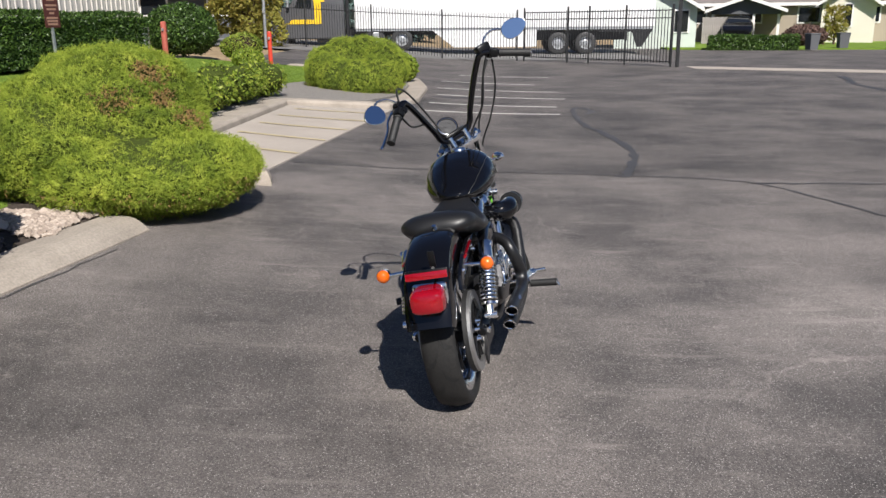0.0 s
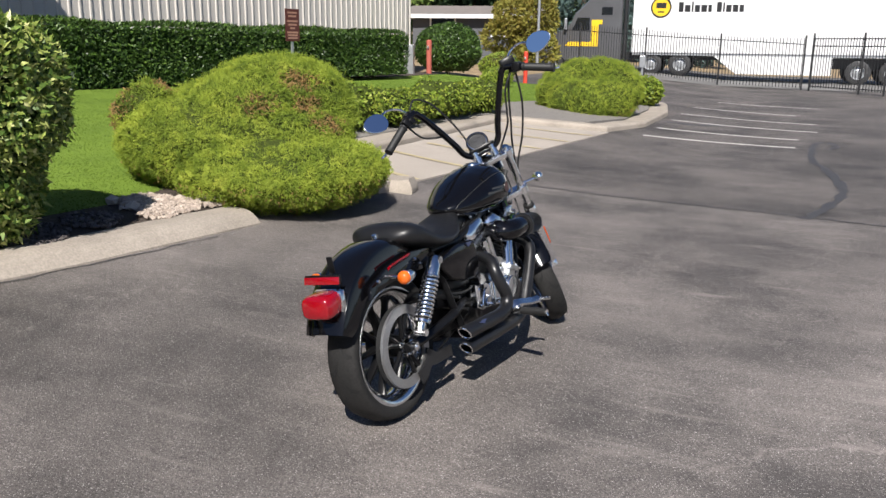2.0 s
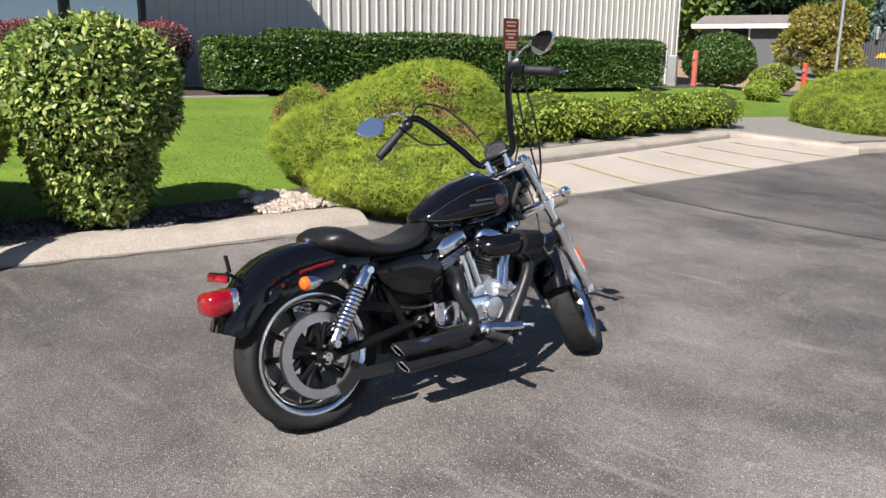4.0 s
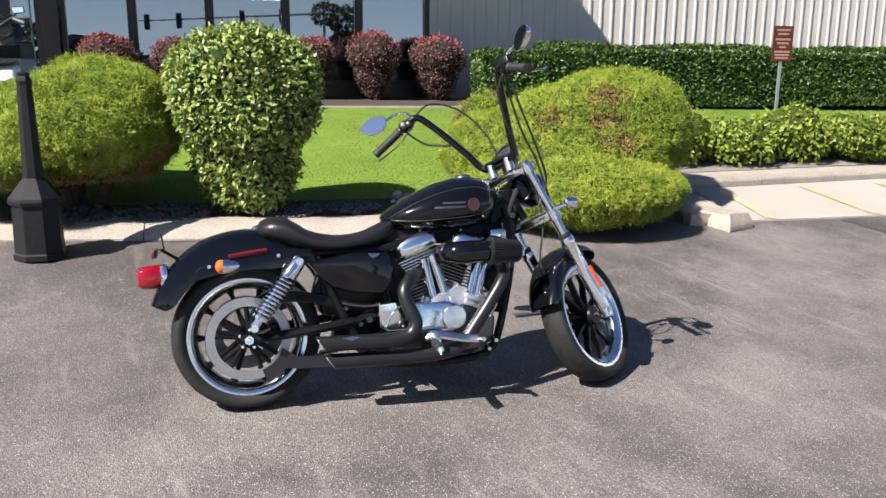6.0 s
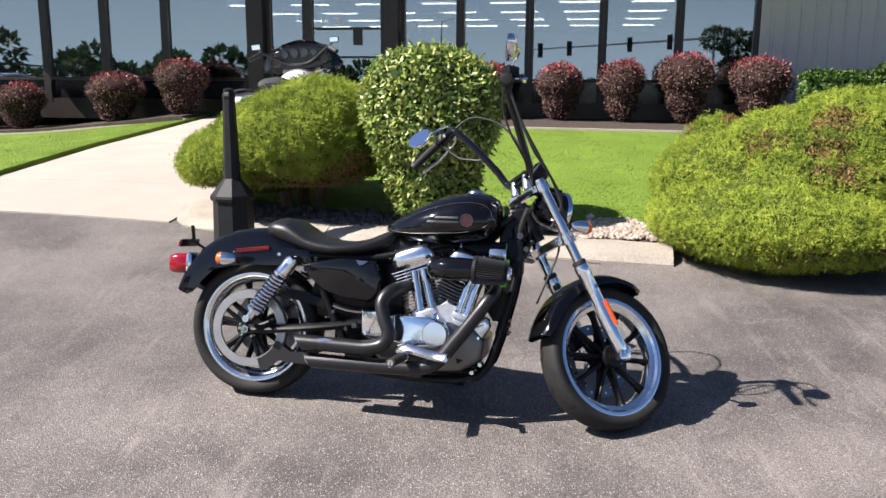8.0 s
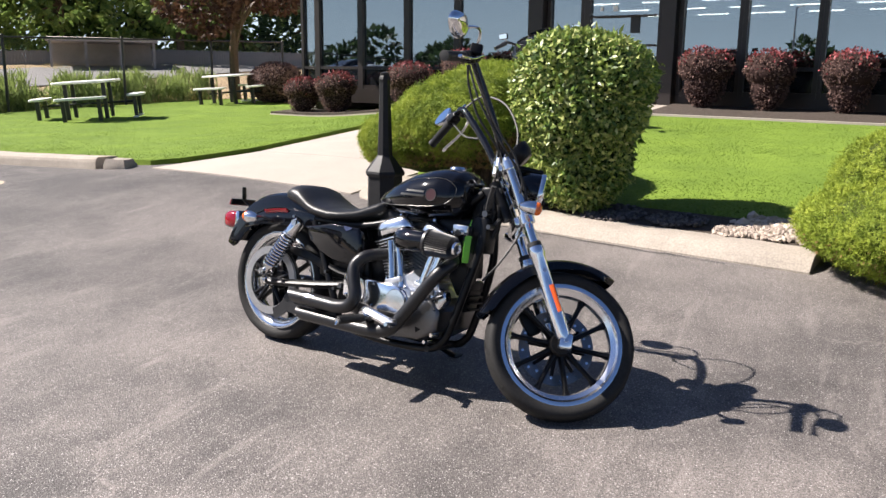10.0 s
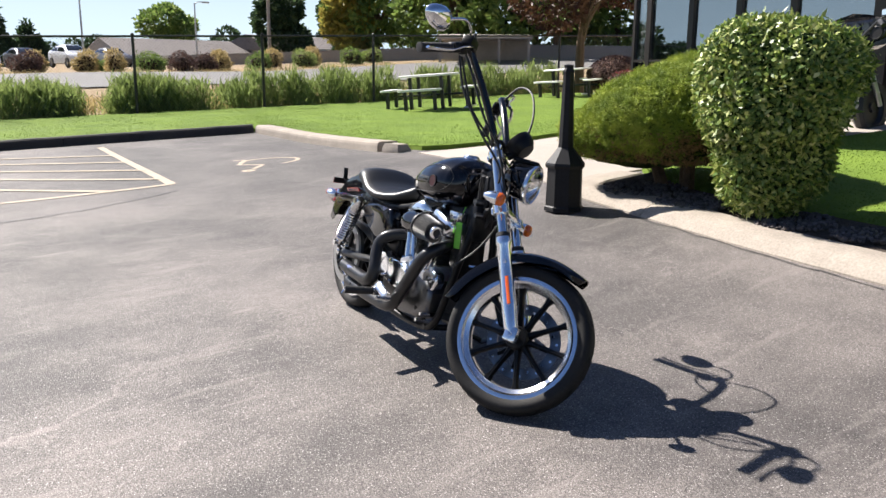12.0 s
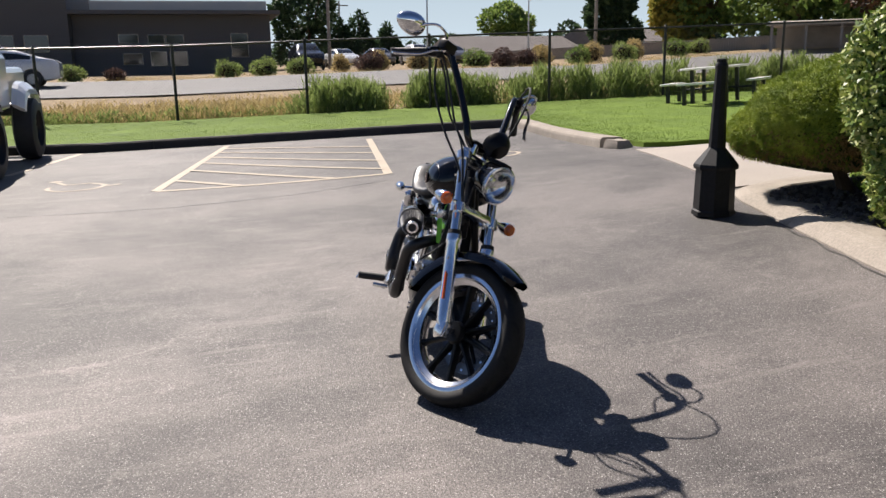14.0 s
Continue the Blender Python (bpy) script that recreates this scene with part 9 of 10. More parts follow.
for name, lean_c, top in (("rear_cylinder", -19.5, -1), ("front_cylinder", 22.5, 1)):
    ax = Vector((0, math.sin(radians(lean_c)), math.cos(radians(lean_c))))
    base = CRANK + ax * 0.095
    rot = frame_along(Vector((0, 0, 0)), ax)
    side = Vector((0, ax.z, -ax.y))
    turn = Matrix.Rotation(-radians(lean_c), 3, "X")
    bm = bmesh.new()
    rod(bm, base, base + ax * 0.19, 0.052, None, 24)
    cyl = bp(name, bm, B["frame"], engine, "black finned cylinder")
    for i in range(10):
        q = base + ax * (0.012 + 0.0132 * i)
        bm = bmesh.new()
        box(bm, q, (0.172, 0.152, 0.0036), turn, bevel=0.0012)
        bp("cooling_fin", bm, B["fin"], engine, "dark cooling fin with a bright edge")
    for i in range(4):
        q = base + ax * (0.150 + 0.0125 * i)
        bm = bmesh.new()
        box(bm, q + side * 0.008, (0.206 - 0.006 * (3 - i), 0.188 - 0.009 * (3 - i), 0.0052), turn, bevel=0.0015)
        bp("head_fin", bm, B["polished"], engine, "silver cylinder head fin")
    q = base + ax * 0.236
    bm = bmesh.new()
    secs = []
    for z, k in ((-0.030, 0.97), (-0.024, 1.0), (0.008, 0.985), (0.022, 0.93), (0.032, 0.84), (0.038, 0.66)):
        ring = []
        for i in range(24):
            a = 2 * math.pi * i / 24
            c, s = math.cos(a), math.sin(a)
            ring.append(q + turn @ Vector((0.110 * k * math.copysign(abs(c) ** 0.5, c), 0.096 * k * math.copysign(abs(s) ** 0.42, s) + 0.010, z)))
        secs.append(ring)
    loft(bm, secs)
    bp("rocker_box", bm, B["polished"], engine, "polished rocker box")
    for dx in (-0.07, 0.07):
        for dy in (-0.05, 0.05):
            p = q + turn @ Vector((dx, dy, 0.030))
            bm = bmesh.new()
            rod(bm, p, p + ax * 0.012, 0.008, 0.006, 6)
            bp("rocker_bolt", bm, B["chrome"], engine)
for a, b in (((0.721, 0.585), (0.757, 0.41)), ((0.757, 0.597), (0.811, 0.40)), ((0.944, 0.562), (0.901, 0.42)), ((0.976, 0.550), (0.935, 0.415))):
    bm = bmesh.new()
    a, b = Vector((0.118, *a)), Vector((0.128, *b))
    rod(bm, a, b, 0.0175, None, 16)
    rod(bm, a, a + (b - a) * 0.12, 0.019, None, 14), rod(bm, a + (b - a) * 0.86, b, 0.020, None, 14)
    bp("pushrod_tube", bm, B["chrome"], engine, "chrome pushrod tube")
for y, z, tl in ((0.776, 0.426, 18), (0.921, 0.416, -20)):
    rt = Matrix.Rotation(radians(tl), 3, "X")
    bm = bmesh.new()
    box(bm, (0.124, y, z), (0.064, 0.080, 0.022), rt, bevel=0.004)
    box(bm, Vector((0.120, y, z)) + rt @ Vector((0, 0, -0.022)), (0.050, 0.064, 0.030), rt, bevel=0.005)
    block = bp("tappet_block", bm, B["bright_cast"], engine, "bright cast tappet block")
    for dy in (-0.032, 0.032):
        p = Vector((0.146, y, z)) + rt @ Vector((0, dy, 0.010))
        bm = bmesh.new()
        rod(bm, p, p + rt @ Vector((0, 0, 0.010)), 0.007, 0.006, 6)
        bp("block_bolt", bm, B["chrome"], block)
# the bright casting between the cylinders, and the front of the case beyond the pipe
bm = bmesh.new()
side_plate(bm, [(0.722, 0.436), (0.800, 0.440), (0.832, 0.450), (0.858, 0.482), (0.884, 0.450), (0.930, 0.436), (0.985, 0.440), (1.005, 0.385), (0.705, 0.385)], -0.06, 0.190, 0.008)
bp("crankcase_deck", bm, B["bright_cast"], engine, "bright cast deck between the cylinders")
bm = bmesh.new()
side_plate(bm, [(0.880, 0.418), (0.985, 0.428), (1.022, 0.412), (1.030, 0.380), (0.992, 0.325), (0.905, 0.262), (0.860, 0.262), (0.868, 0.330)], 0.090, 0.040, 0.012)
nose = bp("case_nose", bm, B["cast"], engine, "silver front half of the crankcase")
for ya, za, yb, zb in ((0.885, 0.345, 1.012, 0.398), (0.885, 0.335, 0.985, 0.335), (0.955, 0.300, 0.950, 0.420)):
    bm = bmesh.new()
    rod(bm, (0.130, ya, za), (0.130, yb, zb), 0.005, 0.005, 8)
    bp("web", bm, B["case"], nose)
for yy, zz in ((1.012, 0.392), (0.985, 0.338), (0.930, 0.290), (0.895, 0.405)):
    bm = bmesh.new()
    rod(bm, (0.124, yy, zz), (0.139, yy, zz), 0.0075, 0.006, 8)
    bp("case_screw", bm, B["chrome"], nose)
# raised rib on the sprocket cover
bm = bmesh.new()
tube(bm, spline([(0.166, 0.556, 0.335), (0.168, 0.566, 0.365), (0.168, 0.585, 0.390), (0.166, 0.612, 0.404)], 5), 0.003, 6)
bp("cover_rib", bm, B["chrome"], engine)
for yy, zz in ((1.000, 0.240), (0.970, 0.208)):
    bm = bmesh.new()
    rod(bm, (0.12, yy, zz), (0.165, yy, zz), 0.010, 0.008, 10)
    bp("mount_bolt", bm, B["chrome"], engine, "bright engine mount bolt")
bm = bmesh.new()
rod(bm, (0.10, 0.905, 0.245), (0.10, 0.985, 0.262), 0.042, 0.036, 20)
bp("oil_filter", bm, B["frame"], engine, "black oil filter")
bm = bmesh.new()
box(bm, (0.0, 1.065, 0.40), (0.10, 0.03, 0.13), Matrix.Rotation(radians(-12), 3, "X"), bevel=0.008)
for i in range(5):
    box(bm, (0.0, 1.084 - 0.012 * (i - 2) * 0.2, 0.35 + 0.025 * i), (0.10, 0.014, 0.006), Matrix.Rotation(radians(-12), 3, "X"))
bp("regulator", bm, B["frame"], None, "black finned regulator")
bm = bmesh.new()
rod(bm, (-0.02, 0.84, 0.585), (0.13, 0.84, 0.585), 0.030, None, 18)
box(bm, (0.02, 0.845, 0.60), (0.09, 0.09, 0.06), bevel=0.012)
bp("throttle_body", bm, B["frame"], engine)

# air cleaner
bm = bmesh.new()
tube(bm, spline([(0.10, 0.82, 0.600), (0.165, 0.822, 0.602), (0.195, 0.86, 0.604), (0.200, 0.92, 0.606), (0.202, 0.972, 0.606)], 6), 0.04, 20, radii=[0.040 + 0.006 * math.sin(math.pi * i / 24) for i in range(25)])
lathe(bm, [(0.0, 0.0), (0.030, 0.002), (0.042, 0.012), (0.045, 0.03), (0.042, 0.05)], 24, Matrix.Translation((0.155, 0.79, 0.602)) @ Matrix.Rotation(radians(-75), 4, "X"))
intake = bp("air_intake", bm, B["gloss"], None, "glossy black air intake elbow")
a, b = Vector((0.202, 0.968, 0.606)), Vector((0.208, 1.098, 0.597))
m = Matrix.Translation(a) @ frame_along(a, b).to_4x4()
ln = (b - a).length
bm = bmesh.new()
rings = []
for z, r0 in ((0.0, 0.054), (0.012, 0.054), (0.013, 0.053), (ln - 0.012, 0.045), (ln, 0.036), (ln + 0.004, 0.026)):
    plain = z < 0.0125 or z > ln + 0.002
    rings.append([m @ Vector(((r0 - (0 if plain else 0.006 * (i % 2))) * math.cos(2 * math.pi * i / 72), (r0 - (0 if plain else 0.006 * (i % 2))) * math.sin(2 * math.pi * i / 72), z)) for i in range(72)])
loft(bm, rings)
bp("filter_cone", bm, B["pleat"], intake, "black pleated cone filter", smooth=False)
bm = bmesh.new()
lathe(bm, [(0.014, ln - 0.03), (0.014, ln + 0.006), (0.017, ln + 0.012), (0.025, ln + 0.011), (0.028, ln + 0.004), (0.028, ln - 0.012)], 36, m)
bp("filter_cap", bm, B["polished"], intake, "silver filter end cap with a round opening")
# near-black disc painted as the shade inside the cap's hole
bm = bmesh.new()
lathe(bm, [(0.0, ln - 0.028), (0.014, ln - 0.028)], 20, m)
bp("opening_shade", bm, B["groove"], intake)


# exhaust
def pipe(name, pts, radii, n=7):
    line = spline(pts, n)
    rr = [float(np.interp(i / n, range(len(radii)), radii)) for i in range(len(line))]
    bm = bmesh.new()
    tube(bm, line, 0, 20, radii=rr, cap=False)
    ob = bp(name, bm, B["matte"], None, "matte black exhaust pipe", sharp=80)
    return ob, line


for name, pts, radii, cut in (
        ("upper_exhaust", [(0.085, 0.700, 0.525), (0.140, 0.672, 0.520), (0.188, 0.640, 0.502), (0.212, 0.616, 0.462), (0.226, 0.632, 0.402), (0.233, 0.652, 0.350), (0.234, 0.630, 0.305), (0.232, 0.570, 0.288), (0.226, 0.50, 0.287), (0.220, 0.40, 0.289), (0.214, 0.306, 0.291)], [0.021, 0.025, 0.026, 0.026, 0.027, 0.027, 0.028, 0.0285, 0.029, 0.029, 0.029], 0.04),
        ("lower_exhaust", [(0.080, 1.015, 0.545), (0.140, 1.045, 0.530), (0.195, 1.025, 0.490), (0.208, 0.965, 0.405), (0.210, 0.905, 0.325), (0.212, 0.850, 0.256), (0.211, 0.800, 0.226), (0.210, 0.730, 0.217), (0.206, 0.60, 0.216), (0.200, 0.45, 0.217), (0.192, 0.340, 0.218)], [0.021, 0.025, 0.026, 0.026, 0.027, 0.027, 0.028, 0.0285, 0.029, 0.029, 0.029], 0.04)):
    ob, line = pipe(name, pts, radii)
    e, d = line[-1], (line[-1] - line[-2]).normalized()
    # slash-cut tip: a short sleeve with a slanted open end
    bm = bmesh.new()
    r = 0.030
    outer0, outer1, inner1, inner0 = [], [], [], []
    for i in range(24):
        a = 2 * math.pi * i / 24
        off = Vector((math.cos(a), 0, math.sin(a)))
        back_off = cut * (0.5 + 0.5 * math.sin(a))
        outer0.append(e - d * 0.06 + off * r)
        outer1.append(e + d * back_off * 0.9 + off * r)
        inner1.append(e + d * back_off * 0.9 + off * (r - 0.005))
        inner0.append(e - d * 0.04 + off * (r - 0.006))
    loft(bm, [outer0, outer1, inner1, inner0])
    bp("exhaust_tip", bm, B["matte"], ob, "slash-cut open tip")
    bm = bmesh.new()
    tube(bm, [p + d * 0.0005 for p in inner1], 0.0034, 6, closed=True)
    bp("tip_edge", bm, B["chrome"], ob, "bare metal rim of the tip")
bm = bmesh.new()
slab(bm, [(0.365, 0.312), (0.40, 0.318), (0.435, 0.312), (0.418, 0.308), (0.40, 0.300), (0.382, 0.308)], 0.002, Matrix.Translation((0.268, 0.005, -0.005)) @ Matrix.Rotation(radians(-38), 4, "Y") @ YZ)
bmc = sum((v.co for v in bm.verts), Vector()) / len(bm.verts)
bmesh.ops.translate(bm, vec=Vector((0.2425, 0.40, 0.3078)) - bmc, verts=bm.verts)
bp("exhaust_badge", bm, B["badge"], None, "small pale winged badge on the exhaust")
for c, size in (((0.20, 0.52, 0.245), (0.03, 0.05, 0.07)), ((0.19, 0.70, 0.235), (0.05, 0.03, 0.05))):
    bm = bmesh.new()
    box(bm, c, size, bevel=0.006)
    bp("exhaust_bracket", bm, B["frame"])

# pegs, pedal, stand
bm = bmesh.new()
rod(bm, (0.20, 0.725, 0.268), (0.27, 0.718, 0.266), 0.010), rod(bm, (0.265, 0.718, 0.266), (0.385, 0.704, 0.262), 0.017, None, 14)
bp("foot_peg", bm, B["rubber"], None, "black rubber foot peg")
bm = bmesh.new()
rod(bm, (0.381, 0.704, 0.262), (0.389, 0.703, 0.262), 0.012, None, 12)
rod(bm, (0.386, 0.703, 0.262), (0.395, 0.702, 0.245), 0.004, None, 8)
bp("peg_end", bm, B["chrome"])
bm = bmesh.new()
tube(bm, spline([(0.225, 0.690, 0.290), (0.240, 0.725, 0.298), (0.250, 0.79, 0.286), (0.256, 0.845, 0.276), (0.270, 0.890, 0.274)], 5), 0.012, 8, flat=1.6)
rod(bm, (0.258, 0.890, 0.272), (0.325, 0.893, 0.276), 0.009, None, 10)
rod(bm, (0.21, 0.725, 0.268), (0.262, 0.722, 0.268), 0.020, None, 14)
bp("brake_pedal", bm, B["cast"], None, "polished brake pedal")
bm = bmesh.new()
rod(bm, (-0.20, 0.725, 0.268), (-0.27, 0.718, 0.266), 0.010), rod(bm, (-0.265, 0.718, 0.266), (-0.385, 0.704, 0.262), 0.017, None, 14)
bp("foot_peg", bm, B["rubber"], None, "black rubber foot peg")
bm = bmesh.new()
tube(bm, spline([(-0.11, 0.83, 0.185), (-0.18, 0.84, 0.125), (-0.258, 0.85, 0.092)], 4), 0.012, 10)
box(bm, (-0.272, 0.852, 0.088), (0.05, 0.05, 0.010), Matrix.Rotation(radians(14), 3, "Y"), bevel=0.003)
bp("side_stand", bm, B["frame"], None, "black side stand")
for y, z, r in ((0.49, 0.36, 0.013), (0.455, 0.345, 0.009), (0.40, 0.41, 0.008)):
    bm = bmesh.new()
    rod(bm, (0.1, y, z), (0.148, y, z), r, r * 0.85, 16)
    bp("pivot_bolt", bm, B["case"], None, "silver pivot bolt")
bm = bmesh.new()
tube(bm, spline([(0.10, 0.33, 0.45), (0.115, 0.42, 0.42), (0.12, 0.50, 0.41), (0.12, 0.58, 0.42)], 4), 0.006, 6)
bp("hose", bm, B["rubber"])

# fork
FA = (Vector((0, 1.478, 0.277)) - Vector((0, 1.148, 0.915)))
fork_d = FA.normalized()
for s in (-1, 1):
    top = Vector((s * 0.105, 1.148, 0.915))
    low = Vector((s * 0.105, 1.462, 0.290))
    bm = bmesh.new()
    rod(bm, top - fork_d * 0.012, top + fork_d * 0.40, 0.0195, None, 22)
    rod(bm, top - fork_d * 0.022, top - fork_d * 0.010, 0.017, 0.021, 18)
    leg = bp("fork_leg", bm, B["chrome"], None, "chrome fork tube", True)
    bm = bmesh.new()
    m = Matrix.Translation(top) @ frame_along(Vector((0, 0, 0)), fork_d).to_4x4()
    lathe(bm, [(0.021, 0.345), (0.029, 0.348), (0.031, 0.362), (0.031, 0.378), (0.0275, 0.384), (0.0275, 0.52), (0.029, 0.60), (0.028, 0.69), (0.022, 0.715), (0.0, 0.72)], 24, m)
    box(bm, Vector((s * 0.105, 1.478, 0.277)), (0.046, 0.05, 0.06), bevel=0.010)
    bp("fork_slider", bm, B["polished"], leg, "silver fork slider", True)
    bm = bmesh.new()
    lathe(bm, [(0.0205, 0.328), (0.027, 0.330), (0.028, 0.345), (0.022, 0.346)], 20, m)
    bp("dust_seal", bm, B["rubber"], leg, "", True)
    bm = bmesh.new()
    q = top + fork_d * 0.555 + Vector((s * 0.0295, 0.008, 0))
    tube(bm, [q - fork_d * 0.052, q - fork_d * 0.046, q + fork_d * 0.046, q + fork_d * 0.052], 0.011, 10, flat=0.4)
    bp("fork_reflector", bm, B["orange"], leg, "long orange reflector", True)
    bm = bmesh.new()
    rod(bm, (s * 0.05, 1.40, 0.555), (s * 0.11, 1.335, 0.505), 0.008), rod(bm, (s * 0.115, 1.36, 0.52), (s * 0.135, 1.355, 0.52), 0.008)
    bp("fender_stay", bm, B["cast"], None, "", True)
for name, off, hgt, m_, wid in (("upper_clamp", 0.012, 0.028, B["polished"], 0.062), ("lower_clamp", 0.235, 0.034, B["polished"], 0.066)):
    c = Vector((0, 1.148, 0.915)) + fork_d * off
    bm = bmesh.new()
    rt = Matrix.Rotation(math.atan2(fork_d.y, -fork_d.z), 3, "X")
    box(bm, c + Vector((0, -0.012, 0)), (0.19, wid, hgt), rt, bevel=0.008)
    for s in (-1, 1):
        rod(bm, c + Vector((s * 0.105, 0, 0)) - fork_d * hgt * 0.55, c + Vector((s * 0.105, 0, 0)) + fork_d * hgt * 0.55, 0.031, None, 20)
    bp(name, bm, m_, None, "polished fork clamp", True)

bm = bmesh.new()
box(bm, (0.02, 1.105, 0.655), (0.085, 0.07, 0.15), bevel=0.014)
bp("wiring_box", bm, B["frame"], None, "black wiring box at the steering neck")

rng_w = random.Random(12)
for i in range(9):
    a = Vector((rng_w.uniform(-0.03, 0.06), rng_w.uniform(1.08, 1.13), rng_w.uniform(0.58, 0.70)))
    b = Vector((rng_w.uniform(-0.04, 0.07), rng_w.uniform(1.14, 1.21), rng_w.uniform(0.72, 0.86)))
    mid = (a + b) / 2 + Vector((rng_w.uniform(-0.02, 0.04), rng_w.uniform(-0.03, 0.03), rng_w.uniform(-0.02, 0.02)))
    bm = bmesh.new()
    tube(bm, spline([a, mid, b], 5), rng_w.uniform(0.005, 0.011), 8)
    bp("wiring", bm, B["rubber"], None, "black wiring at the steering neck")
for c, r in (((0.055, 1.125, 0.74), 0.016), ((0.06, 1.15, 0.69), 0.012)):
    bm = bmesh.new()
    rod(bm, Vector(c) - Vector((0.02, 0, 0)), Vector(c) + Vector((0.012, 0, 0)), r, r * 0.8, 14)
    bp("neck_bolt", bm, B["case"], None, "grey bolt at the steering neck")

# headlight
hc = Vector((0, 1.300, 0.860))
ax = Vector((0, 1, -0.06)).normalized()
m = Matrix.Translation(hc) @ frame_along(Vector((0, 0, 0)), ax).to_4x4()
bm = bmesh.new()
lathe(bm, [(0.0, -0.125), (0.030, -0.120), (0.055, -0.100), (0.070, -0.065), (0.076, -0.02), (0.078, 0.0), (0.072, 0.002)], 36, m)
head = bp("headlight", bm, B["gloss"], None, "round headlight in a black shell", True)
bm = bmesh.new()
lathe(bm, [(0.077, -0.012), (0.081, -0.004), (0.080, 0.006), (0.074, 0.009), (0.071, 0.004)], 40, m)
bp("trim_ring", bm, B["chrome"], head, "chrome ring", True)
bm = bmesh.new()
lathe(bm, [(0.016, -0.045), (0.040, -0.038), (0.062, -0.018), (0.072, 0.0)], 40, m)
lathe(bm, [(0.0, -0.018), (0.014, -0.020), (0.016, -0.045)], 20, m)
bp("reflector", bm, B["chrome"], head, "silver reflector bowl", True)
bm = bmesh.new()
lathe(bm, [(0.072, 0.003), (0.060, 0.010), (0.035, 0.016), (0.0, 0.018)], 40, m)
bp("lens", bm, B["lens"], head, "clear glass lens", True).visible_shadow = False
bm = bmesh.new()
box(bm, hc + Vector((0, -0.055, 0.083)), (0.05, 0.11, 0.016), bevel=0.006)
rod(bm, hc + Vector((0, -0.07, 0.08)), (0, 1.19, 0.92), 0.012)
bp("headlight_bracket", bm, B["frame"], None, "black headlight bracket", True)

# gauge
gc = Vector((0, 1.178, 1.012))
gax = Vector((0, -0.83, 0.56)).normalized()
m = Matrix.Translation(gc) @ frame_along(Vector((0, 0, 0)), gax).to_4x4()
bm = bmesh.new()
lathe(bm, [(0.0, -0.055), (0.036, -0.052), (0.052, -0.030), (0.057, 0.0), (0.055, 0.010), (0.047, 0.011), (0.046, 0.004)], 36, m)
rod(bm, gc - gax * 0.04, (0, 1.155, 0.945), 0.016)
gauge = bp("speedometer", bm, B["frame"], None, "round black speedometer", True)
bm = bmesh.new()
lathe(bm, [(0.0, 0.003), (0.046, 0.003)], 36, m)
bp("dial", bm, B["dial"], gauge, "dark dial face", True)
bm = bmesh.new()
for i in range(15):
    a = radians(-40 + 260 * i / 14)
    p0, p1 = (m @ Vector((r * math.cos(a), r * math.sin(a), 0.0042)) for r in (0.030, 0.039))
    tube(bm, [p0, p1], 0.0011, 4)
tube(bm, [m @ Vector((0, 0, 0.005)), m @ Vector((-0.026, 0.012, 0.005))], 0.0012, 4)
tube(bm, [m @ Vector((0.024 * math.cos(t), 0.024 * math.sin(t), 0.0042)) for t in np.linspace(0, 6.0, 20)], 0.0008, 4)
bp("dial_scale", bm, B["emblem"], gauge, "pale dial marks", True)
bm = bmesh.new()
lathe(bm, [(0.049, 0.006), (0.050, 0.011), (0.047, 0.012), (0.046, 0.008)], 36, m)
bp("bezel", bm, B["polished"], gauge, "thin bright bezel", True)

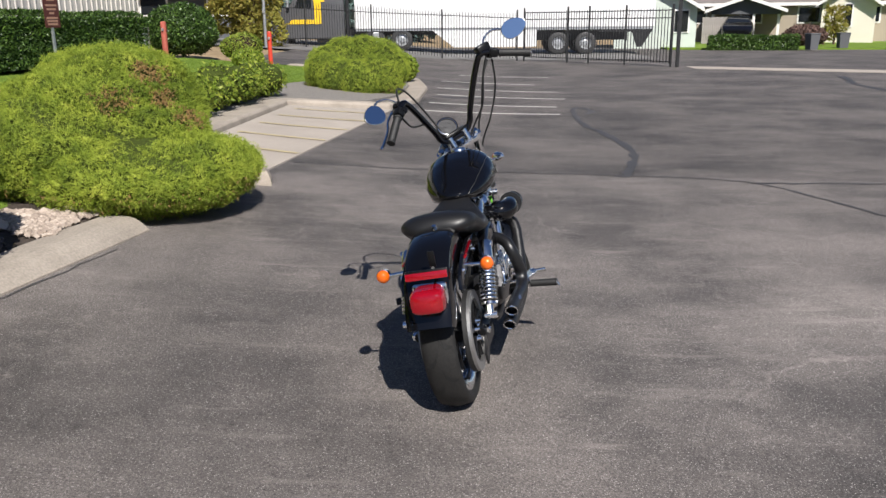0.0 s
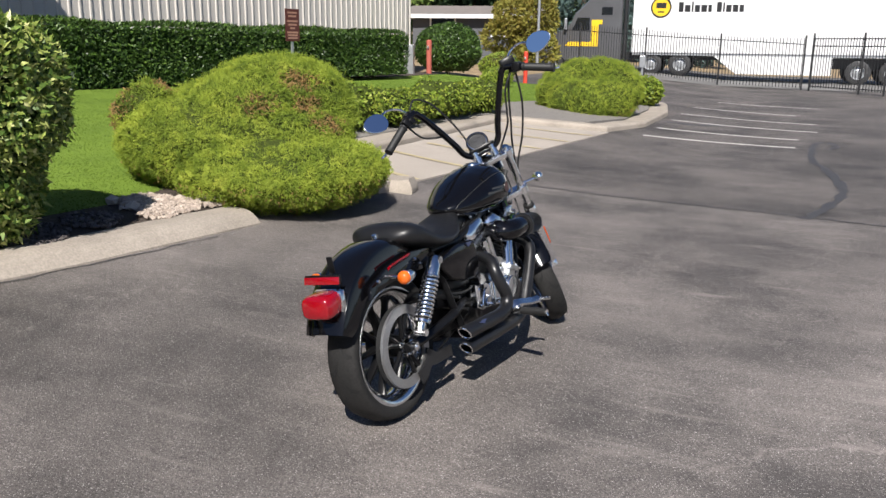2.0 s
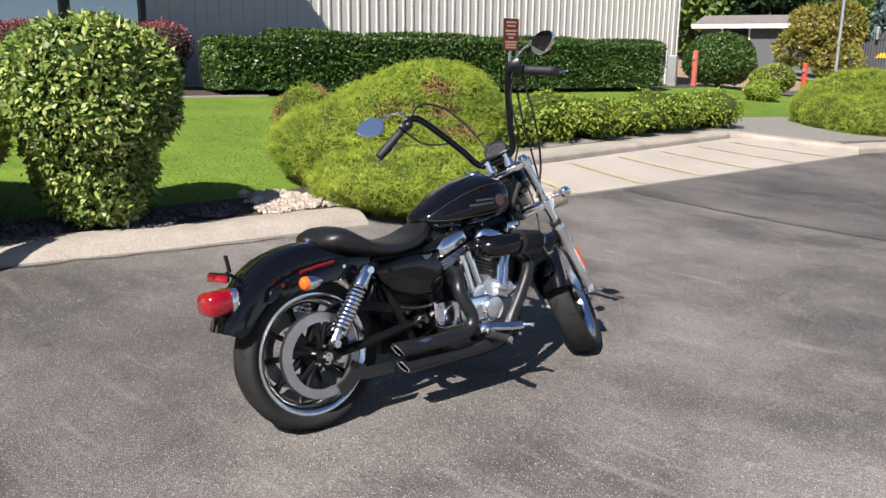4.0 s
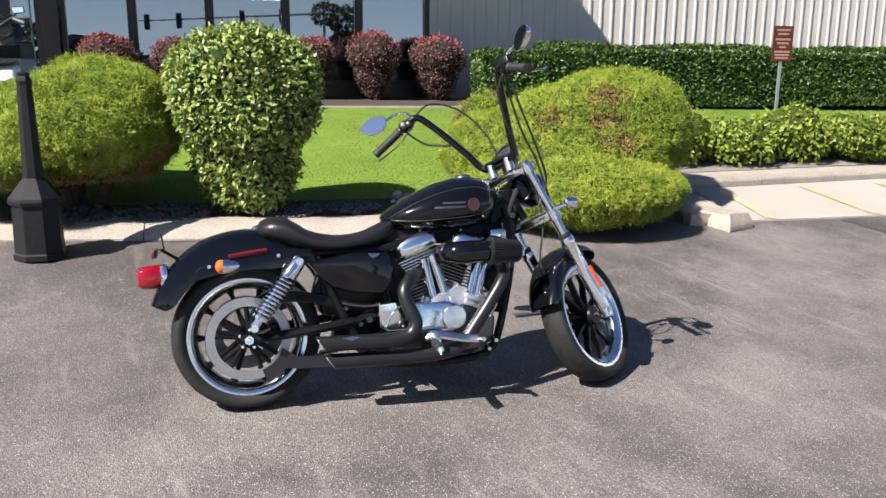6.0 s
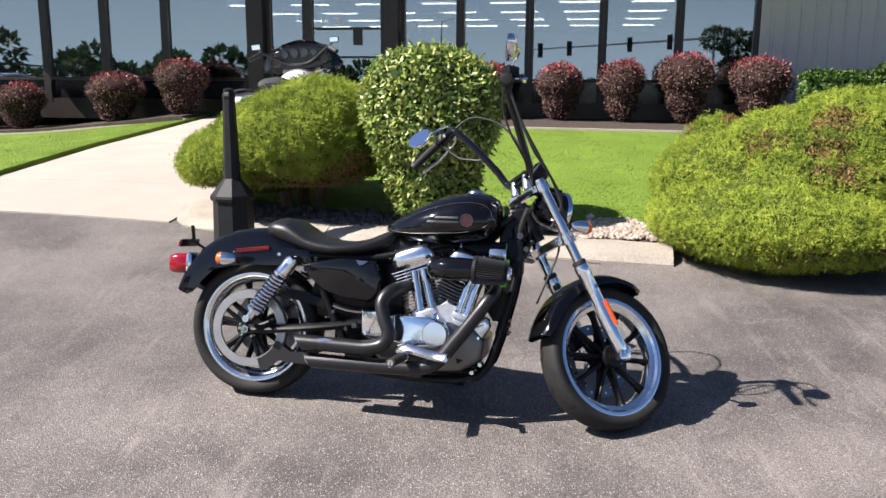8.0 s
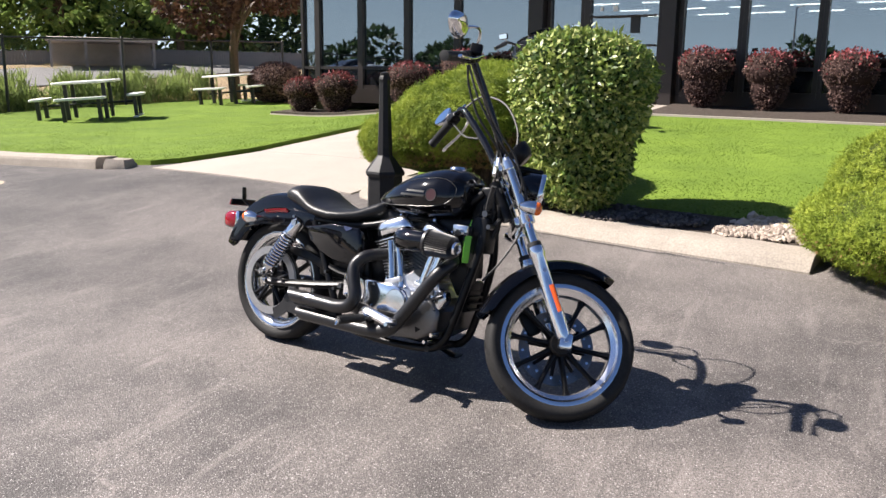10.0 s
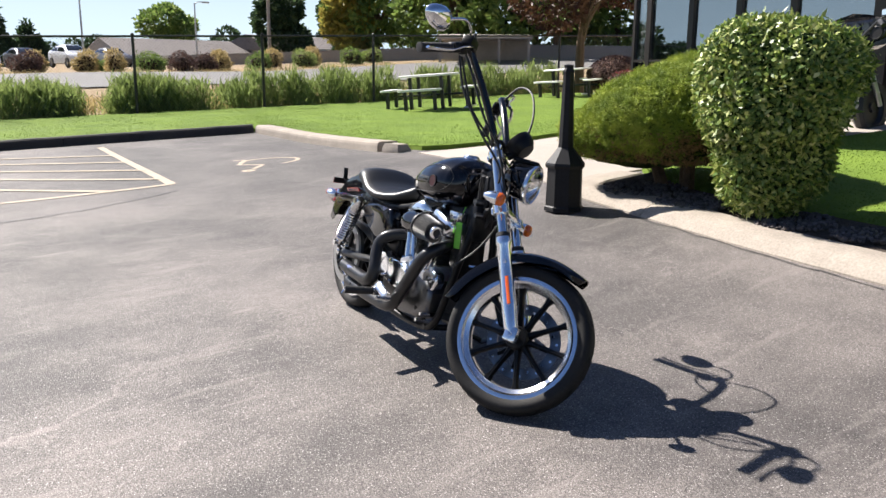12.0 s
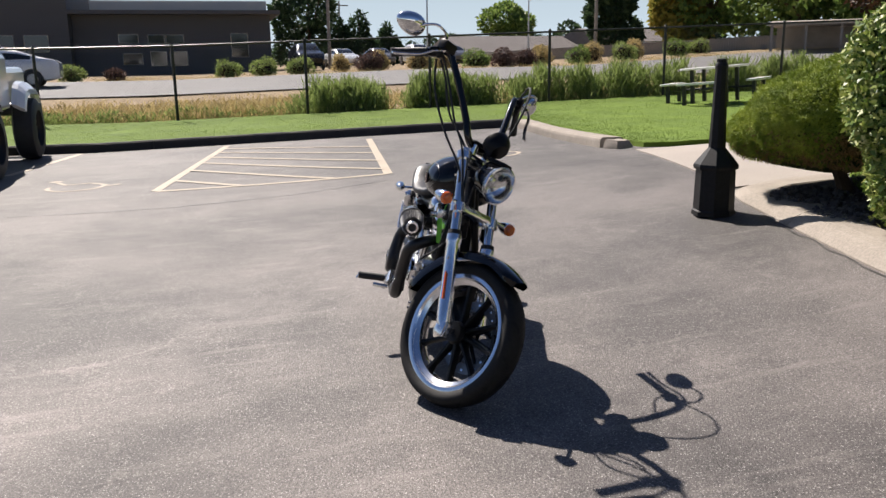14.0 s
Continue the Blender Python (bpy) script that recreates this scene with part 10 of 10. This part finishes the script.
# handlebar
bar_half = [(0.0, 1.118, 0.955), (0.055, 1.116, 0.958), (0.092, 1.105, 0.985), (0.115, 1.072, 1.045), (0.165, 1.005, 1.150), (0.208, 0.950, 1.228), (0.232, 0.928, 1.252), (0.262, 0.912, 1.243), (0.30, 0.893, 1.218), (0.416, 0.828, 1.143)]
line = spline([(-x, y, z) for x, y, z in bar_half[:0:-1]] + bar_half, 6)
bm = bmesh.new()
tube(bm, line, 0.0150, 14)
bar = bp("handlebar", bm, B["gloss"], None, "tall black ape-hanger handlebar", True, sharp=80)
for s in (-1, 1):
    bm = bmesh.new()
    rod(bm, (s * 0.045, 1.122, 0.915), (s * 0.045, 1.118, 0.975), 0.021, 0.019, 16)
    bp("riser", bm, B["polished"], bar, "polished handlebar riser", True)
    g0, g1 = Vector((s * 0.305, 0.890, 1.2145)), Vector((s * 0.418, 0.827, 1.1415))
    gd = (g1 - g0).normalized()
    mm = Matrix.Translation(g0) @ frame_along(g0, g1).to_4x4()
    gl_ = (g1 - g0).length
    bm = bmesh.new()
    prof = [(0.0, -0.002), (0.021, 0.0), (0.021, 0.006)]
    for i in range(14):
        z = 0.010 + (gl_ - 0.02) * i / 14
        prof += [(0.0172, z), (0.0172, z + 0.004), (0.0185, z + 0.0045), (0.0185, z + 0.0075)]
    prof += [(0.0195, gl_ - 0.006), (0.0195, gl_), (0.0, gl_ + 0.003)]
    lathe(bm, prof, 20, mm)
    bp("grip", bm, B["rubber"], bar, "ribbed black rubber grip", True)
    sw = Vector((s * 0.284, 0.901, 1.228))
    bm = bmesh.new()
    fr = frame_along(g0, g1)
    box(bm, sw, (0.046, 0.042, 0.040), fr, bevel=0.008)
    box(bm, sw + fr @ Vector((0.012, -0.012, -0.02)), (0.03, 0.03, 0.028), fr, bevel=0.006)
    bp("switch_housing", bm, B["frame"], bar, "black switch housing", True)
    mc = Vector((s * 0.262, 0.925, 1.255))
    bm = bmesh.new()
    if s > 0:
        box(bm, mc + Vector((-0.004, 0.01, 0.014)), (0.070, 0.048, 0.042), bevel=0.008)
    else:
        box(bm, mc + Vector((0, 0.006, 0.0)), (0.034, 0.034, 0.034), fr, bevel=0.006)
    bp("lever_mount", bm, B["frame"], bar, "black lever mount", True)
    fwd = Vector((0, 0.55, 0.25))
    lv = [mc + Vector((s * 0.006, 0.022, -0.004)), mc + Vector((s * 0.03, 0.040, -0.016)), g0 + Vector((s * 0.03, 0.066, 0.0)), g0 + (g1 - g0) * 0.55 + Vector((0, 0.078, 0.006)), g1 + Vector((s * 0.010, 0.066, 0.004)), g1 + Vector((s * 0.036, 0.056, -0.006))]
    bm = bmesh.new()
    pl = spline(lv, 5)
    tube(bm, pl, 0.008, 8, flat=0.55, radii=[0.010 - 0.0035 * math.sin(math.pi * min(1, i / (len(pl) - 4))) if i < len(pl) - 3 else 0.009 for i in range(len(pl))])
    bp("lever", bm, B["chrome"], bar, "polished brake lever" if s > 0 else "polished clutch lever", True)
    # mirror
    mh = Vector((s * 0.410, 0.846, 1.281))
    face = (Vector((-0.50, -0.85, 0.26)) if s > 0 else Vector((0.42, -0.88, 0.28))).normalized()
    u = Vector((0, 0, 1)) - face * face.z
    u = u.normalized()
    w_ = face.cross(u)
    bm = bmesh.new()
    tube(bm, spline([mc + Vector((0, 0.0, 0.015)), mc + Vector((s * 0.03, 0.012, 0.05)), mc + Vector((s * 0.09, 0.0, 0.062)), mh - face * 0.024 + Vector((-s * 0.02, 0, 0))], 5), 0.0055, 8)
    stem = bp("mirror_stem", bm, B["chrome"], bar, "chrome mirror stem", True)
    def oval(k, off, rx=0.062, rz=0.045):
        pts = []
        for i in range(32):
            a = 2 * math.pi * i / 32
            c, sn = math.cos(a), math.sin(a)
            taper = 1.0 + 0.16 * c * (1 if s > 0 else -1)
            pts.append(mh + w_ * (-1 if face.y < 0 else 1) * 0 + w_ * rx * k * c + u * rz * k * sn * taper + face * off)
        return pts
    bm = bmesh.new()
    loft(bm, [oval(0.25, -0.030), oval(0.6, -0.027), oval(0.88, -0.018), oval(0.99, -0.006), oval(1.0, 0.0), oval(0.95, 0.0015)])
    mir = bp("mirror", bm, B["chrome"], bar, "chrome-backed oval mirror", True)
    bm = bmesh.new()
    bm.faces.new([bm.verts.new(p) for p in oval(0.955, 0.003)])
    bp("mirror_glass", bm, B["mirror"], bar, "mirror glass", True, smooth=False)
bm = bmesh.new()
box(bm, (0, 1.118, 0.978), (0.13, 0.040, 0.018), bevel=0.006)
bp("bar_clamp", bm, B["frame"], bar, "black handlebar clamp", True)
for pts in ([(0.255, 0.925, 1.235), (0.215, 0.985, 1.150), (0.175, 1.075, 1.02), (0.150, 1.165, 0.93), (0.120, 1.235, 0.80), (0.105, 1.27, 0.735)],
            [(0.270, 0.920, 1.205), (0.250, 0.985, 1.08), (0.205, 1.10, 0.95), (0.145, 1.21, 0.84), (0.085, 1.19, 0.74)],
            [(0.245, 0.915, 1.215), (0.195, 0.935, 1.16), (0.165, 0.985, 1.07), (0.150, 1.03, 1.02), (0.105, 1.10, 0.96), (0.05, 1.14, 0.90)],
            [(-0.250, 0.93, 1.255), (-0.200, 1.00, 1.315), (-0.125, 1.10, 1.27), (-0.065, 1.17, 1.14), (-0.035, 1.18, 1.0), (-0.02, 1.17, 0.92)],
            [(-0.285, 0.90, 1.205), (-0.245, 0.96, 1.14), (-0.19, 1.01, 1.115), (-0.15, 1.04, 1.10), (-0.11, 1.09, 1.03), (-0.06, 1.13, 0.94)]):
    bm = bmesh.new()
    tube(bm, spline(pts, 8), 0.0048, 6)
    bp("cable", bm, B["rubber"], bar, "black control cable", True)
bm = bmesh.new()
tube(bm, spline([(0.02, 1.20, 0.90), (0.06, 1.24, 0.80), (0.05, 1.25, 0.68), (0.03, 1.20, 0.55), (0.05, 1.14, 0.45)], 6), 0.0045, 6)
tube(bm, spline([(-0.08, 1.26, 0.72), (-0.095, 1.30, 0.60), (-0.09, 1.36, 0.45), (-0.085, 1.40, 0.36)], 6), 0.0045, 6)
bp("brake_hose", bm, B["rubber"], None, "black brake hose", True)
bm = bmesh.new()
box(bm, (0.090, 1.075, 0.592), (0.003, 0.026, 0.110), Matrix.Rotation(radians(42), 3, "Z") @ Matrix.Rotation(radians(8), 3, "Y"), bevel=0.001)
rod(bm, (0.098, 1.076, 0.645), (0.075, 1.075, 0.71), 0.002, None, 6)
bp("hanging_tag", bm, B["green"], None, "green plastic tag")
bm = bmesh.new()
box(bm, (0.085, 1.045, 0.665), (0.05, 0.07, 0.045), bevel=0.008), rod(bm, (0.09, 1.05, 0.66), (0.135, 1.055, 0.655), 0.014, None, 14)
bp("ignition_switch", bm, B["cast"], None, "silver ignition switch")
bm = bmesh.new()
lathe(bm, [(0.0, -0.03), (0.03, -0.028), (0.045, -0.01), (0.048, 0.004), (0.0, 0.008)], 24, Matrix.Translation((-0.16, 0.84, 0.56)) @ Matrix.Rotation(radians(-90), 4, "Y"))
bp("horn", bm, B["gloss"], None, "round black horn")
